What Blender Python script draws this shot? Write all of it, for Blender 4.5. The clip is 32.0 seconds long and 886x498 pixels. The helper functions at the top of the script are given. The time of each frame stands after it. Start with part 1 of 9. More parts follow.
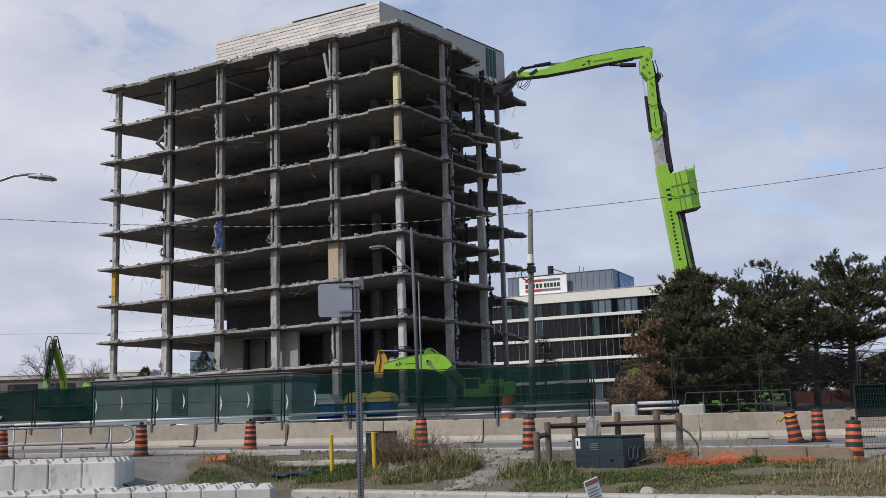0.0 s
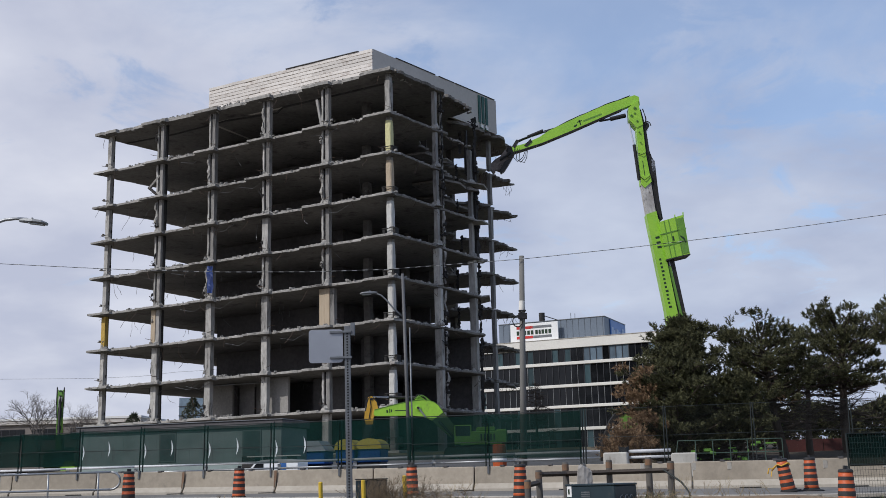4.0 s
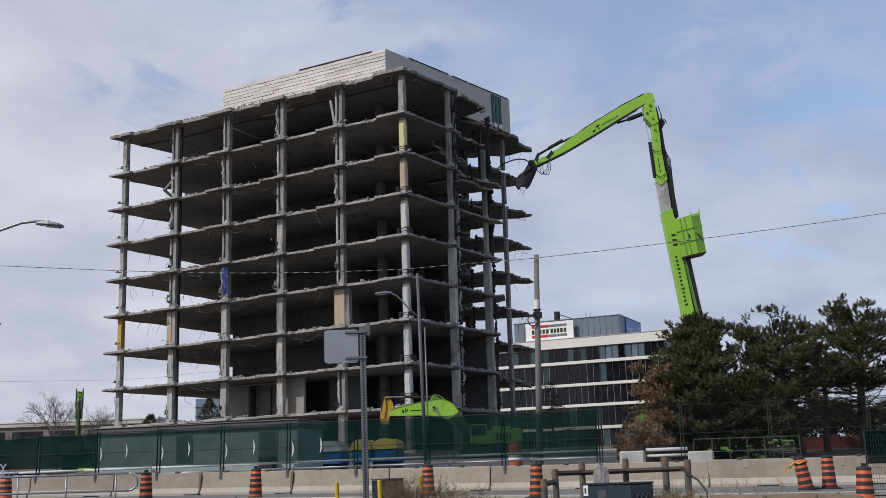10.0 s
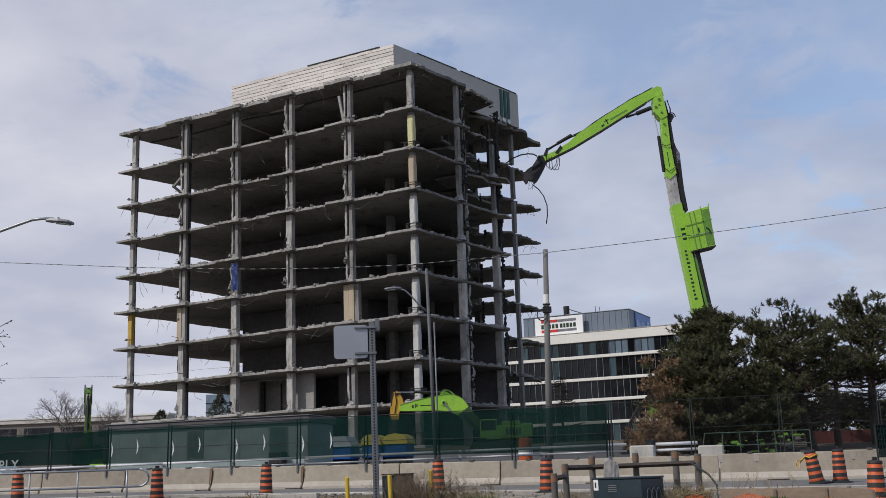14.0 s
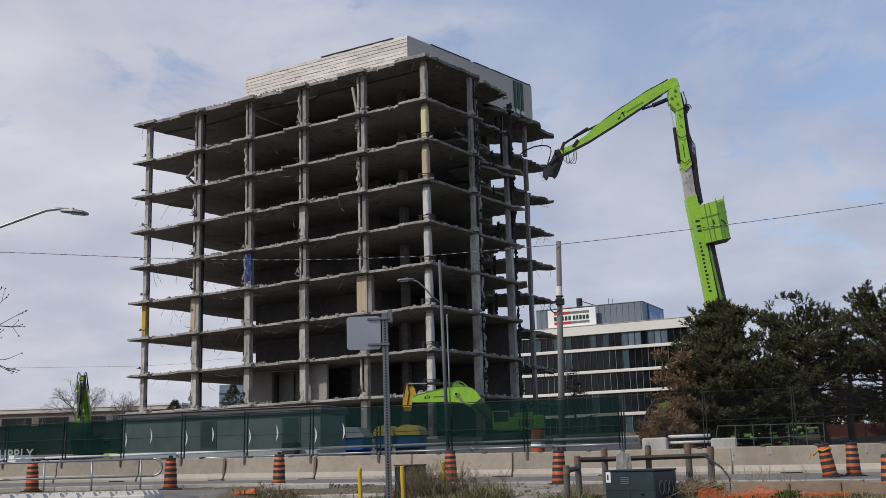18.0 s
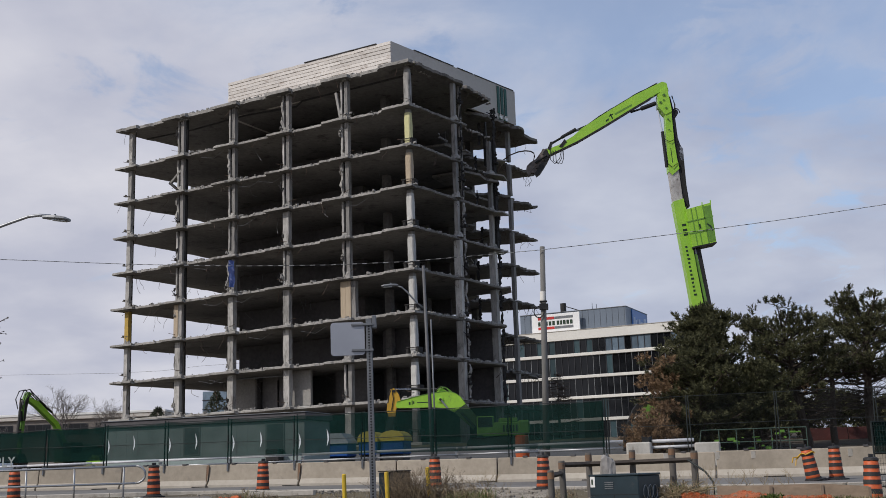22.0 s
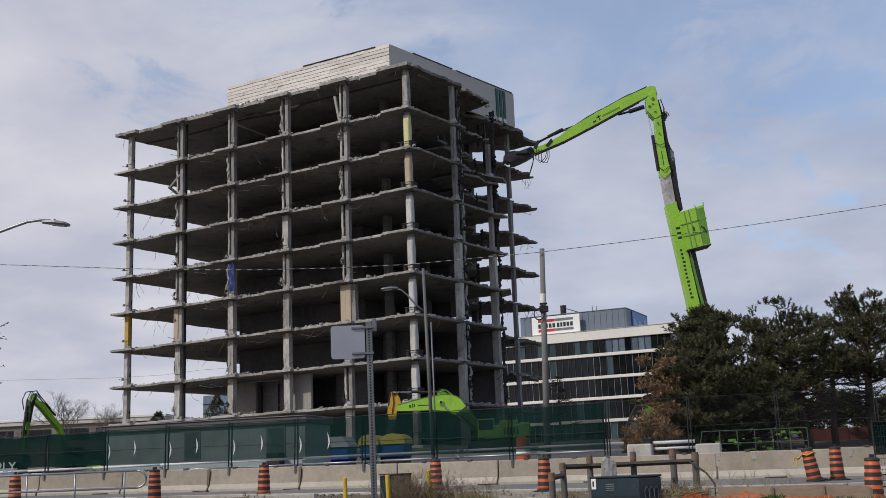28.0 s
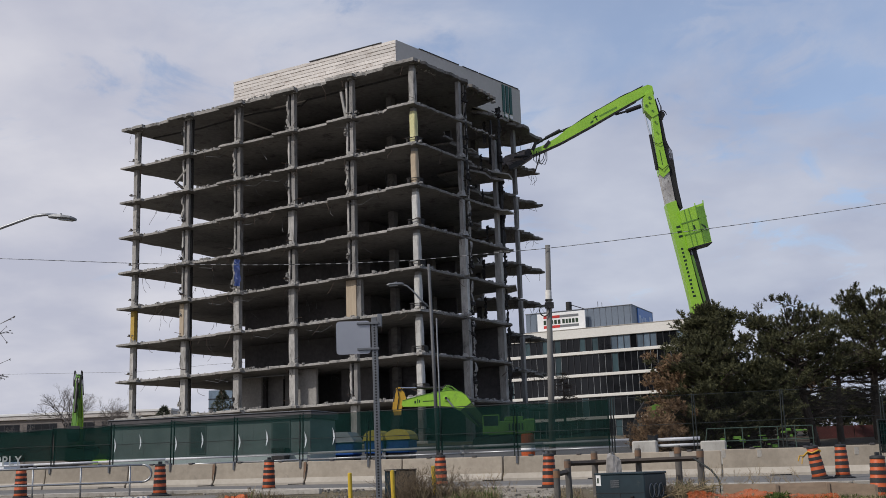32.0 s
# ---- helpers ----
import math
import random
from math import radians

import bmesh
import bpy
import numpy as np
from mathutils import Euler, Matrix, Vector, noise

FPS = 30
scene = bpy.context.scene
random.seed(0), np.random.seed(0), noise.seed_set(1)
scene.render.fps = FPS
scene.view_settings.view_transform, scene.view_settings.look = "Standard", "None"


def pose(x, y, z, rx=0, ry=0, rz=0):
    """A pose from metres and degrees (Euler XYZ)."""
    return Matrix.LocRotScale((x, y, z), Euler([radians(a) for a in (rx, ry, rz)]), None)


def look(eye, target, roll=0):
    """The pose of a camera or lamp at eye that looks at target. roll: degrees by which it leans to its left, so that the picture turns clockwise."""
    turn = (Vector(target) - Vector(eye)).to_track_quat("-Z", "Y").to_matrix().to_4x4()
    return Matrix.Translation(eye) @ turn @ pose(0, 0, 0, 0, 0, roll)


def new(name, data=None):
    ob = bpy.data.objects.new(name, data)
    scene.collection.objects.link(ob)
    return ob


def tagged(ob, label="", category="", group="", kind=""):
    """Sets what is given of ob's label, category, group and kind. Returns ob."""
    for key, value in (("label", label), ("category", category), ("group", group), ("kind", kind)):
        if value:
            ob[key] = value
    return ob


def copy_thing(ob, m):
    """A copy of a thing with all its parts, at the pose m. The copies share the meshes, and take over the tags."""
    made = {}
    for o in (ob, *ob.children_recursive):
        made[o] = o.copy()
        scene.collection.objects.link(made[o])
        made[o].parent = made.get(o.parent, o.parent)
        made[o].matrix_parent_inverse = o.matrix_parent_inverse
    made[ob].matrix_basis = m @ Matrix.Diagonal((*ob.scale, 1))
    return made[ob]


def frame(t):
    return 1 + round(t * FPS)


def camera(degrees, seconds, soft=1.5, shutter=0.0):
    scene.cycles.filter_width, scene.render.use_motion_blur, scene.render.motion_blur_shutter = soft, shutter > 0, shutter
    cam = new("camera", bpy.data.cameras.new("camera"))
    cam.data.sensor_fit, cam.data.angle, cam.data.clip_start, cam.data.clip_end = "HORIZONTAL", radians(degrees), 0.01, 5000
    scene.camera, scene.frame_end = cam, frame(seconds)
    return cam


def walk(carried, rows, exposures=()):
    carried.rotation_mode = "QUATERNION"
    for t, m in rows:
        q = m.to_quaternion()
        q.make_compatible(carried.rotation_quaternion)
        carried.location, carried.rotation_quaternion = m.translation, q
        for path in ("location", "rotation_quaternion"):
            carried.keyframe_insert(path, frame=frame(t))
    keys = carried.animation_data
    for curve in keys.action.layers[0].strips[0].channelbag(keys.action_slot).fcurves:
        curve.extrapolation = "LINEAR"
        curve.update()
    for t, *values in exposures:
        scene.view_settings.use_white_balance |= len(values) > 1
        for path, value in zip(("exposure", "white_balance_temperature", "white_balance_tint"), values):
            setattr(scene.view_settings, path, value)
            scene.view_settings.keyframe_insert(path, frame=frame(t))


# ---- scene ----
# ---------------------------------------------------------------- camera
EYE = (0.0, 0.0, 1.65)


def aim(pitch, lean, yaw):
    """The pose of the hand-held camera at its one standpoint."""
    return pose(*EYE, 90 + pitch, 0, yaw) @ pose(0, 0, 0, 0, 0, lean)


cam = camera(44.0, 32.0, soft=0.75)
walk(cam, [
    (0, aim(9.48, -1.64, 0.00)),
    (0.5, aim(10.19, -1.82, -0.01)),
    (1, aim(11.48, -1.93, 0.24)),
    (1.5, aim(11.95, -1.79, 0.71)),
    (2, aim(12.24, -1.62, 0.73)),
    (2.5, aim(12.33, -1.52, 0.38)),
    (3, aim(12.30, -1.55, -0.06)),
    (3.5, aim(12.11, -1.57, -0.41)),
    (5.5, aim(11.34, -1.42, -0.61)),
    (6, aim(11.19, -1.54, -0.60)),
    (6.5, aim(11.03, -1.66, -0.45)),
    (7, aim(11.20, -1.72, -0.15)),
    (7.5, aim(11.88, -1.91, 0.09)),
    (8, aim(12.16, -2.06, 0.25)),
    (8.5, aim(12.21, -2.06, 0.27)),
    (9, aim(12.19, -1.93, 0.42)),
    (9.5, aim(12.04, -1.75, 0.47)),
    (10, aim(11.88, -1.75, 0.25)),
    (10.5, aim(11.81, -1.82, 0.09)),
    (11, aim(11.76, -1.88, 0.25)),
    (11.5, aim(11.64, -1.91, 0.30)),
    (12, aim(11.55, -1.85, 0.30)),
    (12.5, aim(11.51, -1.74, 0.35)),
    (13, aim(11.42, -1.78, 0.34)),
    (13.5, aim(11.55, -1.90, 0.45)),
    (14, aim(11.64, -1.91, 0.74)),
    (14.5, aim(11.66, -1.88, 0.82)),
    (16.5, aim(12.10, -1.73, 1.19)),
    (17, aim(11.80, -1.61, 1.37)),
    (17.5, aim(11.59, -1.53, 1.43)),
    (18, aim(11.22, -1.58, 1.45)),
    (18.5, aim(11.50, -1.75, 1.42)),
    (19, aim(11.53, -1.85, 1.44)),
    (19.5, aim(11.55, -1.79, 1.36)),
    (20, aim(11.34, -1.58, 1.33)),
    (20.5, aim(11.31, -1.59, 1.12)),
    (21, aim(11.35, -1.64, 0.82)),
    (21.5, aim(11.37, -1.84, 0.66)),
    (22, aim(11.48, -1.91, 0.58)),
    (22.5, aim(11.51, -1.90, 0.41)),
    (23, aim(11.74, -1.73, 0.46)),
    (23.5, aim(12.09, -1.79, 0.44)),
    (24, aim(12.03, -1.85, 0.50)),
    (24.5, aim(11.59, -1.97, 0.47)),
    (25, aim(11.40, -1.95, 0.59)),
    (25.5, aim(11.23, -1.95, 0.68)),
    (27.5, aim(11.35, -2.25, 0.60)),
    (28, aim(11.62, -2.23, 0.56)),
    (28.5, aim(11.73, -2.01, 0.70)),
    (29, aim(11.71, -1.53, 0.88)),
    (29.5, aim(11.55, -1.35, 0.95)),
    (30, aim(11.24, -1.48, 0.82)),
    (30.5, aim(11.15, -1.68, 0.76)),
    (31, aim(10.80, -1.71, 0.81)),
    (31.5, aim(10.93, -1.77, 1.01)),
    (32, aim(11.42, -1.94, 0.87)),
], [(0, 0.02, 6250, 10), (1, 0.01, 6110, 10), (2, 0, 6100, 10), (7, -0.03, 6200, 10), (11, -0.07, 6270, 11), (14.5, -0.10, 6290, 11), (17, -0.10, 6380, 11), (32, -0.10, 6430, 11)])


# ---------------------------------------------------------------- light
world = bpy.data.worlds.new("sky")
scene.world = world
world.use_nodes = True
SUN_DIR = Vector((-0.66, -0.47, 0.72)).normalized()


def sky_nodes():
    nt = world.node_tree
    nd, lk = nt.nodes, nt.links
    nd.clear()
    out = nd.new("ShaderNodeOutputWorld")
    bg = nd.new("ShaderNodeBackground")
    sky = nd.new("ShaderNodeTexSky")
    sky.sky_type, sky.sun_disc = "NISHITA", False
    sky.sun_elevation = math.asin(SUN_DIR.z)
    sky.sun_rotation = math.atan2(SUN_DIR.x, SUN_DIR.y)
    sky.air_density, sky.dust_density, sky.ozone_density = 1.0, 0.7, 2.5
    tc = nd.new("ShaderNodeTexCoord")
    # flatten the direction on to a cloud deck
    sep = nd.new("ShaderNodeSeparateXYZ")
    lk.new(tc.outputs["Generated"], sep.inputs[0])
    up = nd.new("ShaderNodeMath"); up.operation = "MAXIMUM"
    lk.new(sep.outputs["Z"], up.inputs[0]); up.inputs[1].default_value = 0.0
    add = nd.new("ShaderNodeMath"); add.operation = "ADD"
    lk.new(up.outputs[0], add.inputs[0]); add.inputs[1].default_value = 0.28
    div = nd.new("ShaderNodeVectorMath"); div.operation = "DIVIDE"
    comb = nd.new("ShaderNodeCombineXYZ")
    for s in ("X", "Y", "Z"):
        lk.new(add.outputs[0], comb.inputs[s])
    lk.new(tc.outputs["Generated"], div.inputs[0]); lk.new(comb.outputs[0], div.inputs[1])
    big = nd.new("ShaderNodeTexNoise"); big.inputs["Scale"].default_value = 1.35
    big.inputs["Detail"].default_value = 8; big.inputs["Roughness"].default_value = 0.6
    big.inputs["Distortion"].default_value = 0.35
    shift = nd.new("ShaderNodeVectorMath"); shift.operation = "ADD"
    shift.inputs[1].default_value = (3.1, 1.7, 0.4)
    lk.new(div.outputs[0], shift.inputs[0]); lk.new(shift.outputs[0], big.inputs["Vector"])
    # low sky is all haze and cloud
    haze = nd.new("ShaderNodeMapRange"); haze.inputs[1].default_value, haze.inputs[2].default_value = 0.03, 0.42
    haze.inputs[3].default_value, haze.inputs[4].default_value = 0.46, -0.07
    lk.new(sep.outputs["Z"], haze.inputs[0])
    tot = nd.new("ShaderNodeMath"); tot.operation = "ADD"
    lk.new(big.outputs["Fac"], tot.inputs[0]); lk.new(haze.outputs[0], tot.inputs[1])
    # the deck thickens towards the sun's side
    west = nd.new("ShaderNodeMath"); west.operation = "MULTIPLY_ADD"; west.inputs[1].default_value = -0.34
    lk.new(sep.outputs["X"], west.inputs[0]); lk.new(tot.outputs[0], west.inputs[2])
    gaps = nd.new("ShaderNodeTexNoise"); gaps.inputs["Scale"].default_value = 4.6
    gaps.inputs["Detail"].default_value = 7; gaps.inputs["Roughness"].default_value = 0.62
    gaps.inputs["Distortion"].default_value = 0.6
    lk.new(shift.outputs[0], gaps.inputs["Vector"])
    thin = nd.new("ShaderNodeMapRange"); thin.interpolation_type = "SMOOTHSTEP"
    thin.inputs[1].default_value, thin.inputs[2].default_value = 0.50, 0.68
    thin.inputs[3].default_value, thin.inputs[4].default_value = 0.03, -0.14
    lk.new(gaps.outputs["Fac"], thin.inputs[0])
    deck = nd.new("ShaderNodeMath"); deck.operation = "ADD"
    lk.new(west.outputs[0], deck.inputs[0]); lk.new(thin.outputs[0], deck.inputs[1])
    ramp = nd.new("ShaderNodeMapRange"); ramp.interpolation_type = "SMOOTHSTEP"
    ramp.inputs[1].default_value, ramp.inputs[2].default_value = 0.42, 0.68
    ramp.inputs[3].default_value, ramp.inputs[4].default_value = 0.37, 0.98
    lk.new(deck.outputs[0], ramp.inputs[0])
    # cloud tone
    fine = nd.new("ShaderNodeTexNoise"); fine.inputs["Scale"].default_value = 3.2
    fine.inputs["Detail"].default_value = 5
    lk.new(shift.outputs[0], fine.inputs["Vector"])
    tone = nd.new("ShaderNodeValToRGB")
    e = tone.color_ramp.elements
    e[0].position, e[0].color = 0.34, (3.9, 4.02, 4.75, 1)
    e[1].position, e[1].color = 0.66, (5.45, 5.42, 5.8, 1)
    lk.new(fine.outputs["Fac"], tone.inputs[0])
    away = nd.new("ShaderNodeMapRange"); away.interpolation_type = "SMOOTHSTEP"
    away.inputs[1].default_value, away.inputs[2].default_value = -0.34, 0.16
    lk.new(sep.outputs["X"], away.inputs[0])
    dim = nd.new("ShaderNodeMix"); dim.data_type = "RGBA"; dim.blend_type = "MULTIPLY"
    dim.inputs["B"].default_value = (0.815, 0.865, 0.93, 1)
    lk.new(away.outputs[0], dim.inputs["Factor"]); lk.new(tone.outputs[0], dim.inputs["A"])
    mix = nd.new("ShaderNodeMix"); mix.data_type = "RGBA"
    lk.new(ramp.outputs[0], mix.inputs["Factor"])
    glow = nd.new("ShaderNodeVectorMath"); glow.operation = "SCALE"; glow.inputs["Scale"].default_value = 1.17      # thin high haze lit from above
    lk.new(sky.outputs[0], glow.inputs[0])
    lk.new(glow.outputs[0], mix.inputs["A"]); lk.new(dim.outputs["Result"], mix.inputs["B"])
    lk.new(mix.outputs["Result"], bg.inputs["Color"])
    bg.inputs["Strength"].default_value = 0.135
    lk.new(bg.outputs[0], out.inputs[0])


sky_nodes()
sun_data = bpy.data.lights.new("sun", "SUN")
sun_data.energy, sun_data.angle, sun_data.color = 2.8, radians(1.0), (1.0, 0.955, 0.885)
sun = new("sun", sun_data)
sun.matrix_world = look(SUN_DIR * 50, (0, 0, 0))
scene.view_settings.exposure = 0.0


# ---------------------------------------------------------------- materials
def material(name, base, other=None, rough=0.8, metal=0.0, grain=6.0, patch=0.5, mix=0.5, bump=0.2,
             vary=0.0, stretch=(1, 1, 1), specular=0.4, bump_scale=None, dirt=None, dirt_at=0.62):
    """Two tones mixed by a coarse and a fine noise in the thing's own space, with relief."""
    m = bpy.data.materials.new(name)
    m.use_nodes = True
    nt = m.node_tree
    nd, lk = nt.nodes, nt.links
    b = nd["Principled BSDF"]
    b.inputs["Roughness"].default_value, b.inputs["Metallic"].default_value = rough, metal
    b.inputs["Specular IOR Level"].default_value = specular
    other = other or tuple(c * 0.72 for c in base)
    tc = nd.new("ShaderNodeTexCoord")
    mp = nd.new("ShaderNodeMapping"); mp.inputs["Scale"].default_value = stretch
    lk.new(tc.outputs["Object"], mp.inputs["Vector"])
    info = nd.new("ShaderNodeObjectInfo")
    off = nd.new("ShaderNodeVectorMath"); off.operation = "ADD"
    sc = nd.new("ShaderNodeMath"); sc.operation = "MULTIPLY"; sc.inputs[1].default_value = 37.0
    lk.new(info.outputs["Random"], sc.inputs[0])
    lk.new(mp.outputs[0], off.inputs[0]); lk.new(sc.outputs[0], off.inputs[1])
    n1 = nd.new("ShaderNodeTexNoise"); n1.inputs["Scale"].default_value = patch; n1.inputs["Detail"].default_value = 5
    n2 = nd.new("ShaderNodeTexNoise"); n2.inputs["Scale"].default_value = grain; n2.inputs["Detail"].default_value = 6
    n2.inputs["Roughness"].default_value = 0.65
    for n in (n1, n2):
        lk.new(off.outputs[0], n.inputs["Vector"])
    av = nd.new("ShaderNodeMath"); av.operation = "ADD"
    lk.new(n1.outputs["Fac"], av.inputs[0]); lk.new(n2.outputs["Fac"], av.inputs[1])
    mr = nd.new("ShaderNodeMapRange")
    mr.inputs[1].default_value, mr.inputs[2].default_value = 0.72, 1.28
    mr.inputs[3].default_value, mr.inputs[4].default_value = max(0, mix - 0.5), min(1, mix + 0.5)
    lk.new(av.outputs[0], mr.inputs[0])
    cm = nd.new("ShaderNodeMix"); cm.data_type = "RGBA"
    cm.inputs["A"].default_value, cm.inputs["B"].default_value = (*base, 1), (*other, 1)
    lk.new(mr.outputs[0], cm.inputs["Factor"])
    last = cm.outputs["Result"]
    if dirt:
        n3 = nd.new("ShaderNodeTexNoise"); n3.inputs["Scale"].default_value = patch * 2.7; n3.inputs["Detail"].default_value = 8
        n3.inputs["Roughness"].default_value = 0.7
        lk.new(off.outputs[0], n3.inputs["Vector"])
        m3 = nd.new("ShaderNodeMapRange"); m3.inputs[1].default_value, m3.inputs[2].default_value = dirt_at, dirt_at + 0.12
        lk.new(n3.outputs["Fac"], m3.inputs[0])
        c3 = nd.new("ShaderNodeMix"); c3.data_type = "RGBA"
        c3.inputs["B"].default_value = (*dirt, 1)
        lk.new(m3.outputs[0], c3.inputs["Factor"]); lk.new(last, c3.inputs["A"])
        last = c3.outputs["Result"]
    if vary:
        hs = nd.new("ShaderNodeHueSaturation")
        vr = nd.new("ShaderNodeMapRange"); vr.inputs[3].default_value, vr.inputs[4].default_value = 1 - vary, 1 + vary
        lk.new(info.outputs["Random"], vr.inputs[0]); lk.new(vr.outputs[0], hs.inputs["Value"])
        lk.new(last, hs.inputs["Color"])
        last = hs.outputs[0]
    lk.new(last, b.inputs["Base Color"])
    if bump:
        bp = nd.new("ShaderNodeBump"); bp.inputs["Strength"].default_value = bump; bp.inputs["Distance"].default_value = 0.03
        if bump_scale:
            n4 = nd.new("ShaderNodeTexNoise"); n4.inputs["Scale"].default_value = bump_scale; n4.inputs["Detail"].default_value = 5
            lk.new(off.outputs[0], n4.inputs["Vector"]); lk.new(n4.outputs["Fac"], bp.inputs["Height"])
        else:
            lk.new(n2.outputs["Fac"], bp.inputs["Height"])
        lk.new(bp.outputs[0], b.inputs["Normal"])
    return m


def leaf_material(name, base, other, scale=0.9, speckle=0.5):
    """Foliage with a tone for each clump."""
    m = bpy.data.materials.new(name)
    m.use_nodes = True
    nd, lk = m.node_tree.nodes, m.node_tree.links
    b = nd["Principled BSDF"]
    b.inputs["Roughness"].default_value = 0.75
    b.inputs["Specular IOR Level"].default_value = 0.25
    geo = nd.new("ShaderNodeNewGeometry")
    tc = nd.new("ShaderNodeTexCoord")
    n = nd.new("ShaderNodeTexNoise"); n.inputs["Scale"].default_value = scale
    lk.new(tc.outputs["Object"], n.inputs["Vector"])
    a = nd.new("ShaderNodeMath"); a.operation = "MULTIPLY_ADD"; a.inputs[1].default_value = speckle
    lk.new(geo.outputs["Random Per Island"], a.inputs[0]); lk.new(n.outputs["Fac"], a.inputs[2])
    mr = nd.new("ShaderNodeMapRange"); mr.inputs[1].default_value, mr.inputs[2].default_value = 0.4, 0.55 + speckle
    lk.new(a.outputs[0], mr.inputs[0])
    c = nd.new("ShaderNodeMix"); c.data_type = "RGBA"
    c.inputs["A"].default_value, c.inputs["B"].default_value = (*base, 1), (*other, 1)
    lk.new(mr.outputs[0], c.inputs["Factor"]); lk.new(c.outputs["Result"], b.inputs["Base Color"])
    return m


def glass_dark(name, base, rough=0.08):
    m = material(name, base, tuple(c * 0.6 for c in base), rough=rough, grain=2, patch=0.15, bump=0.02, vary=0.35, specular=0.3)
    return m


def screen_material(name, base, clear):
    """Woven windscreen: part of the light passes the weave."""
    m = material(name, base, tuple(c * 0.55 for c in base), rough=0.9, grain=25, patch=0.4, bump=0.1, specular=0.1)
    nd, lk = m.node_tree.nodes, m.node_tree.links
    tr = nd.new("ShaderNodeBsdfTransparent")
    mx = nd.new("ShaderNodeMixShader")
    tc = nd.new("ShaderNodeTexCoord")
    n = nd.new("ShaderNodeTexNoise"); n.inputs["Scale"].default_value = 0.8
    lk.new(tc.outputs["Object"], n.inputs["Vector"])
    mr = nd.new("ShaderNodeMapRange"); mr.inputs[3].default_value, mr.inputs[4].default_value = clear - 0.05, clear + 0.05
    mr.inputs[1].default_value, mr.inputs[2].default_value = 0.3, 0.7
    lk.new(n.outputs["Fac"], mr.inputs[0]); lk.new(mr.outputs[0], mx.inputs[0])
    out = nd["Material Output"]
    lk.new(nd["Principled BSDF"].outputs[0], mx.inputs[1]); lk.new(tr.outputs[0], mx.inputs[2])
    lk.new(mx.outputs[0], out.inputs["Surface"])
    return m


CONCRETE = material("weathered concrete", (0.27, 0.255, 0.235), (0.17, 0.16, 0.148), 0.9, grain=5, patch=0.35, bump=0.35, vary=0.12, dirt=(0.13, 0.12, 0.11), dirt_at=0.64)
# undersides: mottled stains plus the storeys' shade, both in the base colour
SOFFIT = material("stained soffit darkened for shade", (0.20, 0.188, 0.178), (0.10, 0.095, 0.092), 0.92, grain=2.5, patch=0.22, bump=0.3, vary=0.1, dirt=(0.055, 0.052, 0.05), dirt_at=0.55)
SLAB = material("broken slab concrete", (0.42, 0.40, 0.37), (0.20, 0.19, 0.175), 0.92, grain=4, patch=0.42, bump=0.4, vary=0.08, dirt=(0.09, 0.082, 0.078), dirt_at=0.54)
DULL_BLACK = material("dull black steel and gap shade", (0.034, 0.031, 0.029), (0.016, 0.015, 0.015), 0.9, grain=7, patch=1.2, bump=0.3, dirt=(0.11, 0.10, 0.09), dirt_at=0.64)
# torn faces: dirty concrete, toned down because these sides lie in shade
TORN = material("torn dirty slab core darkened for shade", (0.25, 0.232, 0.21), (0.12, 0.11, 0.10), 0.95, grain=9, patch=0.9, bump=0.6, dirt=(0.07, 0.06, 0.053), dirt_at=0.54)
# dark base colour carries the gutted storeys' shade on core and filler walls
DARK_CONCRETE = material("dark grey concrete", (0.115, 0.108, 0.108), (0.06, 0.056, 0.058), 0.92, grain=3, patch=0.2, bump=0.3, vary=0.2)
COLUMN = material("column concrete", (0.49, 0.468, 0.435), (0.22, 0.21, 0.195), 0.88, grain=4, patch=0.75, bump=0.3, vary=0.24, dirt=(0.13, 0.12, 0.11), dirt_at=0.54, stretch=(1, 1, 0.3))
COLUMN_GREY = material("grey column core", (0.33, 0.312, 0.29), (0.16, 0.152, 0.145), 0.9, grain=4, patch=0.7, bump=0.3, vary=0.2, dirt=(0.10, 0.095, 0.09), dirt_at=0.55, stretch=(1, 1, 0.3))
CORNER_COLUMN = material("pale limed column", (0.56, 0.55, 0.52), (0.38, 0.365, 0.34), 0.88, grain=4, patch=0.6, bump=0.25, vary=0.1, dirt=(0.24, 0.22, 0.2), dirt_at=0.6, stretch=(1, 1, 0.35))
YELLOW_COLUMN = material("yellow painted column", (0.62, 0.59, 0.30), (0.50, 0.46, 0.26), 0.85, grain=4, patch=0.6, bump=0.2, dirt=(0.3, 0.27, 0.2))
OCHRE_COLUMN = material("ochre painted column", (0.52, 0.35, 0.075), (0.38, 0.25, 0.06), 0.8, grain=4, patch=0.7, bump=0.2, dirt=(0.22, 0.17, 0.09), dirt_at=0.6)
TAN_COLUMN = material("tan plywood cladding", (0.46, 0.37, 0.265), (0.36, 0.285, 0.20), 0.8, grain=7, patch=0.8, stretch=(1, 1, 0.15), bump=0.15)
WHITE_PANEL = material("off-white metal siding", (0.70, 0.655, 0.605), (0.53, 0.485, 0.44), 0.6, grain=5, patch=0.35, bump=0.08, vary=0.12, dirt=(0.33, 0.27, 0.23), dirt_at=0.57)
BRICK = material("brown-grey brick wall", (0.24, 0.21, 0.19), (0.17, 0.15, 0.135), 0.85, grain=6, patch=0.3, bump=0.1)
FAINT = material("faint pale lettering", (0.30, 0.32, 0.31), (0.24, 0.26, 0.25), 0.8, grain=9, bump=0)
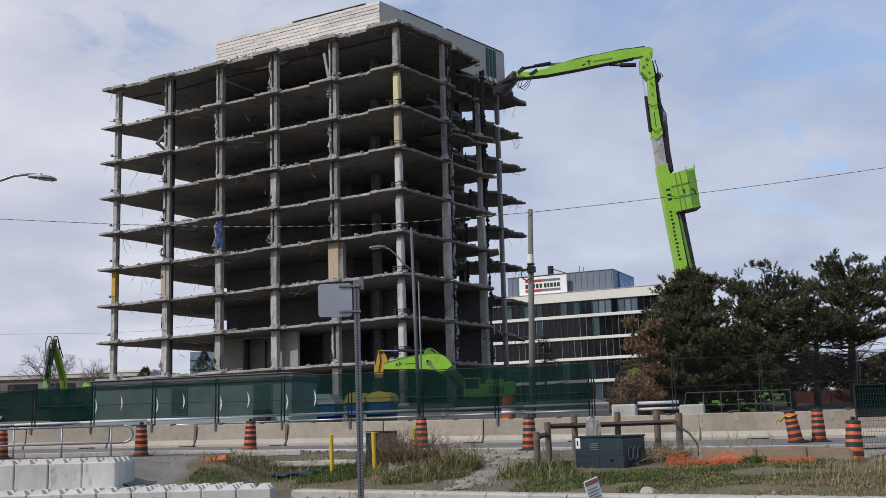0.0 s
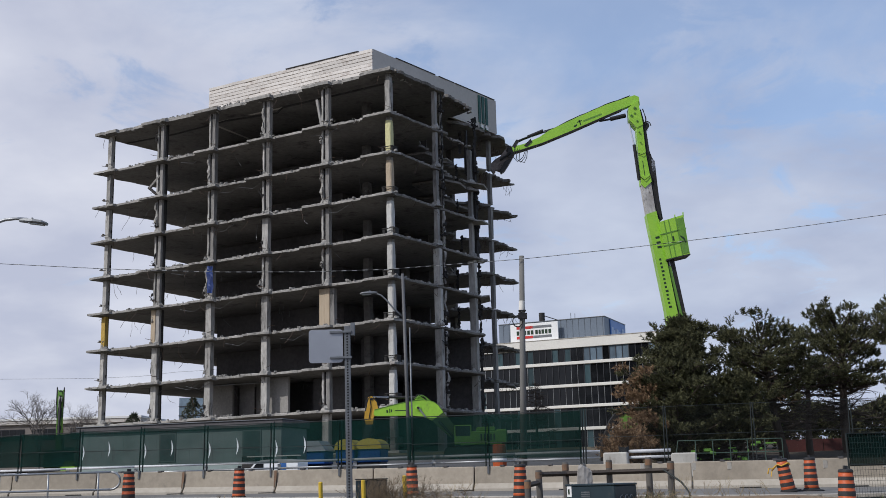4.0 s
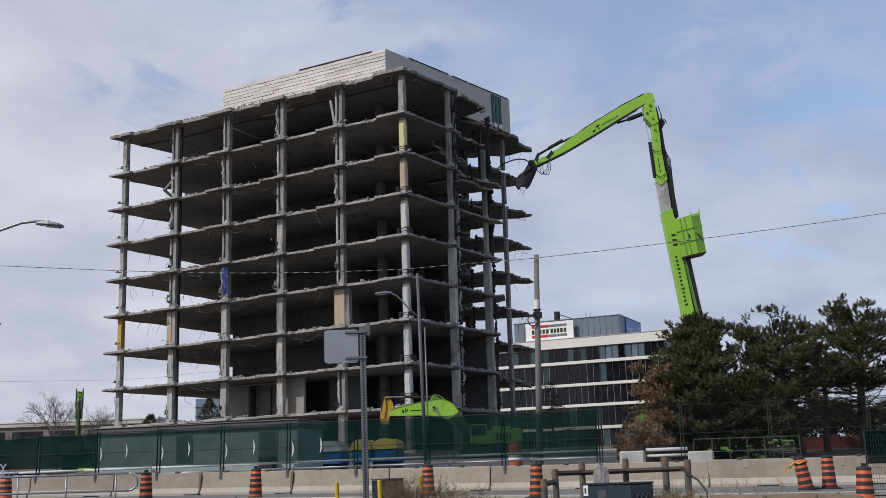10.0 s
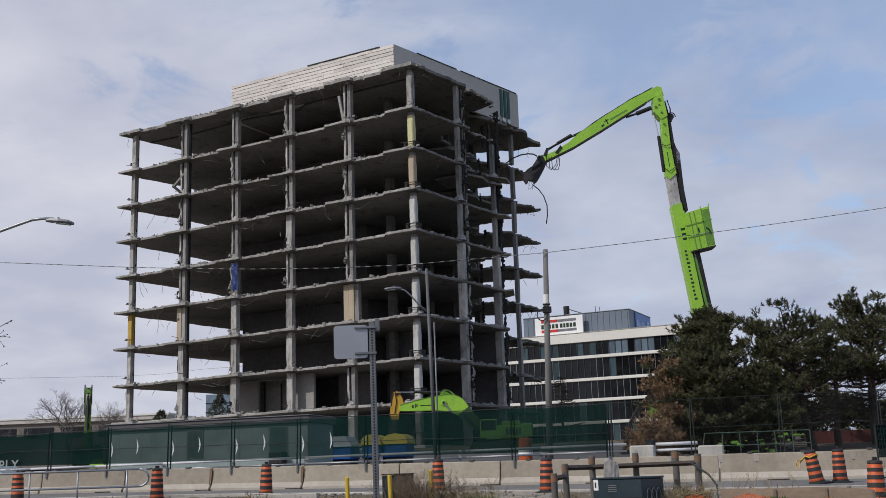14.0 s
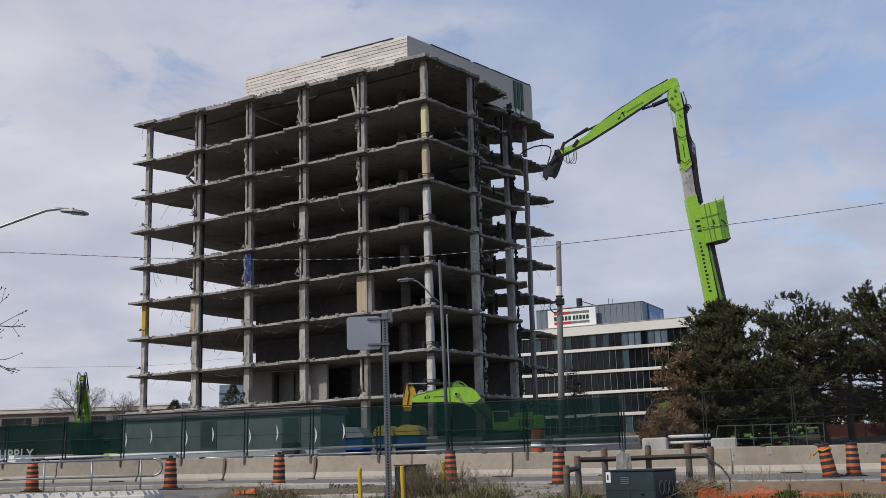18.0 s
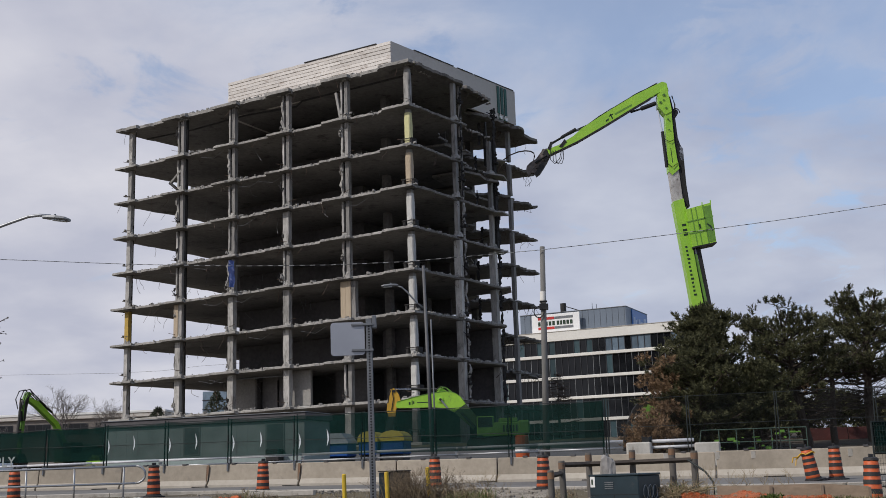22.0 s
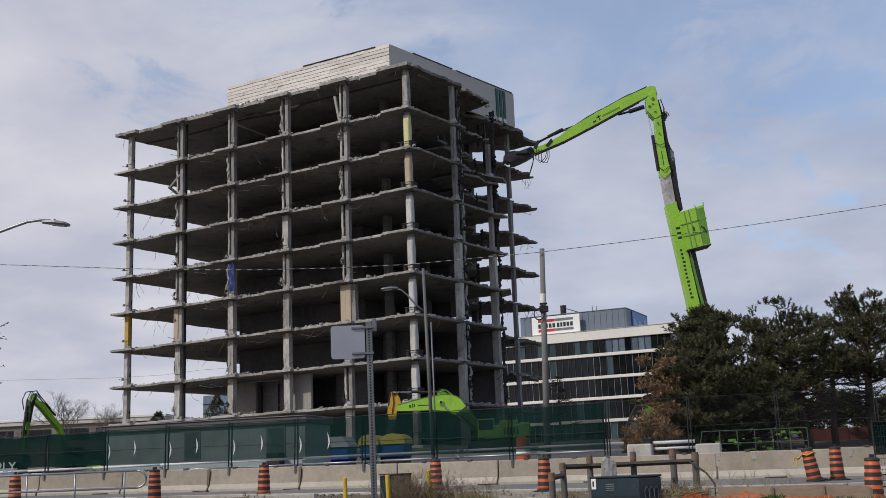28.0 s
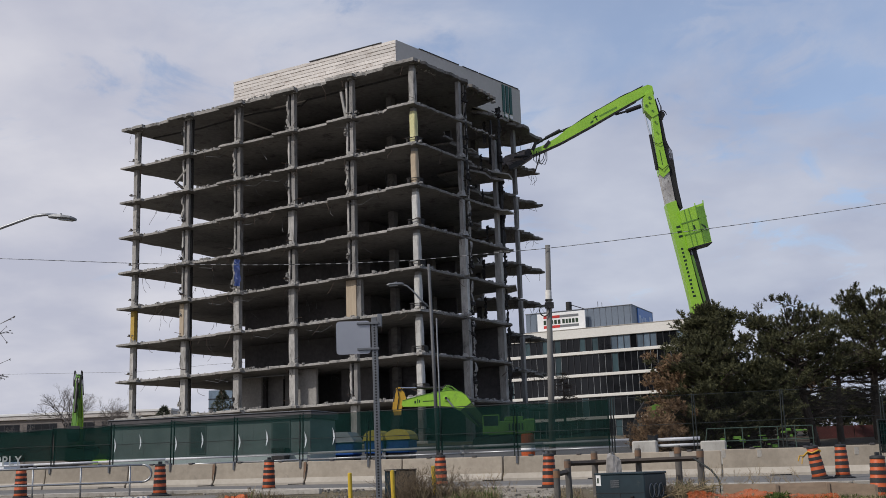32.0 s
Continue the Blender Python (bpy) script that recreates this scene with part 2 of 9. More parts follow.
GREY_PANEL = material("warm grey cladding", (0.48, 0.445, 0.405), (0.41, 0.38, 0.345), 0.65, grain=3, patch=0.2, bump=0.05, vary=0.03)
RUST = material("rusted steel", (0.13, 0.085, 0.06), (0.06, 0.045, 0.038), 0.8, 0.4, grain=12, bump=0.2)
STAIN = material("rust-stained concrete", (0.22, 0.135, 0.085), (0.16, 0.10, 0.065), 0.9, grain=9, bump=0.1)
DARK_STEEL = material("dark worn steel", (0.05, 0.047, 0.045), (0.022, 0.021, 0.021), 0.55, 0.5, grain=8, patch=1.5, bump=0.2, dirt=(0.13, 0.11, 0.09), dirt_at=0.66)
JAW_STEEL = material("worn jaw steel", (0.21, 0.175, 0.155), (0.08, 0.068, 0.062), 0.7, 0.2, grain=5, patch=1.2, bump=0.3)
BLACK = material("black rubber hose", (0.012, 0.012, 0.013), (0.02, 0.02, 0.02), 0.75, grain=9, bump=0.1)
CHROME = material("chromed rod", (0.75, 0.75, 0.76), (0.6, 0.6, 0.6), 0.18, 1.0, grain=4, bump=0.0)
LIME = material("lime machine paint", (0.34, 0.60, 0.045), (0.24, 0.48, 0.035), 0.42, grain=5, patch=0.45, bump=0.06, specular=0.5, dirt=(0.17, 0.28, 0.05), dirt_at=0.62)
LIME_DUSTY_SHADE = material("dusty lime paint, also for shaded faces", (0.15, 0.33, 0.04), (0.10, 0.21, 0.035), 0.6, grain=5, patch=0.6, bump=0.1, dirt=(0.10, 0.12, 0.05), dirt_at=0.6)
# darker lime copy for shaded and screened machine parts
LIME_DIM = material("dimmed lime paint", (0.055, 0.10, 0.03), (0.035, 0.06, 0.022), 0.7, grain=5, patch=0.6, bump=0.1)
BARE_STEEL = material("scuffed bare boom steel", (0.58, 0.56, 0.53), (0.30, 0.275, 0.255), 0.6, 0.3, grain=5, patch=1.2, bump=0.15, dirt=(0.10, 0.09, 0.08), dirt_at=0.58, stretch=(1, 1, 0.5))
YELLOW_PAINT = material("yellow machine paint", (0.62, 0.36, 0.03), (0.45, 0.25, 0.03), 0.5, grain=5, patch=0.8, bump=0.08, dirt=(0.16, 0.10, 0.05))
MARK = material("dark lettering film", (0.012, 0.035, 0.014), None, 0.5, grain=5, bump=0)
ASPHALT = material("road asphalt", (0.195, 0.187, 0.175), (0.125, 0.12, 0.113), 0.95, grain=18, patch=0.5, bump=0.2, dirt=(0.25, 0.235, 0.215), dirt_at=0.6)
LOT_ASPHALT = material("car park asphalt", (0.085, 0.083, 0.08), (0.05, 0.05, 0.05), 0.95, grain=25, patch=0.3, bump=0.2, dirt=(0.15, 0.14, 0.125), dirt_at=0.62)
GROUND = material("dusty earth and stubble", (0.165, 0.128, 0.083), (0.085, 0.076, 0.04), 0.97, grain=7, patch=0.9, bump=0.6, dirt=(0.28, 0.245, 0.195), dirt_at=0.63)
GROUND_SHEET = material("ground sheet", (0.075, 0.055, 0.038), (0.04, 0.034, 0.022), 0.97, grain=9, patch=0.8, bump=0.5)
PATH = material("trodden gravel", (0.36, 0.32, 0.26), (0.20, 0.172, 0.135), 0.96, grain=20, patch=1.3, bump=0.7, dirt=(0.13, 0.105, 0.07), dirt_at=0.57)
GRAVEL = material("pale gravel", (0.37, 0.335, 0.285), (0.21, 0.188, 0.155), 0.95, grain=12, bump=0.3, vary=0.2)
KERB = material("pale kerb concrete", (0.46, 0.425, 0.37), (0.32, 0.29, 0.25), 0.9, grain=8, patch=0.7, bump=0.25, vary=0.1, dirt=(0.17, 0.15, 0.12), dirt_at=0.55)
BLOCK = material("pale cast concrete block", (0.60, 0.57, 0.515), (0.45, 0.425, 0.38), 0.88, grain=5, patch=1.2, bump=0.25, vary=0.1, stretch=(1, 1, 0.45), dirt=(0.30, 0.275, 0.235), dirt_at=0.58)
BARRIER = material("tan concrete barrier", (0.37, 0.318, 0.25), (0.26, 0.222, 0.173), 0.9, grain=5, patch=0.6, bump=0.15, vary=0.15, dirt=(0.22, 0.19, 0.155), dirt_at=0.6)
BARRIER_PALE = material("dusty barrier foot", (0.44, 0.395, 0.33), (0.34, 0.30, 0.245), 0.9, grain=5, patch=0.5, bump=0.15, vary=0.06)
ORANGE = material("orange drum plastic", (0.52, 0.10, 0.025), (0.40, 0.075, 0.02), 0.5, grain=6, patch=2, bump=0.05, vary=0.1, dirt=(0.33, 0.08, 0.03), dirt_at=0.65)
DRUM_BLACK = material("black drum stripe", (0.022, 0.02, 0.02), (0.04, 0.037, 0.035), 0.6, grain=6, bump=0.05)
SAFETY_MESH = material("orange safety netting", (0.60, 0.15, 0.05), (0.45, 0.11, 0.04), 0.7, grain=20, bump=0.2)
YELLOW_POST = material("yellow marker post", (0.62, 0.42, 0.03), (0.5, 0.33, 0.03), 0.55, grain=6, bump=0.05)
RAIL_TIMBER = material("dark weathered rail timber", (0.075, 0.058, 0.046), (0.035, 0.029, 0.025), 0.9, grain=9, patch=2, bump=0.3, stretch=(0.3, 1, 1))
BOLLARD = material("weathered grey bollard", (0.15, 0.135, 0.12), (0.08, 0.073, 0.066), 0.85, grain=6, patch=2, bump=0.2, vary=0.15, stretch=(1, 1, 0.3))
ORANGE_BAND = material("faded orange band", (0.24, 0.125, 0.06), (0.13, 0.09, 0.065), 0.8, grain=8)
TRANSFORMER = material("dark teal cabinet paint", (0.018, 0.035, 0.045), (0.012, 0.024, 0.031), 0.45, grain=4, patch=0.8, bump=0.04, dirt=(0.05, 0.055, 0.055), dirt_at=0.66)
GREEN_BOX = material("faded green cabinet", (0.028, 0.026, 0.02), (0.085, 0.06, 0.042), 0.7, grain=4, patch=0.9, bump=0.1)
def twisted_cable():
    """Black cable whose pale messenger wire winds round it."""
    m = material("twisted cable", (0.02, 0.02, 0.021), None, 0.7, grain=5, bump=0)
    nd, lk = m.node_tree.nodes, m.node_tree.links
    tc = nd.new("ShaderNodeTexCoord")
    wv = nd.new("ShaderNodeTexWave"); wv.inputs["Scale"].default_value = 0.62; wv.inputs["Distortion"].default_value = 0.6
    lk.new(tc.outputs["Object"], wv.inputs["Vector"])
    mr = nd.new("ShaderNodeMapRange"); mr.inputs[1].default_value, mr.inputs[2].default_value = 0.45, 0.6
    lk.new(wv.outputs["Fac"], mr.inputs[0])
    c = nd.new("ShaderNodeMix"); c.data_type = "RGBA"
    c.inputs["A"].default_value, c.inputs["B"].default_value = (0.02, 0.02, 0.021, 1), (0.34, 0.34, 0.33, 1)
    lk.new(mr.outputs[0], c.inputs["Factor"]); lk.new(c.outputs["Result"], nd["Principled BSDF"].inputs["Base Color"])
    return m


CABLE = twisted_cable()
GALV = material("galvanised steel", (0.38, 0.385, 0.39), (0.28, 0.285, 0.29), 0.45, 0.7, grain=8, patch=1.0, bump=0.04)
GALV_DARK = material("dull zinc post", (0.20, 0.205, 0.215), (0.13, 0.135, 0.14), 0.5, 0.5, grain=8, patch=1.0, bump=0.05)
SIGN_BACK = material("bare aluminium sign back", (0.36, 0.37, 0.40), (0.31, 0.32, 0.35), 0.4, 0.5, grain=3, patch=2, bump=0.01)
WHITE_PIPE = material("white rail", (0.66, 0.66, 0.67), (0.48, 0.48, 0.49), 0.5, grain=5, bump=0.03)
POLE_GREY = material("weathered grey pole", (0.18, 0.172, 0.16), (0.12, 0.115, 0.105), 0.85, grain=6, patch=0.8, stretch=(1, 1, 0.2), bump=0.15)
POLE_DARK = material("grey lamp pole", (0.13, 0.13, 0.132), (0.085, 0.085, 0.087), 0.6, grain=6, bump=0.05)
LAMP_GREY = material("grey lamp housing", (0.22, 0.225, 0.235), (0.17, 0.175, 0.18), 0.5, 0.3, grain=5, bump=0.03)
FENCE_POST = material("black fence tube", (0.014, 0.02, 0.019), (0.01, 0.014, 0.013), 0.6, grain=6, bump=0.03)
SCREEN = screen_material("green windscreen weave", (0.004, 0.028, 0.023), 0.24)
SCREEN_DENSE = screen_material("dense green windscreen weave", (0.005, 0.026, 0.021), 0.16)
NET = screen_material("orange safety net weave", (0.52, 0.11, 0.035), 0.45)
CHAIN = screen_material("chain link weave", (0.02, 0.024, 0.024), 0.88)
TRAILER = material("grey-green trailer siding", (0.27, 0.32, 0.305), (0.22, 0.27, 0.255), 0.6, grain=3, patch=0.4, bump=0.05)
TRAILER_FRAME = material("dull window frame", (0.17, 0.205, 0.195), None, 0.6, grain=4, bump=0.03)
TRAILER_PANE = material("drawn dark window pane", (0.10, 0.13, 0.128), (0.07, 0.095, 0.094), 0.3, grain=4, patch=1.0, bump=0.03)
TRAILER_ROOF = material("brown-grey roof trim", (0.098, 0.09, 0.092), (0.068, 0.062, 0.064), 0.7, grain=4, bump=0.05)
DARK_GLASS = glass_dark("dark window glass", (0.010, 0.011, 0.013))
BLUE_GLASS = glass_dark("sky-lit window glass", (0.16, 0.21, 0.26), 0.12)
TEAL_GLASS = glass_dark("teal window glass", (0.05, 0.085, 0.095), 0.12)
MULLION = material("dark mullion", (0.035, 0.035, 0.04), (0.025, 0.025, 0.03), 0.5, grain=5, bump=0)
OFFICE_WHITE = material("cream precast band", (0.76, 0.73, 0.665), (0.66, 0.63, 0.575), 0.8, grain=3, patch=0.12, bump=0.05, vary=0.03)
OFFICE_BLUE = material("slate blue roof cladding", (0.145, 0.175, 0.215), (0.12, 0.145, 0.18), 0.55, grain=3, patch=0.15, bump=0.04)
SIGN_WHITE = material("white sign board", (0.80, 0.79, 0.77), (0.74, 0.73, 0.71), 0.5, grain=3, bump=0)
FADED_RED = material("faded red print", (0.42, 0.17, 0.14), None, 0.6, grain=9, bump=0)
SIGN_RED = material("red sign bar", (0.55, 0.03, 0.025), None, 0.5, grain=3, bump=0)
SIGN_BLUE = material("blue sign board", (0.035, 0.12, 0.34), (0.03, 0.10, 0.29), 0.4, grain=3, bump=0)
SIGN_PALE = material("pale blue sign mark", (0.30, 0.38, 0.52), None, 0.5, grain=3, bump=0)
SIGN_GREEN = material("dark green sign bar", (0.012, 0.085, 0.06), (0.01, 0.06, 0.045), 0.5, grain=3, bump=0)
BIN_BLUE = material("blue bin plastic", (0.015, 0.09, 0.36), (0.012, 0.07, 0.28), 0.5, grain=4, bump=0.03)
BIN_YELLOW = material("yellow lid plastic", (0.74, 0.62, 0.12), (0.60, 0.48, 0.07), 0.5, grain=4, bump=0.03)
BIN_GREY = material("pale grey lid", (0.50, 0.53, 0.55), (0.42, 0.45, 0.47), 0.5, grain=4, bump=0.03)
TARP_BLUE = material("blue tarpaulin", (0.010, 0.036, 0.17), (0.006, 0.02, 0.10), 0.5, grain=4, patch=1.5, bump=0.4)
BARK = material("pine bark", (0.085, 0.065, 0.05), (0.04, 0.032, 0.026), 0.95, grain=7, patch=1.2, stretch=(1, 1, 0.35), bump=0.5)
FRAME_GREEN = material("dull green tube", (0.08, 0.125, 0.095), (0.05, 0.08, 0.062), 0.6, grain=4, bump=0.05)
BROWN_TWIG = material("brown larch twig", (0.115, 0.088, 0.068), (0.07, 0.054, 0.044), 0.9, grain=9, bump=0.1)
TWIG = material("bare grey twig", (0.20, 0.18, 0.165), (0.13, 0.115, 0.105), 0.9, grain=9, bump=0.1)
NEEDLES = leaf_material("pine needles", (0.028, 0.030, 0.015), (0.115, 0.114, 0.054), 2.2, 0.3)
NEEDLES_DRY = leaf_material("browned pine needles", (0.12, 0.073, 0.042), (0.30, 0.195, 0.11), 2.2, 0.3)
GRASS = leaf_material("spring grass", (0.036, 0.065, 0.012), (0.115, 0.155, 0.036))
BRUSH = leaf_material("dead brown brush", (0.06, 0.042, 0.028), (0.20, 0.15, 0.095))
DRIVE = material("grey gravel drive", (0.215, 0.195, 0.168), (0.125, 0.114, 0.10), 0.95, grain=18, patch=0.5, bump=0.3, dirt=(0.27, 0.255, 0.23), dirt_at=0.63)
STRAW = leaf_material("dry grass", (0.14, 0.10, 0.055), (0.36, 0.285, 0.165))
FAR_LEAF = leaf_material("far grey-green foliage", (0.055, 0.066, 0.048), (0.13, 0.14, 0.10))
CAR_WHITE = material("white van paint", (0.78, 0.79, 0.80), (0.72, 0.73, 0.74), 0.3, grain=3, bump=0, specular=0.6)
RED_SHEET = material("dark red hoarding", (0.11, 0.03, 0.027), (0.055, 0.02, 0.018), 0.8, grain=3, patch=0.6, bump=0.1)
TIMBER = material("rough sawn board", (0.30, 0.225, 0.16), (0.19, 0.14, 0.10), 0.9, grain=9, patch=1.0, stretch=(0.2, 1, 1), bump=0.2)
BAG_GREY = material("grey plastic cover", (0.34, 0.32, 0.30), (0.22, 0.205, 0.19), 0.5, grain=3, patch=3, bump=0.4)


# ---------------------------------------------------------------- mesh helpers
class Geo:
    """Collects corners and faces of one mesh."""

    def __init__(self):
        self.v, self.f = [], []

    def add(self, verts, faces):
        k = len(self.v)
        self.v.extend([tuple(p) for p in verts])
        self.f.extend([tuple(i + k for i in q) for q in faces])
        return self

    def box(self, x0, x1, y0, y1, z0, z1, c=0.0, m=None):
        """A box, its edges chamfered by c."""
        if c <= 0:
            vs = [(x, y, z) for z in (z0, z1) for x, y in ((x0, y0), (x1, y0), (x1, y1), (x0, y1))]
            fs = [(0, 3, 2, 1), (4, 5, 6, 7), (0, 1, 5, 4), (1, 2, 6, 5), (2, 3, 7, 6), (3, 0, 4, 7)]
        else:
            vs, fs = [], []
            X, Y, Z = (x0, x1), (y0, y1), (z0, z1)
            idx = {}
            for i in (0, 1):
                for j in (0, 1):
                    for k in (0, 1):
                        sx, sy, sz = (c if i == 0 else -c), (c if j == 0 else -c), (c if k == 0 else -c)
                        for ax in range(3):
                            p = [X[i] + sx, Y[j] + sy, Z[k] + sz]
                            p[ax] = (X, Y, Z)[ax][(i, j, k)[ax]]
                            idx[i, j, k, ax] = len(vs)
                            vs.append(tuple(p))
            for ax in range(3):
                o1, o2 = [a for a in range(3) if a != ax]
                for s in (0, 1):
                    q = []
                    for a, b in ((0, 0), (1, 0), (1, 1), (0, 1)):
                        key = [0, 0, 0]
                        key[ax], key[o1], key[o2] = s, a, b
                        q.append(idx[key[0], key[1], key[2], ax])
                    fs.append(tuple(q))
                for a in (0, 1):
                    for b in (0, 1):
                        k0, k1 = [0, 0, 0], [0, 0, 0]
                        k0[o1], k0[o2], k1[o1], k1[o2] = a, b, a, b
                        k0[ax], k1[ax] = 0, 1
                        fs.append((idx[(*k0, o1)], idx[(*k1, o1)], idx[(*k1, o2)], idx[(*k0, o2)]))
            for i in (0, 1):
                for j in (0, 1):
                    for k in (0, 1):
                        fs.append((idx[i, j, k, 0], idx[i, j, k, 1], idx[i, j, k, 2]))
        if m is not None:
            vs = [tuple(m @ Vector(p)) for p in vs]
        return self.add(vs, fs)

    def tube(self, a, b, r0, r1=None, n=8, cap=True):
        a, b = Vector(a), Vector(b)
        r1 = r0 if r1 is None else r1
        d = (b - a)
        if d.length < 1e-6:
            return self
        q = d.to_track_quat("Z", "Y")
        vs = []
        for p, r in ((a, r0), (b, r1)):
            for i in range(n):
                t = 2 * math.pi * i / n
                vs.append(p + q @ Vector((r * math.cos(t), r * math.sin(t), 0)))
        fs = [(i, (i + 1) % n, n + (i + 1) % n, n + i) for i in range(n)]
        if cap:
            fs += [tuple(reversed(range(n))), tuple(range(n, 2 * n))]
        return self.add(vs, fs)

    def path(self, pts, r, n=6):
        """One bent tube along pts."""
        pts = [Vector(p) for p in pts]
        vs, fs, m = [], [], len(pts)
        for k, p in enumerate(pts):
            d = (pts[min(m - 1, k + 1)] - pts[max(0, k - 1)])
            d = d.normalized()
            a = d.cross(Vector((0, 0, 1)) if abs(d.z) < 0.97 else Vector((0, 1, 0))).normalized()
            b = d.cross(a)
            for i in range(n):
                t = 2 * math.pi * i / n
                vs.append(p + a * (r * math.cos(t)) + b * (r * math.sin(t)))
        for k in range(m - 1):
            fs += [(k * n + i, k * n + (i + 1) % n, (k + 1) * n + (i + 1) % n, (k + 1) * n + i) for i in range(n)]
        fs += [tuple(reversed(range(n))), tuple(range((m - 1) * n, m * n))]
        return self.add(vs, fs)

    def lathe(self, rings, n=20, at=(0, 0, 0)):
        """rings: (radius, height) from the bottom up."""
        vs, fs = [], []
        for r, z in rings:
            for i in range(n):
                t = 2 * math.pi * i / n
                vs.append((at[0] + r * math.cos(t), at[1] + r * math.sin(t), at[2] + z))
        for k in range(len(rings) - 1):
            for i in range(n):
                j = (i + 1) % n
                fs.append((k * n + i, k * n + j, (k + 1) * n + j, (k + 1) * n + i))
        fs += [tuple(reversed(range(n))), tuple(range((len(rings) - 1) * n, len(rings) * n))]
        return self.add(vs, fs)

    def plate(self, outline, y0, y1):
        """An outline in the x-z plane, drawn out from y0 to y1."""
        n = len(outline)
        vs = [(x, y0, z) for x, z in outline] + [(x, y1, z) for x, z in outline]
        fs = [tuple(range(n)), tuple(reversed(range(n, 2 * n)))]
        fs += [(i, n + i, n + (i + 1) % n, (i + 1) % n) for i in range(n)]
        return self.add(vs, fs)

    def prism(self, outline, z0, z1):
        """An outline in the x-y plane, drawn out from z0 to z1."""
        n = len(outline)
        vs = [(x, y, z0) for x, y in outline] + [(x, y, z1) for x, y in outline]
        fs = [tuple(reversed(range(n))), tuple(range(n, 2 * n))]
        fs += [(i, (i + 1) % n, n + (i + 1) % n, n + i) for i in range(n)]
        return self.add(vs, fs)

    def mesh(self, name, mat, smooth=False):
        me = bpy.data.meshes.new(name)
        me.from_pydata(self.v, [], self.f)
        if mat:
            me.materials.append(mat)
        bm = bmesh.new()
        bm.from_mesh(me)
        if len(bm.faces) < 30000:
            bmesh.ops.recalc_face_normals(bm, faces=bm.faces)
        bm.to_mesh(me)
        bm.free()
        if smooth:
            me.polygons.foreach_set("use_smooth", [True] * len(me.polygons))
        return me


def part(name, geo, mat, parent, label="", smooth=False, m=None, kind=""):
    ob = new(name, geo if isinstance(geo, bpy.types.Mesh) else geo.mesh(name, mat, smooth))
    ob.parent = parent
    if m is not None:
        ob.matrix_basis = m
    return tagged(ob, label, kind=kind)


def thing(name, label, category, m=None, group="", kind=""):
    ob = new(name)
    ob.empty_display_size = 0.3
    if m is not None:
        ob.matrix_basis = m
    return tagged(ob, label, category, group, kind)


def solid(name, geo, mat, label, category="", m=None, group="", kind="", smooth=False):
    """A thing that is one mesh."""
    ob = new(name, geo.mesh(name, mat, smooth))
    if m is not None:
        ob.matrix_basis = m
    return tagged(ob, label, category, group, kind)


R = random.Random(7)


def lerp(x, table):
    for (a, p), (b, q) in zip(table, table[1:]):
        if x <= b:
            return p + (q - p) * max(0.0, (x - a) / (b - a))
    return table[-1][1]


# ---------------------------------------------------------------- the lie of the land
def road_z(x, y):
    return 1.04 + 0.02 * (min(y, 56) - 30) - 0.006 * max(-25, min(25, x))


def edge_y(x):
    """The near kerb of the road."""
    return 33.2 - 0.42 * max(-9, min(9, x))


def barrier_y(x):
    return 40.0 - 0.27 * x


def kerb_y(x):
    """The kerb of the car park."""
    return lerp(x, [(-40, 27.6), (-4.5, 27.3), (2.3, 21.6), (7.2, 18.0), (15, 14.5), (60, 4)])


def step(t):
    t = max(0.0, min(1.0, t))
    return t * t * (3 - 2 * t)


def land(x, y):
    e, k = edge_y(x), kerb_y(x)
    far = barrier_y(x) + 9
    bump = 0.05 * noise.noise((x * 0.8, y * 0.8, 0)) + 0.03 * noise.noise((x * 2.3, y * 2.3, 4))
    if y >= far:
        return min(4.0 - 1.5 * step((-x - 21) / 9) * step((y - 60) / 15) * (1 - step((y - 200) / 60)), road_z(x, far) + 0.06 * (y - far)) + (0.1 * noise.noise((x * 0.15, y * 0.15, 2)) if y > far + 3 else 0)
    if y >= e - 0.15:
        return road_z(x, y) - 0.01
    if x < -4.2:
        wall = 25.65 if x < -7.1 else 25.3
        if y < wall:
            return 0.0
        high = road_z(x, e) - 0.06 + 0.4 * bump
        if x < -8.8:
            return high
        a = 0.52 + (road_z(x, e) - 0.55) * step((y - wall) / 6.0) + 0.5 * bump
        g = step((x + 8.8) / 1.9)
        a = high * (1 - g) + a * g
        f = step((x + 6.0) / 1.6)
        return a if f <= 0 else a * (1 - f) + f * (0.36 + (road_z(x, e) - 0.38) * step(0.12 + 0.88 * max(0, y - k) / (e - k)))
    if y < k + 0.05:
        return 0.0 if y < k - 0.1 else 0.1
    return 0.36 + (road_z(x, e) - 0.38) * step(0.12 + 0.88 * (y - k) / (e - k)) + bump * min(1, (y - k) * 1.5) * min(1, (e - y)) - 0.13 * math.exp(-((x - 9.2) ** 2 + (y - 25.3) ** 2) / 0.7)


def axis(*spans):
    out = []
    for a, b, s in spans:
        out += list(np.arange(a, b, s))
    return [float(v) for v in out]


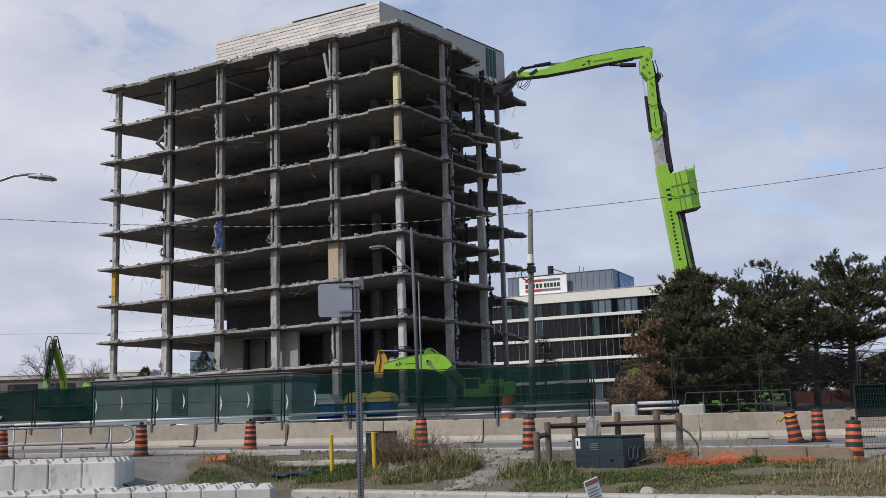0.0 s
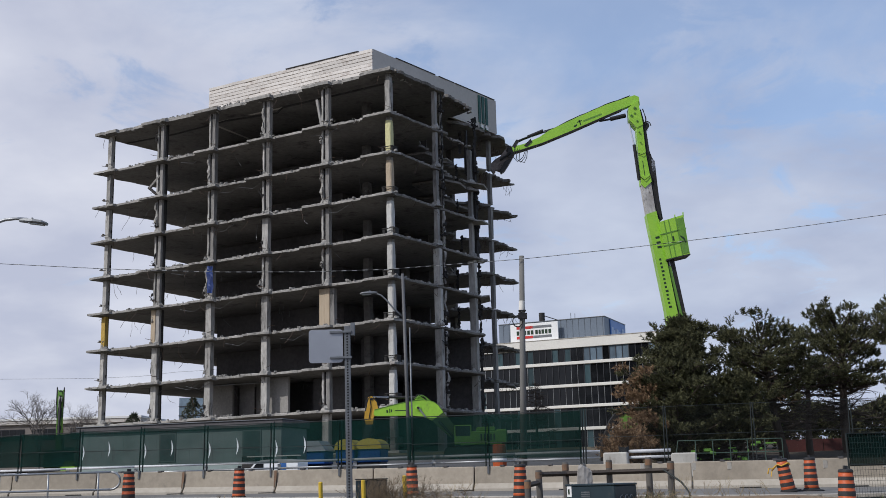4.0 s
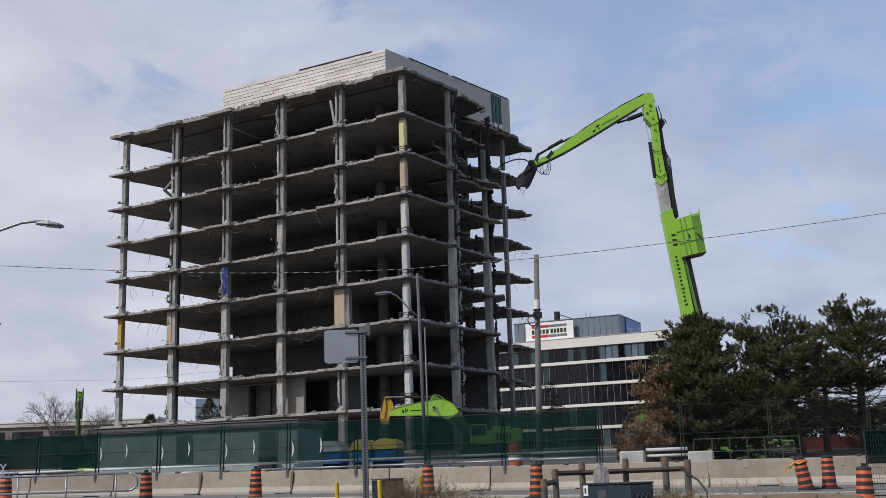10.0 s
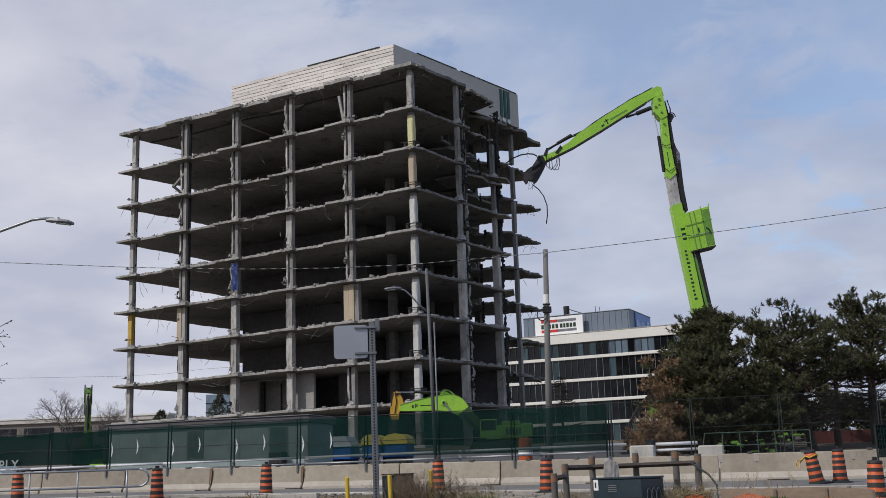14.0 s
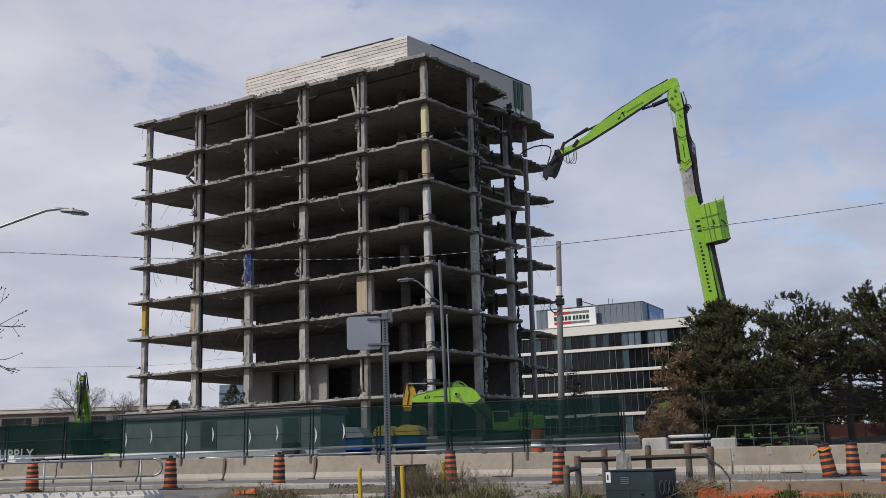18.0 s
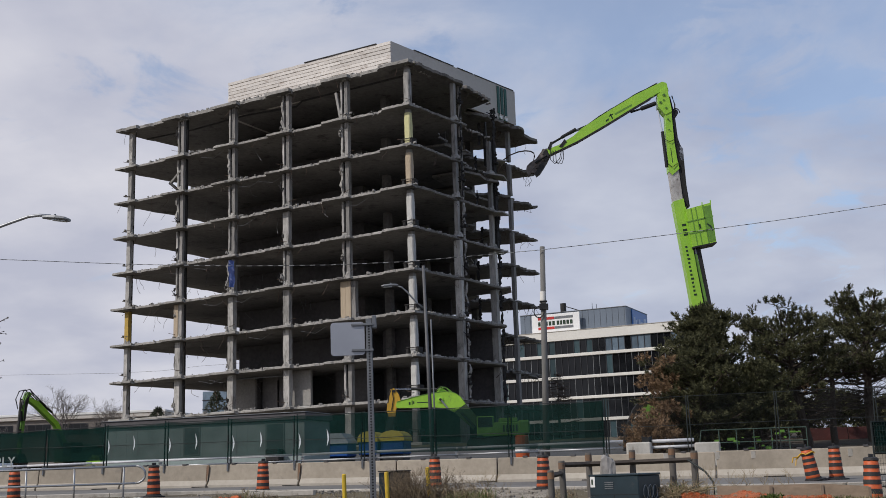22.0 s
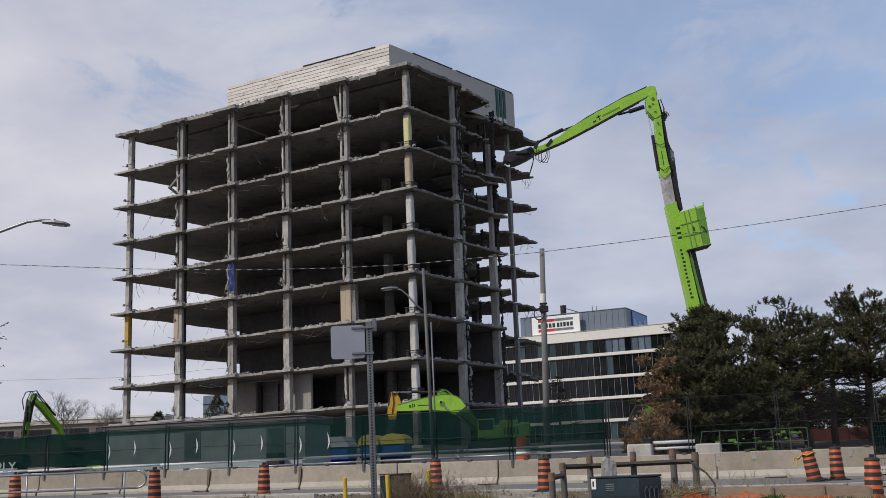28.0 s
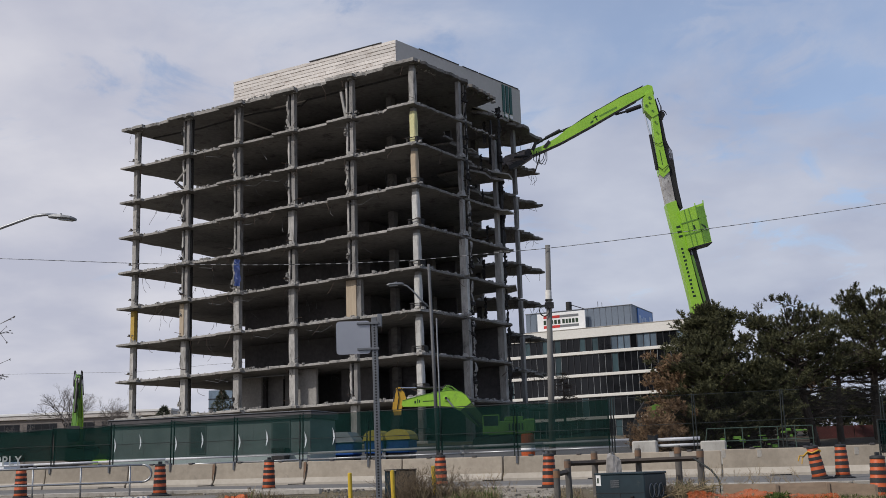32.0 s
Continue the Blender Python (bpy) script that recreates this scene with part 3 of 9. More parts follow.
def ground():
    xs = axis((-2600, -600, 500), (-600, -60, 60), (-60, -24, 4), (-24, 24, 0.4), (24, 60, 4), (60, 600, 60), (600, 2700, 500))
    ys = axis((-2600, -100, 500), (-100, 0, 20), (0, 13, 3), (13, 46, 0.35), (46, 70, 2), (70, 120, 5), (120, 400, 40), (400, 2700, 400))
    n = len(xs)
    g = Geo()
    g.v = [(x, y, land(x, y)) for y in ys for x in xs]
    g.f = [(j * n + i, j * n + i + 1, (j + 1) * n + i + 1, (j + 1) * n + i) for j in range(len(ys) - 1) for i in range(n - 1)]
    me = g.mesh("ground", GROUND, smooth=True)
    tagged(new("ground", me), "bare earth with dry grass and dust", "ground", kind="structure")


def road():
    g = Geo()
    xs = axis((-120, -30, 15), (-30, 30, 1.5), (30, 121, 15))
    for x in xs:
        for y in (edge_y(x) + 0.02, barrier_y(x), barrier_y(x) + 8.8):
            g.v.append((x, y, road_z(x, y) + 0.012))
    for i in range(len(xs) - 1):
        for j in (0, 1):
            a = i * 3 + j
            g.f.append((a, a + 3, a + 4, a + 1))
    solid("road", g, ASPHALT, "worn grey asphalt road with dusty patches", "road", kind="structure")
    # kerb along the near side, in lengths
    x = -26.0
    k = thing("kerb", "low pale concrete road kerb in lengths", "kerb", kind="structure")
    while x < 24:
        x1 = x + 2.4
        a, b = Vector((x, edge_y(x), 0)), Vector((x1 - 0.02, edge_y(x1 - 0.02), 0))
        g = Geo()
        d = (b - a).normalized()
        nrm = Vector((d.y, -d.x, 0))
        vs = []
        for p in (a, b):
            z = road_z(p.x, p.y)
            for off, h in ((0.0, -0.1), (0.0, 0.055), (0.03, 0.075), (0.19, 0.075), (0.22, 0.055), (0.22, -0.1)):
                q = p + nrm * off
                vs.append((q.x, q.y, z + h))
        g.add(vs, [(i, (i + 1) % 6, 6 + (i + 1) % 6, 6 + i) for i in range(6)] + [tuple(range(6)), tuple(reversed(range(6, 12)))])
        part("kerbstone", g, KERB, k)
        x = x1
    # painted edge line
    g = Geo()
    for i in range(len(xs) - 1):
        a, b = xs[i], xs[i + 1]
        g.add([(q, edge_y(q) + o, road_z(q, edge_y(q) + o) + 0.018) for q, o in ((a, 0.5), (b, 0.5), (b, 0.62), (a, 0.62))], [(0, 1, 2, 3)])
    solid("road_marking", g, KERB, "worn white painted edge line on the road", "road marking", kind="structure")


def drive():
    """The bare grey ramp between the stacked blocks and the grass."""
    g = Geo()
    rows, cols = 22, 12
    for r in range(rows + 1):
        y = 25.75 + 6.6 * r / rows
        x0, x1 = -9.6, -6.4 - 0.55 * step((y - 27) / 5) + 0.12 * math.sin(y * 2.3)
        for c in range(cols + 1):
            x = x0 + (x1 - x0) * c / cols
            yy = min(y, edge_y(x) - 0.1)
            g.v.append((x, yy, land(x, yy) + (0.014 if c < cols else -0.05)))
    g.f = [(r * (cols + 1) + c, r * (cols + 1) + c + 1, (r + 1) * (cols + 1) + c + 1, (r + 1) * (cols + 1) + c) for r in range(rows) for c in range(cols)]
    solid("gravel_drive", g, DRIVE, "bare grey gravel ramp beside the stacked blocks", "gravel", kind="structure", smooth=True)
    # the trodden path up to the road, and the gravel shoulder behind the boards
    for name, label, line in (("gravel_path", "pale trodden gravel path up to the road", ((24.0, -0.1, 0.55), (25.5, 0.15, 0.95), (27.0, 0.62, 1.62), (28.6, 1.0, 2.2), (30.2, 0.75, 2.4), (32.0, -0.5, 2.9))),
                              ("gravel_shoulder", "pale gravel shoulder between the boards and the road", ((24.55, 8.7, 10.4), (25.2, 7.4, 11.4), (26.0, 5.95, 12.2), (27.5, 4.8, 12.2), (29.0, 4.3, 10.0), (30.4, 3.2, 6.4)))):
        g = Geo()
        rows, cols = 26, 10
        ya, yb = line[0][0], line[-1][0]
        for r in range(rows + 1):
            y = ya + (yb - ya) * r / rows
            xa, xb = lerp(y, [(q[0], q[1]) for q in line]), lerp(y, [(q[0], q[2]) for q in line])
            xa += 0.13 * math.sin(y * 5.1)
            xb += 0.13 * math.sin(y * 4.3 + 1)
            for c in range(cols + 1):
                x = xa + (xb - xa) * c / cols
                yy = min(y, edge_y(x) - 0.24)
                g.v.append((x, yy, land(x, yy) + (0.02 if 0 < c < cols else -0.03)))
        g.f = [(r * (cols + 1) + c, r * (cols + 1) + c + 1, (r + 1) * (cols + 1) + c + 1, (r + 1) * (cols + 1) + c) for r in range(rows) for c in range(cols)]
        solid(name, g, PATH, label, "gravel", kind="stuff", smooth=True)


def car_park():
    xs = axis((-60, -4.6, 4), (-4.6, 16, 0.8), (16, 61, 5))
    g = Geo()
    for x in xs:
        g.v += [(x, -60, 0.012), (x, (kerb_y(x) - 0.12) if x > -4.3 else 24.4, 0.012)]
    g.f = [(2 * i, 2 * i + 2, 2 * i + 3, 2 * i + 1) for i in range(len(xs) - 1)]
    solid("pavement", g, LOT_ASPHALT, "dark car park asphalt", "pavement", kind="structure")
    k = thing("kerb", "pale weathered concrete kerb round the car park", "kerb", kind="structure")
    x = -3.7
    while x < 16:
        x1 = x + 1.5
        a, b = Vector((x, kerb_y(x), 0)), Vector((x1 - 0.015, kerb_y(x1 - 0.015), 0))
        d = (b - a).normalized()
        nrm = Vector((-d.y, d.x, 0))
        vs = []
        for p in (a, b):
            for off, h in ((-0.1, -0.1), (-0.1, 0.36), (-0.06, 0.40), (0.08, 0.405), (0.30, 0.41), (0.30, -0.1)):
                q = p + nrm * off
                vs.append((q.x, q.y, h + 0.01 * R.random()))
        g = Geo().add(vs, [(i, (i + 1) % 6, 6 + (i + 1) % 6, 6 + i) for i in range(6)] + [tuple(range(6)), tuple(reversed(range(6, 12)))])
        part("kerbstone", g, KERB, k)
        x = x1


def site_yard():
    """Dark ground sheets between the far rail and the tower, and under the pines."""
    for name, mat, label, xa, xb, ye in (("yard", LOT_ASPHALT, "dark ground sheet over the demolition yard", -24, 12, 86), ("pine_litter", GROUND_SHEET, "dark brown ground sheet under the pines", 11.6, 42, 92)):
        g = Geo()
        nx, ny = 26, 16
        for j in range(ny + 1):
            for i in range(nx + 1):
                x = xa + (xb - xa) * i / nx
                y0 = barrier_y(x) + 10.2
                y = y0 + (ye - y0) * j / ny
                g.v.append((x, y, land(x, y) + (0.05 if 0 < i < nx and 0 < j < ny else -0.05)))
        g.f = [(j * (nx + 1) + i, j * (nx + 1) + i + 1, (j + 1) * (nx + 1) + i + 1, (j + 1) * (nx + 1) + i) for j in range(ny) for i in range(nx)]
        solid(name, g, mat, label, "yard", kind="structure", smooth=True)


# ---------------------------------------------------------------- the stripped tower
TOWER = Matrix.Translation((-3.36, 89.57, 0)) @ pose(0, 0, 0, 0, 0, -29.2)
Z0, FLOOR = 7.63, 3.6
BAY = 6.46
LEVELS = range(-1, 9)          # the lowest is the ground slab


def edge_points(k, rnd):
    """The broken outline of one slab, seen from above: x to the near end, y to the back."""
    corners = [(-35.2, 0.0), (0.0, 0.0), (1.2, 14.3), (-0.2, 15.2), (-4.4, 16.3), (-4.7, 19.4), (-1.6, 20.8), (-1.5, 28.0), (-14, 25.4), (-35.2, 24.2)]
    if k == 8:
        corners[2:8] = [(1.1, 8.0), (0.75, 8.3), (1.0, 13.5), (-2.6, 14.3), (-1.45, 15.6), (-0.75, 19.0), (-0.1, 21.8), (-0.9, 28.0)]
    if k == 7:
        corners[2:8] = [(0.95, 8.3), (-2.4, 9.2), (-3.0, 13.0), (-4.2, 16.0), (-3.6, 18.4), (-1.9, 20.8), (-1.5, 28.0)]
    if k == 6:
        corners[2:8] = [(0.9, 8.4), (0.0, 9.0), (-0.2, 13.6), (-4.2, 16.0), (-3.9, 18.6), (-1.9, 20.8), (-1.5, 28.0)]
    corners[-1:] = [(-32.8, 24.2), (-33.6, 7.0)] if k > 5 else [(-34.0, 24.2), (-34.5, 7.0)]      # the far end runs in towards the back
    if k < 0:
        corners = [(-35.6, -0.5), (0.6, -0.5), (1.6, 28.5), (-35.6, 25)]
    pts = []
    n = len(corners)
    for i in range(n):
        a, b = Vector(corners[i]), Vector(corners[(i + 1) % n])
        d = b - a
        run = d.normalized()
        nr = Vector((d.y, -d.x)).normalized()
        if i == 0 and k >= 0:
            # the edge steps in sharply beside each column, as if a bay had been cut away
            was = None
            lip = [rnd.uniform(0.36, 0.52) for _ in range(8)]
            lo, hi = 0.03 + rnd.uniform(-0.01, 0.01), 0.47 + rnd.uniform(-0.03, 0.03)
            m = int(d.length / 0.26)
            for j in range(m):
                u = d.length * (1 - j / m)
                ph = (u / BAY) % 1.0
                back = ph > hi or ph < lo
                s = 0.05 * noise.noise((u * 1.1, k * 7.3, 0)) + rnd.uniform(-0.03, 0.01)
                if rnd.random() < 0.09:
                    s -= rnd.uniform(0.06, 0.2)
                inn = lip[min(7, int(u / BAY + 0.5))]
                if was is not None and was != back:
                    pts.append(Vector((-u, 0)) + nr * (s - (inn if was else 0)))
                pts.append(Vector((-u + (0.02 if was is not None and was != back else 0), 0)) + nr * (s - (inn if back else 0)))
                was = back
            continue
        torn = 0.1 if i >= n - 2 else 0.16 if i == 1 else 0.5
        if k < 0:
            torn = 0.02
        m = max(1, int(d.length / (0.34 if k >= 0 and i < 8 else 0.8)))
        for j in range(m):
            p = a + d * (j / m) + run * (rnd.uniform(-0.09, 0.09) if j else 0)
            s = torn * (1.3 * noise.noise((p.x * 0.7, p.y * 0.7, k * 5.1)) + rnd.uniform(-0.8, 0.3))
            pts.append(p + nr * (s if j else s * 0.3))
    return pts


def slab_mesh(k):
    rnd = random.Random(100 + k)
    pts = edge_points(k, rnd)
    th = (0.27 if k < 8 else 0.36) if k >= 0 else 0.4
    n = len(pts)
    g = Geo()
    cx, cy = -17.0, 11.0
    vs = []
    for ring, (dz, inset) in enumerate(((0.0, 0.04), (-0.04, 0.0), (-th + 0.07, 0.015), (-th, 0.30 if k >= 0 else 0.05))):
        for p in pts:
            c = Vector((cx, cy)) - p
            q = p + c.normalized() * inset * rnd.uniform(0.5, 1.6)
            sag = (0.36 + 0.004 * max(0.0, -q.x)) * (1 - step((q.y - 13.6) / 2.0) * step((q.x + 9) / 5)) if k == 8 else 0.0      # the roof rises towards the far end and has dropped at the torn one
            vs.append((q.x, q.y, dz + (rnd.uniform(-0.03, 0.025) if ring in (0, 1) and k >= 0 else 0) + sag))
    fs = []
    for r in range(3):
        for i in range(n):
            j = (i + 1) % n
            fs.append((r * n + i, r * n + j, (r + 1) * n + j, (r + 1) * n + i))
    fs.append(tuple(range(n)))
    fs.append(tuple(reversed(range(3 * n, 4 * n))))
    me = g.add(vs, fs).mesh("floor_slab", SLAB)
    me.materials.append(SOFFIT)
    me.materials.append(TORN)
    # undersides and torn sides get darker materials that hold their shade
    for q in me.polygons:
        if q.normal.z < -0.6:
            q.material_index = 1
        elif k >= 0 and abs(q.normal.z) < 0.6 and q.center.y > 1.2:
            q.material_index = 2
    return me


def rubble_chunk(g, p, s, rnd):
    """One angular lump."""
    vs = []
    for z in (-0.5, 0.5):
        for a in range(5):
            t = a * 1.2566 + rnd.uniform(-0.3, 0.3)
            r = s * rnd.uniform(0.45, 0.8)
            vs.append((p[0] + r * math.cos(t), p[1] + r * math.sin(t), p[2] + s * (z + 0.5) * rnd.uniform(0.5, 0.9)))
    g.add(vs, [(0, 1, 6, 5), (1, 2, 7, 6), (2, 3, 8, 7), (3, 4, 9, 8), (4, 0, 5, 9), (0, 4, 3, 2, 1), (5, 6, 7, 8, 9)])


def column_mesh(w, d, h, rnd, broken=0.0):
    g = Geo()
    rows = 6
    vs, fs = [], []
    for r in range(rows + 1):
        z = h * r / rows
        cut = 0.0
        if broken and r in (0, 1):
            cut = broken * rnd.uniform(0.3, 1)
        for x, y in ((-w, -d), (-w + 0.06, -d - 0.0), (w - 0.06, -d), (w, -d), (w, d), (-w, d)):
            f = 1 - cut * rnd.uniform(0.1, 0.5)
            vs.append((x * f / 2 + rnd.uniform(-0.012, 0.012), y * f / 2 + rnd.uniform(-0.012, 0.012), z))
    for r in range(rows):
        for i in range(6):
            j = (i + 1) % 6
            fs.append((r * 6 + i, r * 6 + j, (r + 1) * 6 + j, (r + 1) * 6 + i))
    fs += [tuple(reversed(range(6))), tuple(range(rows * 6, rows * 6 + 6))]
    return g.add(vs, fs)


def faceted_column(w, d, h, rnd):
    """An eight-sided column whose arrises are knocked off here and there."""
    g = Geo()
    c = 0.3
    ring = [(-1 + c, -1), (1 - c, -1), (1, -1 + c), (1, 1 - c), (1 - c, 1), (-1 + c, 1), (-1, 1 - c), (-1, -1 + c)]
    rows = 7
    for r in range(rows + 1):
        f = 0.9 if r in (0, rows) else 1.0
        g.v += [(x * w / 2 * f + rnd.uniform(-0.02, 0.02), y * d / 2 * f + rnd.uniform(-0.02, 0.02), h * r / rows) for x, y in ring]
    g.f = [(r * 8 + i, r * 8 + (i + 1) % 8, r * 8 + 8 + (i + 1) % 8, r * 8 + 8 + i) for r in range(rows) for i in range(8)]
    g.f += [tuple(reversed(range(8))), tuple(range(rows * 8, rows * 8 + 8))]
    return g


def crooked_post(w, d, h, rnd):
    """A rib of a split column, of uneven width."""
    g = Geo()
    rows = 9
    for r in range(rows + 1):
        a, b, o = w / 2 * rnd.uniform(0.6, 1.1), w / 2 * rnd.uniform(0.6, 1.1), rnd.uniform(-0.03, 0.03)
        g.v += [(o - a, -d / 2, h * r / rows), (o + b, -d / 2, h * r / rows), (o + b, d / 2, h * r / rows), (o - a, d / 2, h * r / rows)]
    g.f = [(r * 4 + i, r * 4 + (i + 1) % 4, r * 4 + 4 + (i + 1) % 4, r * 4 + 4 + i) for r in range(rows) for i in range(4)]
    g.f += [(3, 2, 1, 0), tuple(range(rows * 4, rows * 4 + 4))]
    return g


def torn_strip(w, h, rnd):
    """A ragged upright strip of casing or lath, twisted and full of bites."""
    g = Geo()
    rows = 14
    for r in range(rows + 1):
        a = -w / 2 * rnd.uniform(0.1, 1.1)
        b = w / 2 * rnd.uniform(0.1, 1.2)
        y = 0.07 * math.sin(r * 0.9) + rnd.uniform(-0.04, 0.04)
        z = h * r / rows
        g.v += [(a, y, z), (b, y + rnd.uniform(-0.08, 0.08), z + rnd.uniform(-0.08, 0.08)), (b, y + 0.06, z), (a, y + 0.06, z)]
    g.f = [(r * 4 + i, r * 4 + (i + 1) % 4, r * 4 + 4 + (i + 1) % 4, r * 4 + 4 + i) for r in range(rows) for i in range(4)]
    g.f += [(3, 2, 1, 0), tuple(range(rows * 4, rows * 4 + 4))]
    return g


def tower():
    t = thing("tower_block", "gutted concrete office tower with bare slabs and torn edges, under demolition", "building", TOWER)
    rnd = random.Random(5)
    for k in LEVELS:
        z = Z0 + k * FLOOR
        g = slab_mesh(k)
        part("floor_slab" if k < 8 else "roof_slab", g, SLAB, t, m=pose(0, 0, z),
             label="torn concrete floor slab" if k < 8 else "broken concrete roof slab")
    # front columns, then the near end, then the inner grid
    H = FLOOR - 0.3
    wide = [column_mesh(0.64, 0.5, H, rnd, b).mesh("column", COLUMN) for b in (0, 0, 0.3, 0.4)]
    slim = [column_mesh(0.40, 0.40, H, rnd, b).mesh("column", COLUMN) for b in (0, 0.3, 0.5)]
    core = [column_mesh(0.36, 0.44, H, rnd, b).mesh("column", COLUMN_GREY) for b in (0, 0.25, 0.4)]
    rib = [crooked_post(0.22, 0.2, H, random.Random(40 + v)).mesh("column_rib", COLUMN) for v in range(4)]
    strip = [torn_strip(0.26, H, random.Random(50 + v)).mesh("torn_strip", DULL_BLACK) for v in range(4)]
    pale_strip = [torn_strip(0.34, H * 0.9, random.Random(70 + v)).mesh("torn_strip", SLAB) for v in range(4)]
    recess = Geo().box(-0.2, 0.2, -0.1, 0.1, 0, H).mesh("column_recess", DULL_BLACK)
    steel = [Geo().box(-0.13, 0.13, -0.12, 0.12, 0, H, 0.02).mesh("steel_post", DULL_BLACK)]
    ledge = Geo().box(-0.75, 0.2, -0.22, 0.1, 0, 0.06, 0.01).box(-0.62, -0.5, -0.2, 0.0, 0.06, 0.2).mesh("ledge_plank", BOLLARD)
    clamp = Geo().box(-0.60, -0.36, -0.42, 0.34, 0, 0.5, 0.03).box(0.36, 0.60, -0.42, 0.34, 0, 0.5, 0.03).box(-0.64, 0.64, -0.47, -0.42, 0.40, 0.46).box(-0.64, 0.64, 0.34, 0.39, 0.40, 0.46).mesh("column_clamp", DULL_BLACK)
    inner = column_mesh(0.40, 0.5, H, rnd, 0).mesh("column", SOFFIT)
    corner = {}
    for mat in (YELLOW_COLUMN, TAN_COLUMN, CORNER_COLUMN, COLUMN, SOFFIT):
        corner[mat.name] = faceted_column(0.58, 0.54, H - 0.32, random.Random(90)).mesh("column", mat)
    neck = Geo().box(-0.23, 0.23, -0.22, 0.22, 0, 0.42, 0.04).mesh("column_neck", CONCRETE)
    tan = Geo().box(-0.27, 0.27, -0.3, 0.3, 0, H, 0.02).mesh("plywood_panel", TAN_COLUMN)
    ochre = column_mesh(0.50, 0.40, H, rnd, 0).mesh("column", OCHRE_COLUMN)
    shift = (-0.13, -0.3, -0.43, -0.43, -0.5, -0.85)
    for k in range(-1, 8):
        z = Z0 + k * FLOOR
        tall = (lambda x: Matrix.Diagonal((1, 1, 1.11 + 0.0012 * max(0, -x), 1))) if k == 7 else (lambda x: Matrix.Identity(4))
        for n in range(6):
            x = -(0.62 + n * BAY) + shift[n]
            y = 0.95
            at = pose(x, y, z, 0, 0, rnd.uniform(-1, 1)) @ tall(x)
            if n == 0:
                # the lowest corner column takes the darkened soffit tone
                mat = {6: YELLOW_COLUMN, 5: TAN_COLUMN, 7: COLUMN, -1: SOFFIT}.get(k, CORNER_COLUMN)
                part("column", corner[mat.name], None, t, {6: "yellow painted column", 5: "tan faceted column", -1: "ground-storey column in the darkened soffit tone"}.get(k, "pale faceted corner column"), m=at)
                part("column_neck", neck, None, t, m=pose(x, y, z + (H - 0.4) * (1.11 if k == 7 else 1)) @ tall(x))
                if k < 7:
                    part("column_clamp", clamp, None, t, "dark steel clamp round the column's foot", m=pose(x, y, z + (0.12 if k > 0 else 0.6), rnd.uniform(-3, 3), rnd.uniform(-4, 4), rnd.uniform(-8, 8)))
            elif n == 5:
                part("column", ochre if k == 2 else slim[0], None, t, "ochre painted column" if k == 2 else "", m=at @ Matrix.Diagonal((1 if k == 2 else 1.15, 1, 1, 1)))
                part("steel_post", steel[0], None, t, "dark steel post", m=pose(x + 0.16, y + 0.2, z) @ tall(x) @ Matrix.Diagonal((0.5, 1, 1, 1)))
                if k > 0:
                    part("ledge_plank", ledge, None, t, "plank end sticking out of the column", m=pose(x, y, z + rnd.uniform(0.5, 0.85), 0, rnd.uniform(-8, 8), rnd.uniform(-15, 15)))
            elif (n, k) in ((1, 2), (4, 2)):
                for dx in (-0.32, 0.22) if n == 1 else (-0.22,):
                    part("plywood_panel", tan, None, t, "column boxed in tan plywood", m=pose(x + dx, y - 0.02 * dx, z))
                part("column", core[0], None, t, m=pose(x + (0.72 if n == 1 else 0.26), y, z) @ Matrix.Diagonal((1.2, 1, 1, 1)))
            elif k < (3 if n > 1 else 0) or (n == 2 and k < 5 and k != 3):
                part("column", wide[(n + k) % 4], None, t, m=at)
                part("torn_strip", strip[(n * 3 + k) % 4], None, t, "dark torn steel strip", m=pose(x - 0.42, y - 0.1, z))
            else:
                # a split column: a grey core, a crooked pale rib, a black strip painting the shade between
                part("column", core[(n * 3 + k) % 3], None, t, m=pose(x + 0.24, y, z) @ tall(x))
                part("column_recess", recess, None, t, "black strip standing for the split column's gap", m=pose(x - 0.1, y + 0.14, z) @ tall(x))
                part("column_rib", rib[(n + k * 3) % 4], None, t, "crooked pale column rib", m=pose(x - 0.32, y - 0.05, z, 0, rnd.uniform(-1.2, 1.2), 0) @ tall(x))
                if (n + k) % 3 == 0:
                    part("torn_strip", pale_strip[k % 4], None, t, "pale torn rib casing", m=pose(x - 0.36, y - 0.2, z + 0.1))
            if n == 4:
                part("steel_post", steel[0], None, t, "dark steel post", m=pose(x + 0.50, y + 0.2, z, 0, rnd.uniform(-0.6, 0.6), 0) @ tall(x) @ Matrix.Diagonal((0.6, 1, 1, 1)))
        # torn casing hangs beside the columns of the near end
        if k >= 0:
            part("torn_strip", (pale_strip if k < 5 else strip)[k % 4], None, t, "torn casing hanging from the slab", m=pose(0.85, 7.5, z + 0.2, 0, rnd.uniform(-2, 2), 80))
            part("torn_strip", strip[(k + 1) % 4], None, t, "dark torn casing hanging from the slab", m=pose(0.75, 14.3, z, 0, rnd.uniform(-2, 2), 70) @ Matrix.Diagonal((1.8, 1, 1, 1)))
            part("torn_strip", strip[(k + 2) % 4], None, t, "dark torn casing hanging from the slab", m=pose(-2.6, 17.0 + rnd.uniform(-1, 1), z + 0.9, 0, rnd.uniform(-4, 4), 30) @ Matrix.Diagonal((1.3, 1, 0.7, 1)))
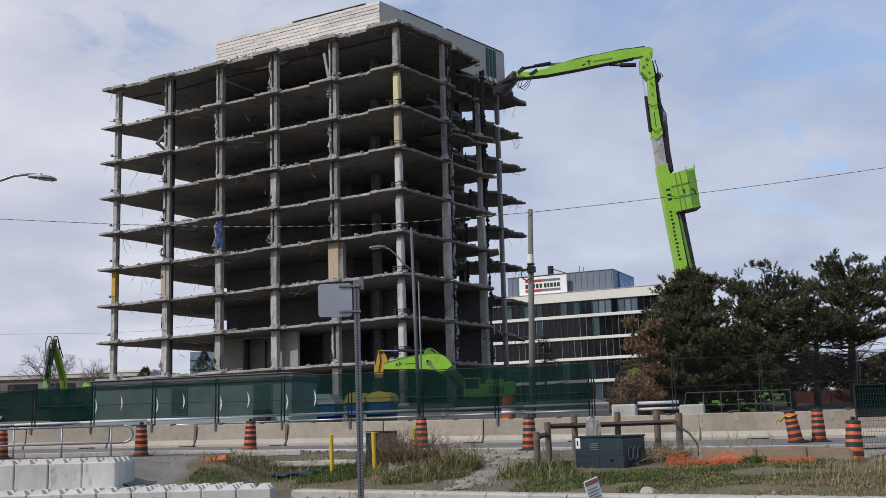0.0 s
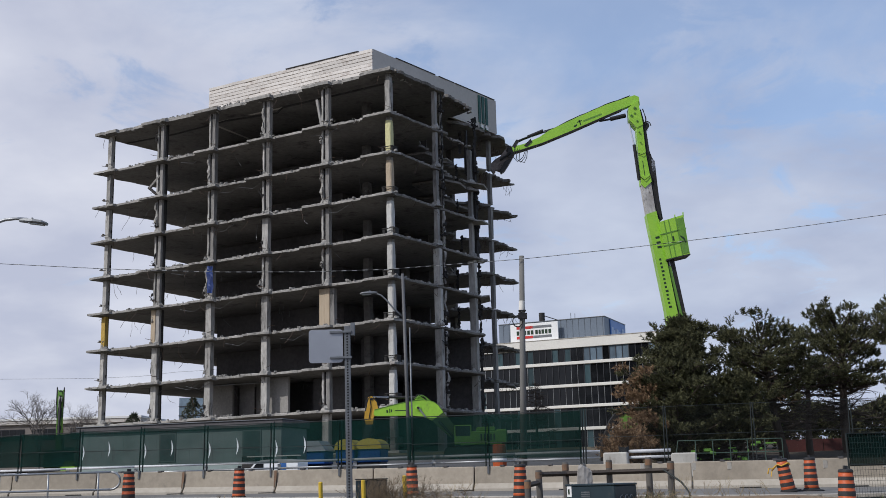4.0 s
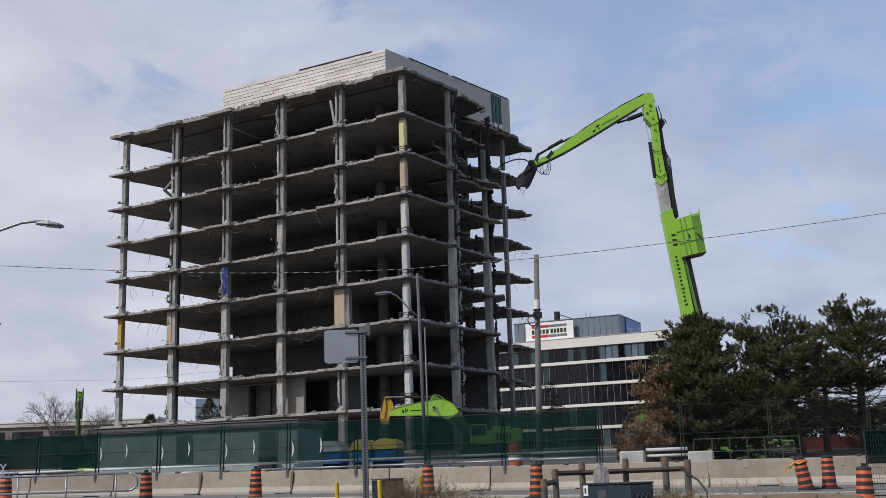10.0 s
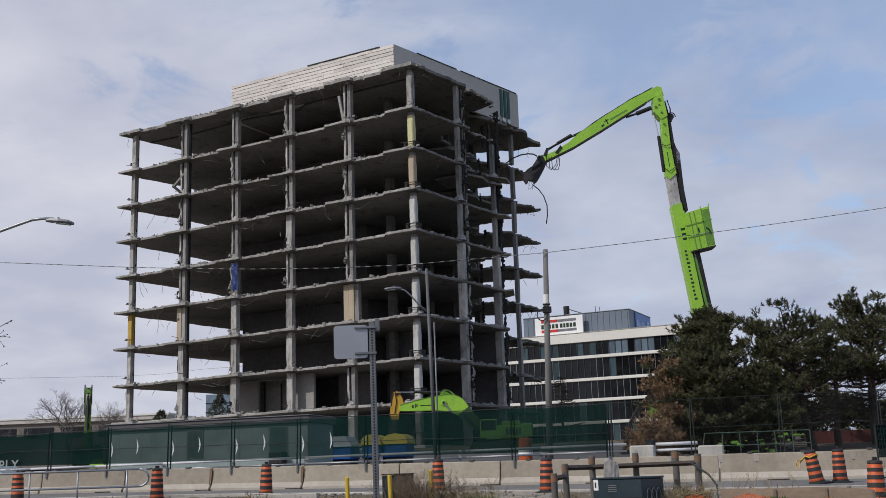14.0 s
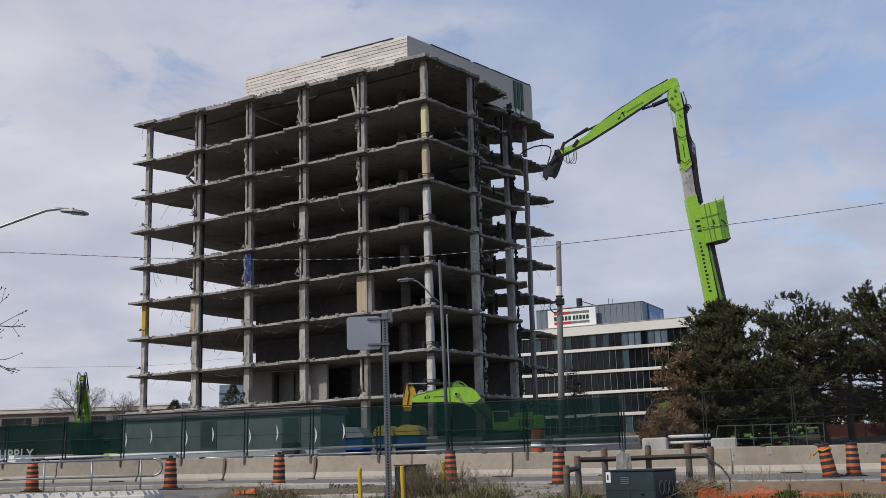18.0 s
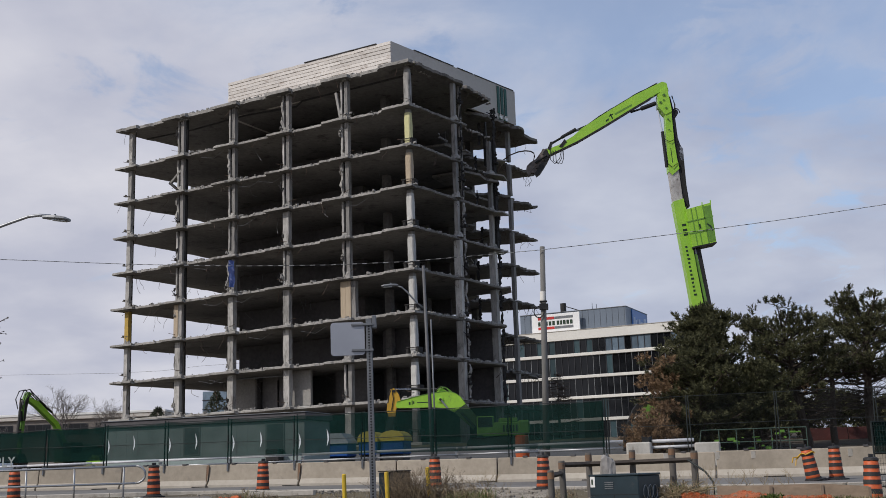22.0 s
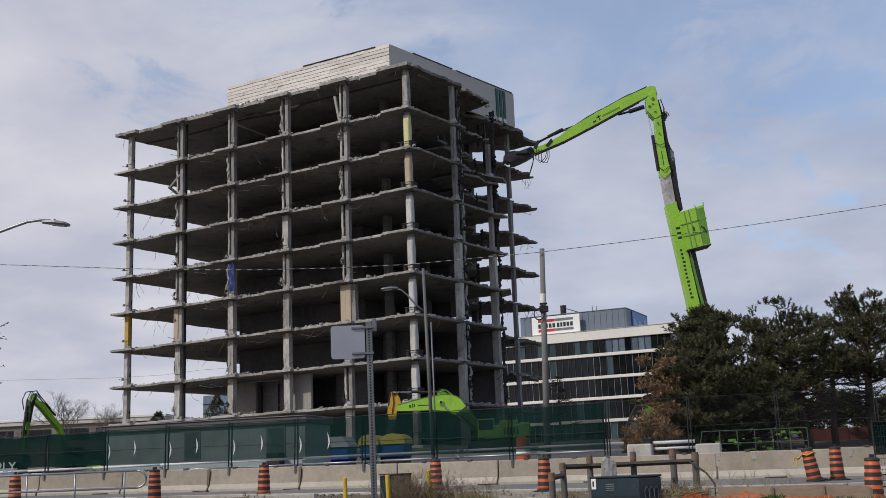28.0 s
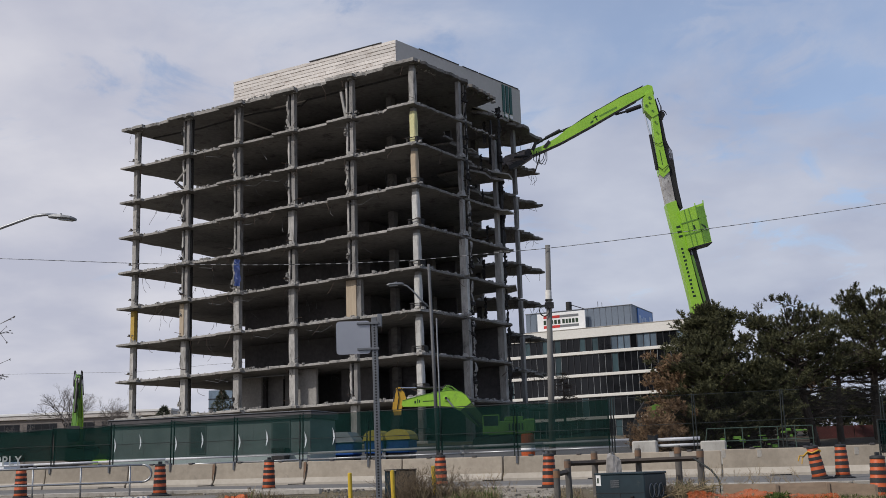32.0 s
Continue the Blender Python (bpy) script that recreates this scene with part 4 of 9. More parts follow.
        for x, y, me in ((0.45, 6.9, core[k % 3] if k > 3 else wide[k % 2]), (0.45, 13.6, wide[k % 2]), (-1.6, 22.0, core[k % 2])):
            if y == 13.6 and k >= 4:
                if k < 7:
                    part("column", core[k % 3], None, t, m=pose(x, y, z))
                    part("steel_post", steel[0], None, t, "dark steel riser", m=pose(x + 0.1, y + 0.7, z) @ Matrix.Diagonal((1.6, 2.0, 1.09, 1)))
                continue
            part("column", me, None, t, m=pose(x, y, z, 0, 0, rnd.uniform(-3, 3)) @ tall(0))
        if k > 3:
            part("column_rib", rib[k % 4], None, t, "crooked pale column rib", m=pose(0.62, 7.75, z, rnd.uniform(-1, 1), 0, 80) @ tall(0))
        # inner columns reuse the soffit tone, which paints in the storeys' shade
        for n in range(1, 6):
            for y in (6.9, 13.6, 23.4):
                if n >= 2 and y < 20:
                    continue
                part("column", inner, None, t, "inner column darkened for interior shade", m=pose(-(0.45 + n * BAY), y, z) @ tall(-(0.45 + n * BAY)) @ Matrix.Diagonal((1.5, 1.3, 1, 1)))
        # stair and lift core, its dark tone standing for the interior's shade
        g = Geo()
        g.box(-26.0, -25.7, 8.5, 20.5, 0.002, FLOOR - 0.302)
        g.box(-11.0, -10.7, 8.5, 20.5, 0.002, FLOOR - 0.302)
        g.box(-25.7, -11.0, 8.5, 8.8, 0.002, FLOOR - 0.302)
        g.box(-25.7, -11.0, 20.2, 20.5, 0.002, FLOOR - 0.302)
        part("core_wall", g, DARK_CONCRETE, t, "lift and stair core darkened for interior shade", m=pose(0, 0, z))
        # dark walls added to keep the depth of these storeys dark
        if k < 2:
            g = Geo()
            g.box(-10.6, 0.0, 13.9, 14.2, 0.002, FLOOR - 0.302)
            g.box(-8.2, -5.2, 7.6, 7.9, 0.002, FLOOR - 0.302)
            part("partition_wall", g, DARK_CONCRETE, t, "added dark wall that closes off the view", m=pose(0, 0, z))
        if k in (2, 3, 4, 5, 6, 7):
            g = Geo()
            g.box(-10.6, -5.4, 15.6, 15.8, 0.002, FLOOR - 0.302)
            part("partition_wall", g, DARK_CONCRETE, t, "added dark wall that closes off the view", m=pose(0, 0, z))
    # walls left on the lowest storeys
    g = Geo()
    g.box(-22.6, -20.2, 4.0, 4.3, 0.002, FLOOR - 0.302, 0.02)
    part("infill_wall", Geo().box(-14.4, -12.2, 1.9, 2.2, 0.002, FLOOR - 0.302, 0.02), CONCRETE, t, "grey concrete infill wall", m=pose(0, 0, Z0))
    w = part("infill_wall", g, CONCRETE, t, "grey concrete infill wall", m=pose(0, 0, Z0))
    for x0, x1 in ((-20.18, -18.3), (-18.2, -15.2)):
        part("wall_panel", Geo().box(x0, x1, 5.0, 5.3, 0.002, FLOOR - 0.302, 0.02), SOFFIT, w, "dull grey wall panel")
        part("door_frame", Geo().box(x0 - 0.08, x0 + 0.02, 4.85, 4.998, 0.002, 2.9), DULL_BLACK, w, "dark upright frame")
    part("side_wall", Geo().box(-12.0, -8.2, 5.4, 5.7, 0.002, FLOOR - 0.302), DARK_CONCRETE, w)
    # ceiling remains on the lowest storey
    g = Geo()
    for i in range(5):
        y = 1.6 + i * 0.55
        g.tube((-21.5, y, 3.0 + 0.05 * i), (-14.0, y + 0.2, 2.9 + 0.06 * i), 0.05, n=6)
    part("hanging_pipe", g, GALV_DARK, t, "bundle of hanging service pipes", m=pose(0, 0, Z0))
    # loose stuff along the edges
    g = Geo()
    for k in range(0, 9):
        z = Z0 + k * FLOOR
        for n in range(6):
            heap = rnd.choice((2, 4, 7, 14 if (n, k) in ((3, 5), (2, 6), (1, 7), (0, 8)) else 6))
            for _ in range(heap):
                rubble_chunk(g, (-(0.62 + n * BAY) + rnd.gauss(0, 0.5), 0.45 + abs(rnd.gauss(0, 0.25)), z + (rnd.random() * 0.35 if heap > 8 else 0)), rnd.uniform(0.06, 0.3), rnd)
        for _ in range(60):
            u = rnd.uniform(0.2, 35)
            rubble_chunk(g, (-u, 0.3 + rnd.random() * 0.6, z + (0.36 + 0.004 * u if k == 8 else 0)), rnd.uniform(0.03, 0.13) * (1 if rnd.random() < 0.9 else 2.2), rnd)
        for _ in range(4 if k > 3 else 1):
            u0, ln = rnd.uniform(0.3, 31), rnd.uniform(1.5, 4.5)
            for _ in range(int(ln * 11)):
                u = u0 + rnd.random() * ln
                rubble_chunk(g, (-u, 0.62 + rnd.random() * 0.5, z + (0.36 + 0.004 * u if k == 8 else 0) + 0.1 * rnd.random()), rnd.uniform(0.06, 0.24), rnd)
        for _ in range(60):
            y = rnd.uniform(15, 27)
            rubble_chunk(g, (-4.9 - rnd.random() * 1.5 if y < 20 else -2.3 - rnd.random() * 1.8, y, z), rnd.uniform(0.1, 0.4), rnd)
        for _ in range(70):
            y = rnd.uniform(1, 14)
            rubble_chunk(g, (0.08 * y - 0.35 - rnd.random() * 0.5, y, z), rnd.uniform(0.08, 0.3), rnd)
        for _ in range(26):
            rubble_chunk(g, (-2.4 - rnd.random() * 0.5, rnd.uniform(21.5, 27.5), z), rnd.uniform(0.08, 0.35), rnd)
    part("rubble", g, SLAB, t, "loose concrete rubble", kind="stuff")
    g = Geo()
    for k in range(1, 9):
        z = Z0 + k * FLOOR - 0.2
        for _ in range(30):
            side = rnd.random()
            if side < 0.25:
                p = Vector((-rnd.uniform(0, 35), rnd.uniform(0.0, 0.4), z))
            elif side < 0.7:
                p = Vector((-2.2 + rnd.random() * 0.3, rnd.uniform(20, 28), z))
            elif side < 0.85:
                p = Vector((-34.8, rnd.uniform(1, 20), z))
            else:
                y = rnd.uniform(2, 14)
                p = Vector((0.08 * y, y, z))
            q = p.copy()
            d = Vector((rnd.uniform(-0.3, 0.3), rnd.uniform(-0.3, 0.1), -1))
            for _ in range(rnd.randint(2, 4)):
                d = (d + Vector((rnd.gauss(0, 0.35), rnd.gauss(0, 0.25), rnd.gauss(0, 0.15)))).normalized()
                w = q + d * rnd.uniform(0.2, 0.55)
                g.tube(q, w, 0.018, 0.016, 4, False)
                q = w
    part("rebar", g, RUST, t, "dangling bent reinforcing bars and wires", kind="stuff")
    g = Geo()
    for k in range(1, 8):
        z = Z0 + k * FLOOR
        for _ in range(4):
            p = Vector((-rnd.uniform(2, 32), rnd.uniform(1, 6), z - 0.3))
            q = p + Vector((rnd.uniform(-1.2, 1.2), rnd.uniform(-0.4, 0.4), -rnd.uniform(0.6, 1.9)))
            mid = (p + q) / 2 + Vector((rnd.uniform(-0.4, 0.4), 0, -0.2))
            g.path([p, mid, q], 0.014, 4)
        for _ in range(2):
            x = -rnd.uniform(4, 30)
            g.path([(x, 0.5, z - 0.45), (x - 1.4, 0.6, z - 0.95), (x - 3.0, 0.6, z - 0.6)], 0.016, 4)
    for k in range(1, 5):
        for _ in range(26):
            x, y, z = -rnd.uniform(12, 34.5), rnd.uniform(5, 23), Z0 + k * FLOOR - 0.3
            ln = rnd.uniform(0.25, 1.0)
            g.tube((x, y, z + 0.02), (x + rnd.gauss(0, 0.06), y, z - ln), 0.03, 0.022, 4)
    part("hanging_wire", g, GALV_DARK, t, "hanging wires and conduit", kind="stuff")
    # leaning and hanging broken members
    for x, z, a, ln, mt in ((-7.8, Z0 + 7 * FLOOR + 0.1, -11, 2.7, COLUMN), (-27.0, Z0 + 6 * FLOOR + 0.05, -52, 1.9, DARK_STEEL), (-28.4, Z0 + 6 * FLOOR + 1.1, 52, 1.8, CONCRETE)):
        part("broken_post", Geo().box(-0.12, 0.12, -0.12, 0.12, 0, ln, 0.03), mt, t, "leaning broken post", m=pose(x, 0.9, z, 0, a, 0))
    # chipped collars and bent bars at the columns' feet
    collars = []
    for v in range(4):
        rn = random.Random(60 + v)
        g = Geo()
        vs = []
        for zz, r in ((0.0, 0.52), (0.16, 0.46), (0.34, 0.36), (0.5, 0.30)):
            for i in range(9):
                a = i * 0.698
                w = r * rn.uniform(0.72, 1.15)
                vs.append((w * math.cos(a), w * 0.8 * math.sin(a), zz * rn.uniform(0.7, 1.2)))
        g.add(vs, [(k * 9 + i, k * 9 + (i + 1) % 9, (k + 1) * 9 + (i + 1) % 9, (k + 1) * 9 + i) for k in range(3) for i in range(9)] + [tuple(range(27, 36))])
        collars.append(g.mesh("collar", SLAB))
    scraps = []
    for v in range(8):
        rn = random.Random(120 + v)
        g = Geo()
        for _ in range(9):
            rubble_chunk(g, (rn.gauss(0, 0.12), rn.uniform(-0.2, 0.1), rn.uniform(0, 0.9) ** 1.4), rn.uniform(0.1, 0.28), rn)
        for _ in range(3):
            p = Vector((rn.gauss(0, 0.1), -0.1, rn.uniform(0.1, 0.8)))
            g.path([p, p + Vector((rn.gauss(-0.15, 0.15), -0.05, rn.uniform(-0.2, 0.2))), p + Vector((rn.gauss(-0.3, 0.2), -0.05, rn.uniform(-0.4, 0.3)))], 0.025, 4)
        scraps.append(g.mesh("column_scrap", DULL_BLACK if v % 2 else SLAB))
    bars = []
    for v in range(3):
        rn = random.Random(80 + v)
        p = Vector((0, -0.25, 0.35))
        pts = [p, p + Vector((-0.45, -0.1, rn.uniform(0, 0.3))), p + Vector((-0.75, -0.1, rn.uniform(-0.2, 0.5)))]
        bars.append(Geo().path(pts, 0.022, 4).mesh("bent_bar", RUST))
    for k in range(0, 8):
        z = Z0 + k * FLOOR
        for n in range(6):
            x = -(0.62 + n * BAY) + shift[n]
            part("collar", collars[(n * 3 + k) % 4], None, t, "chipped concrete collar", m=pose(x + rnd.uniform(-0.15, 0.15), 0.95, z + 0.002, 0, 0, rnd.uniform(-20, 20)))
            part("bent_bar", bars[(n + k) % 3], None, t, "rusty bent bar", m=pose(x + rnd.uniform(-0.3, 0.5), 0.95, z + rnd.uniform(0, 0.25), 0, 0, rnd.uniform(-30, 30)) @ Matrix.Diagonal((rnd.choice((-1, 1, 1)), 1, 1, 1)))
        for n in range(1, 5):
            for _ in range(1 if rnd.random() < 0.55 else 0):
                part("column_scrap", scraps[rnd.randrange(8)], None, t, "clot of torn casing and bars on the column", kind="stuff", m=pose(-(0.62 + n * BAY) + shift[n] - rnd.uniform(0.25, 0.5), 0.72, z + rnd.choice((0.05, 0.05, 0.4, 1.6, 2.1)), 0, 0, rnd.uniform(-40, 40)) @ Matrix.Diagonal((0.6, 0.6, rnd.uniform(0.6, 1.2), 1)))
        for y, xx in ((7.4, 0.75), (14.2, 0.7)):
            part("column_scrap", scraps[1 + 2 * rnd.randrange(4)], None, t, "clot of torn casing and bars on the column", kind="stuff", m=pose(xx, y, z + rnd.uniform(0, 2), 0, 0, rnd.uniform(0, 90)) @ Matrix.Diagonal((1.1, 1.1, 1.3, 1)))
        for y in (6.9, 13.6):
            if not (k == 7 and y > 10):
                part("collar", collars[(k + 1) % 4], None, t, "chipped concrete collar", m=pose(0.45, y, z + 0.002, 0, 0, rnd.uniform(0, 90)))
    for i in range(2):
        y = 14.7 + 0.25 * i
        zt = Z0 + 7.6 * FLOOR - i * 0.9
        part("riser_strip", Geo().box(-0.09, 0.09, -0.07, 0.07, -rnd.uniform(3, 6), 0), DARK_STEEL, t, "dark steel strip hanging at the torn end",
             m=pose(-0.4 - 0.3 * i, y, zt, rnd.uniform(-1, 1), rnd.uniform(-1.5, 1.5), 0))
    # slab pieces that droop from the torn edge on their bars
    for k in range(1, 8):
        z = Z0 + k * FLOOR
        for _ in range(2):
            y = rnd.choice((rnd.uniform(13.2, 17.5), rnd.uniform(19, 27)))
            x = (0.9 if y < 15 else -4.2 if y < 19.5 else -2.4) + rnd.uniform(-0.2, 0.3)
            g = Geo()
            w, d, h = rnd.uniform(0.5, 1.2), rnd.uniform(0.5, 1.4), 0.14
            g.prism([(-w, -d * rnd.uniform(0.5, 1)), (w * rnd.uniform(0.3, 1), -d), (w, d * rnd.uniform(0.2, 1)), (0, d), (-w, d * 0.5)], -h, 0)
            part("drooping_piece", g, SLAB, t, "drooping piece of slab", m=pose(x, y, z - 0.2, rnd.uniform(-8, 8), rnd.uniform(5, 20), rnd.uniform(0, 180)))
    for k, y, x, dz, a in ((7, 11.4, -3.4, -1.05, 5), (6, 11.2, -0.9, -0.55, 4), (6, 16.4, -4.6, -0.5, 8)):
        g = Geo()
        rn = random.Random(200 + k + int(y))
        out = [(-2.6, -2.0), (1.6, -2.3), (2.2, -0.6), (1.7, 0.9), (2.3, 2.2), (-1.4, 2.5), (-2.9, 1.0)]
        g.prism([(px + rn.uniform(-0.3, 0.3), py + rn.uniform(-0.3, 0.3)) for px, py in out], -0.2, 0)
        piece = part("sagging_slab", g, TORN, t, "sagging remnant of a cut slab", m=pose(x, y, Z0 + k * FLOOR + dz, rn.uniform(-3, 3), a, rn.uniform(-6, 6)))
        for _ in range(5):
            px, py = rn.uniform(-2, 1.4), rn.uniform(-1.8, 1.8)
            part("hanger_bar", Geo().path([(px, py, -0.1), (px + rn.uniform(-0.2, 0.2), py, 0.3), (px + rn.uniform(-0.3, 0.1), py, 0.9 - dz * 0.3)], 0.025, 4), RUST, piece)
    # service pipe under the roof slab
    part("roof_pipe", Geo().path([(-32.9, 2.2, 0), (-27, 2.6, 0.0), (-20, 2.2, 0.02), (-14, 2.4, -0.25), (-13, 2.0, 0), (-0.8, 1.9, 0)], 0.09, 6), DARK_STEEL, t, "dark pipe slung under the roof", m=pose(0, 0, Z0 + 8 * FLOOR - 0.35))
    g = Geo()
    rows = 9
    vs = []
    for i in range(rows):
        for j in range(4):
            vs.append((-(0.38 + 3 * BAY) + 0.24 * j - 0.3 + 0.05 * math.sin(i * 1.9 + j), -0.02 - 0.07 * math.sin(j * 2.2 + i * 0.8), 3.05 - i * 0.31 - 0.05 * j))
    g.add(vs, [(i * 4 + j, i * 4 + j + 1, i * 4 + j + 5, i * 4 + j + 4) for i in range(rows - 1) for j in range(3)])
    part("tarpaulin", g, TARP_BLUE, t, "blue tarpaulin tied to a column", m=pose(0, 0, Z0 + 3 * FLOOR))
    tower_penthouse(t)


def tower_penthouse(t):
    z = Z0 + 8 * FLOOR
    h = 3.68
    rnd = random.Random(8)
    g = Geo()
    # shell: front at y 2.8, near end turns slightly outward
    out = [(-22.6, 2.8), (-3.5, 2.8), (-0.35, 21.6), (-22.6, 21.6)]
    inn = [(-22.3, 3.1), (-3.75, 3.1), (-0.7, 21.3), (-22.3, 21.3)]
    vs = [(*p, 0.05) for p in out] + [(*p, h) for p in out] + [(*p, 0.05) for p in inn] + [(*p, h) for p in inn]
    fs = []
    for i in range(4):
        j = (i + 1) % 4
        fs += [(i, j, 4 + j, 4 + i), (8 + j, 8 + i, 12 + i, 12 + j), (4 + i, 4 + j, 12 + j, 12 + i), (8 + i, 8 + j, j, i)]
    pent = part("penthouse", Geo().add(vs, fs), GREY_PANEL, t, "rooftop plant room with off-white front siding", m=pose(0, 0, z))
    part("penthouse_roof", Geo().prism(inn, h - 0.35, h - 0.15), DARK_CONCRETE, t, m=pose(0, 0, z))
    # horizontal siding boards on the front
    rows = 11
    bh = h / rows
    for r in range(1, rows):
        cuts = [-22.6] + sorted(-22.6 + 19.1 * min(0.95, max(0.05, f + rnd.uniform(-0.1, 0.1))) for f in (0.3, 0.62)) + [-3.5]
        for x0, x1 in zip(cuts, cuts[1:]):
            tilt = rnd.uniform(-1.2, 1.2)
            g = Geo()
            n = 10
            for i in range(n + 1):
                x = x0 + 0.003 + (x1 - x0 - 0.006) * i / n
                dy, dz = rnd.uniform(-0.025, 0.02), rnd.uniform(-0.025, 0.012)
                g.v += [(x, 2.70 + dy, 0.0 + dz * 0.4), (x, 2.69 + dy, bh - 0.05 + dz), (x, 2.785, bh - 0.05 + dz), (x, 2.785, 0)]
            for i in range(n):
                g.f += [(4 * i + j, 4 * i + (j + 1) % 4, 4 * i + 4 + (j + 1) % 4, 4 * i + 4 + j) for j in range(4)]
            g.f += [(0, 1, 2, 3), (4 * n + 3, 4 * n + 2, 4 * n + 1, 4 * n)]
            part("siding_board", g, WHITE_PANEL, pent, m=pose(0, rnd.uniform(-0.015, 0.015), r * bh + 0.02, tilt * 0.4, 0, 0))
    # parapet trim
    part("parapet_cap", Geo().box(-13.2, -5.0, 2.62, 3.12, h, h + 0.07), DARK_STEEL, pent)
    d = Vector((3.15, 18.8, 0)).normalized()
    g = Geo()
    for a, b in ((3.2, 9.0), (9.6, 12.0), (12.2, 18.8)):
        p, q = Vector((-3.5, 2.8, h)) + d * a, Vector((-3.5, 2.8, h)) + d * b
        nn = Vector((d.y, -d.x, 0)) * 0.05
        g.add([p + nn, q + nn, q - nn * 5, p - nn * 5] + [v + Vector((0, 0, 0.09)) for v in (p + nn, q + nn, q - nn * 5, p - nn * 5)],
              [(0, 1, 2, 3), (4, 5, 6, 7), (0, 1, 5, 4), (1, 2, 6, 5), (2, 3, 7, 6), (3, 0, 4, 7)])
    part("parapet_cap", g, DARK_STEEL, pent, "loose dark parapet flashing")
    # what is left of the sign on the near end
    base = Vector((-3.5, 2.8, 0))
    nrm = Vector((d.y, -d.x, 0))
    for i, (a, w) in enumerate(((15.9, 0.38), (16.5, 0.38), (17.1, 0.38))):
        p = base + d * a
        m = Matrix(((d.x, nrm.x, 0, p.x), (d.y, nrm.y, 0, p.y), (0, 0, 1, 0), (0, 0, 0, 1)))
        part("sign_bar", Geo().box(0, w, 0.01, 0.09, 0.62, 3.5), SIGN_GREEN, pent, "dark green sign stripe", m=m)
    p = base + d * 15.8
    m = Matrix(((d.x, nrm.x, 0, p.x), (d.y, nrm.y, 0, p.y), (0, 0, 1, 0), (0, 0, 0, 1)))
    part("sign_backing", Geo().box(0.27, 0.88, 0.005, 0.03, 0.02, 0.6, 0.01).box(1.12, 1.73, 0.005, 0.03, 0.02, 0.6, 0.01), SIGN_GREEN, pent, "dark green backing of two lost letters", m=m)
    part("sign_mark", Geo().box(0.35, 0.8, 0.01, 0.07, 0.08, 0.55, 0.12).box(1.2, 1.65, 0.01, 0.07, 0.08, 0.55, 0.12), SIGN_WHITE, pent, "pale remains of a sign", m=m)


# ---------------------------------------------------------------- roadside
BAR_ANG = math.degrees(math.atan(-0.27))


def on_barrier(x, dy=0.0):
    y = barrier_y(x) + dy
    return Vector((x, y, road_z(x, y)))


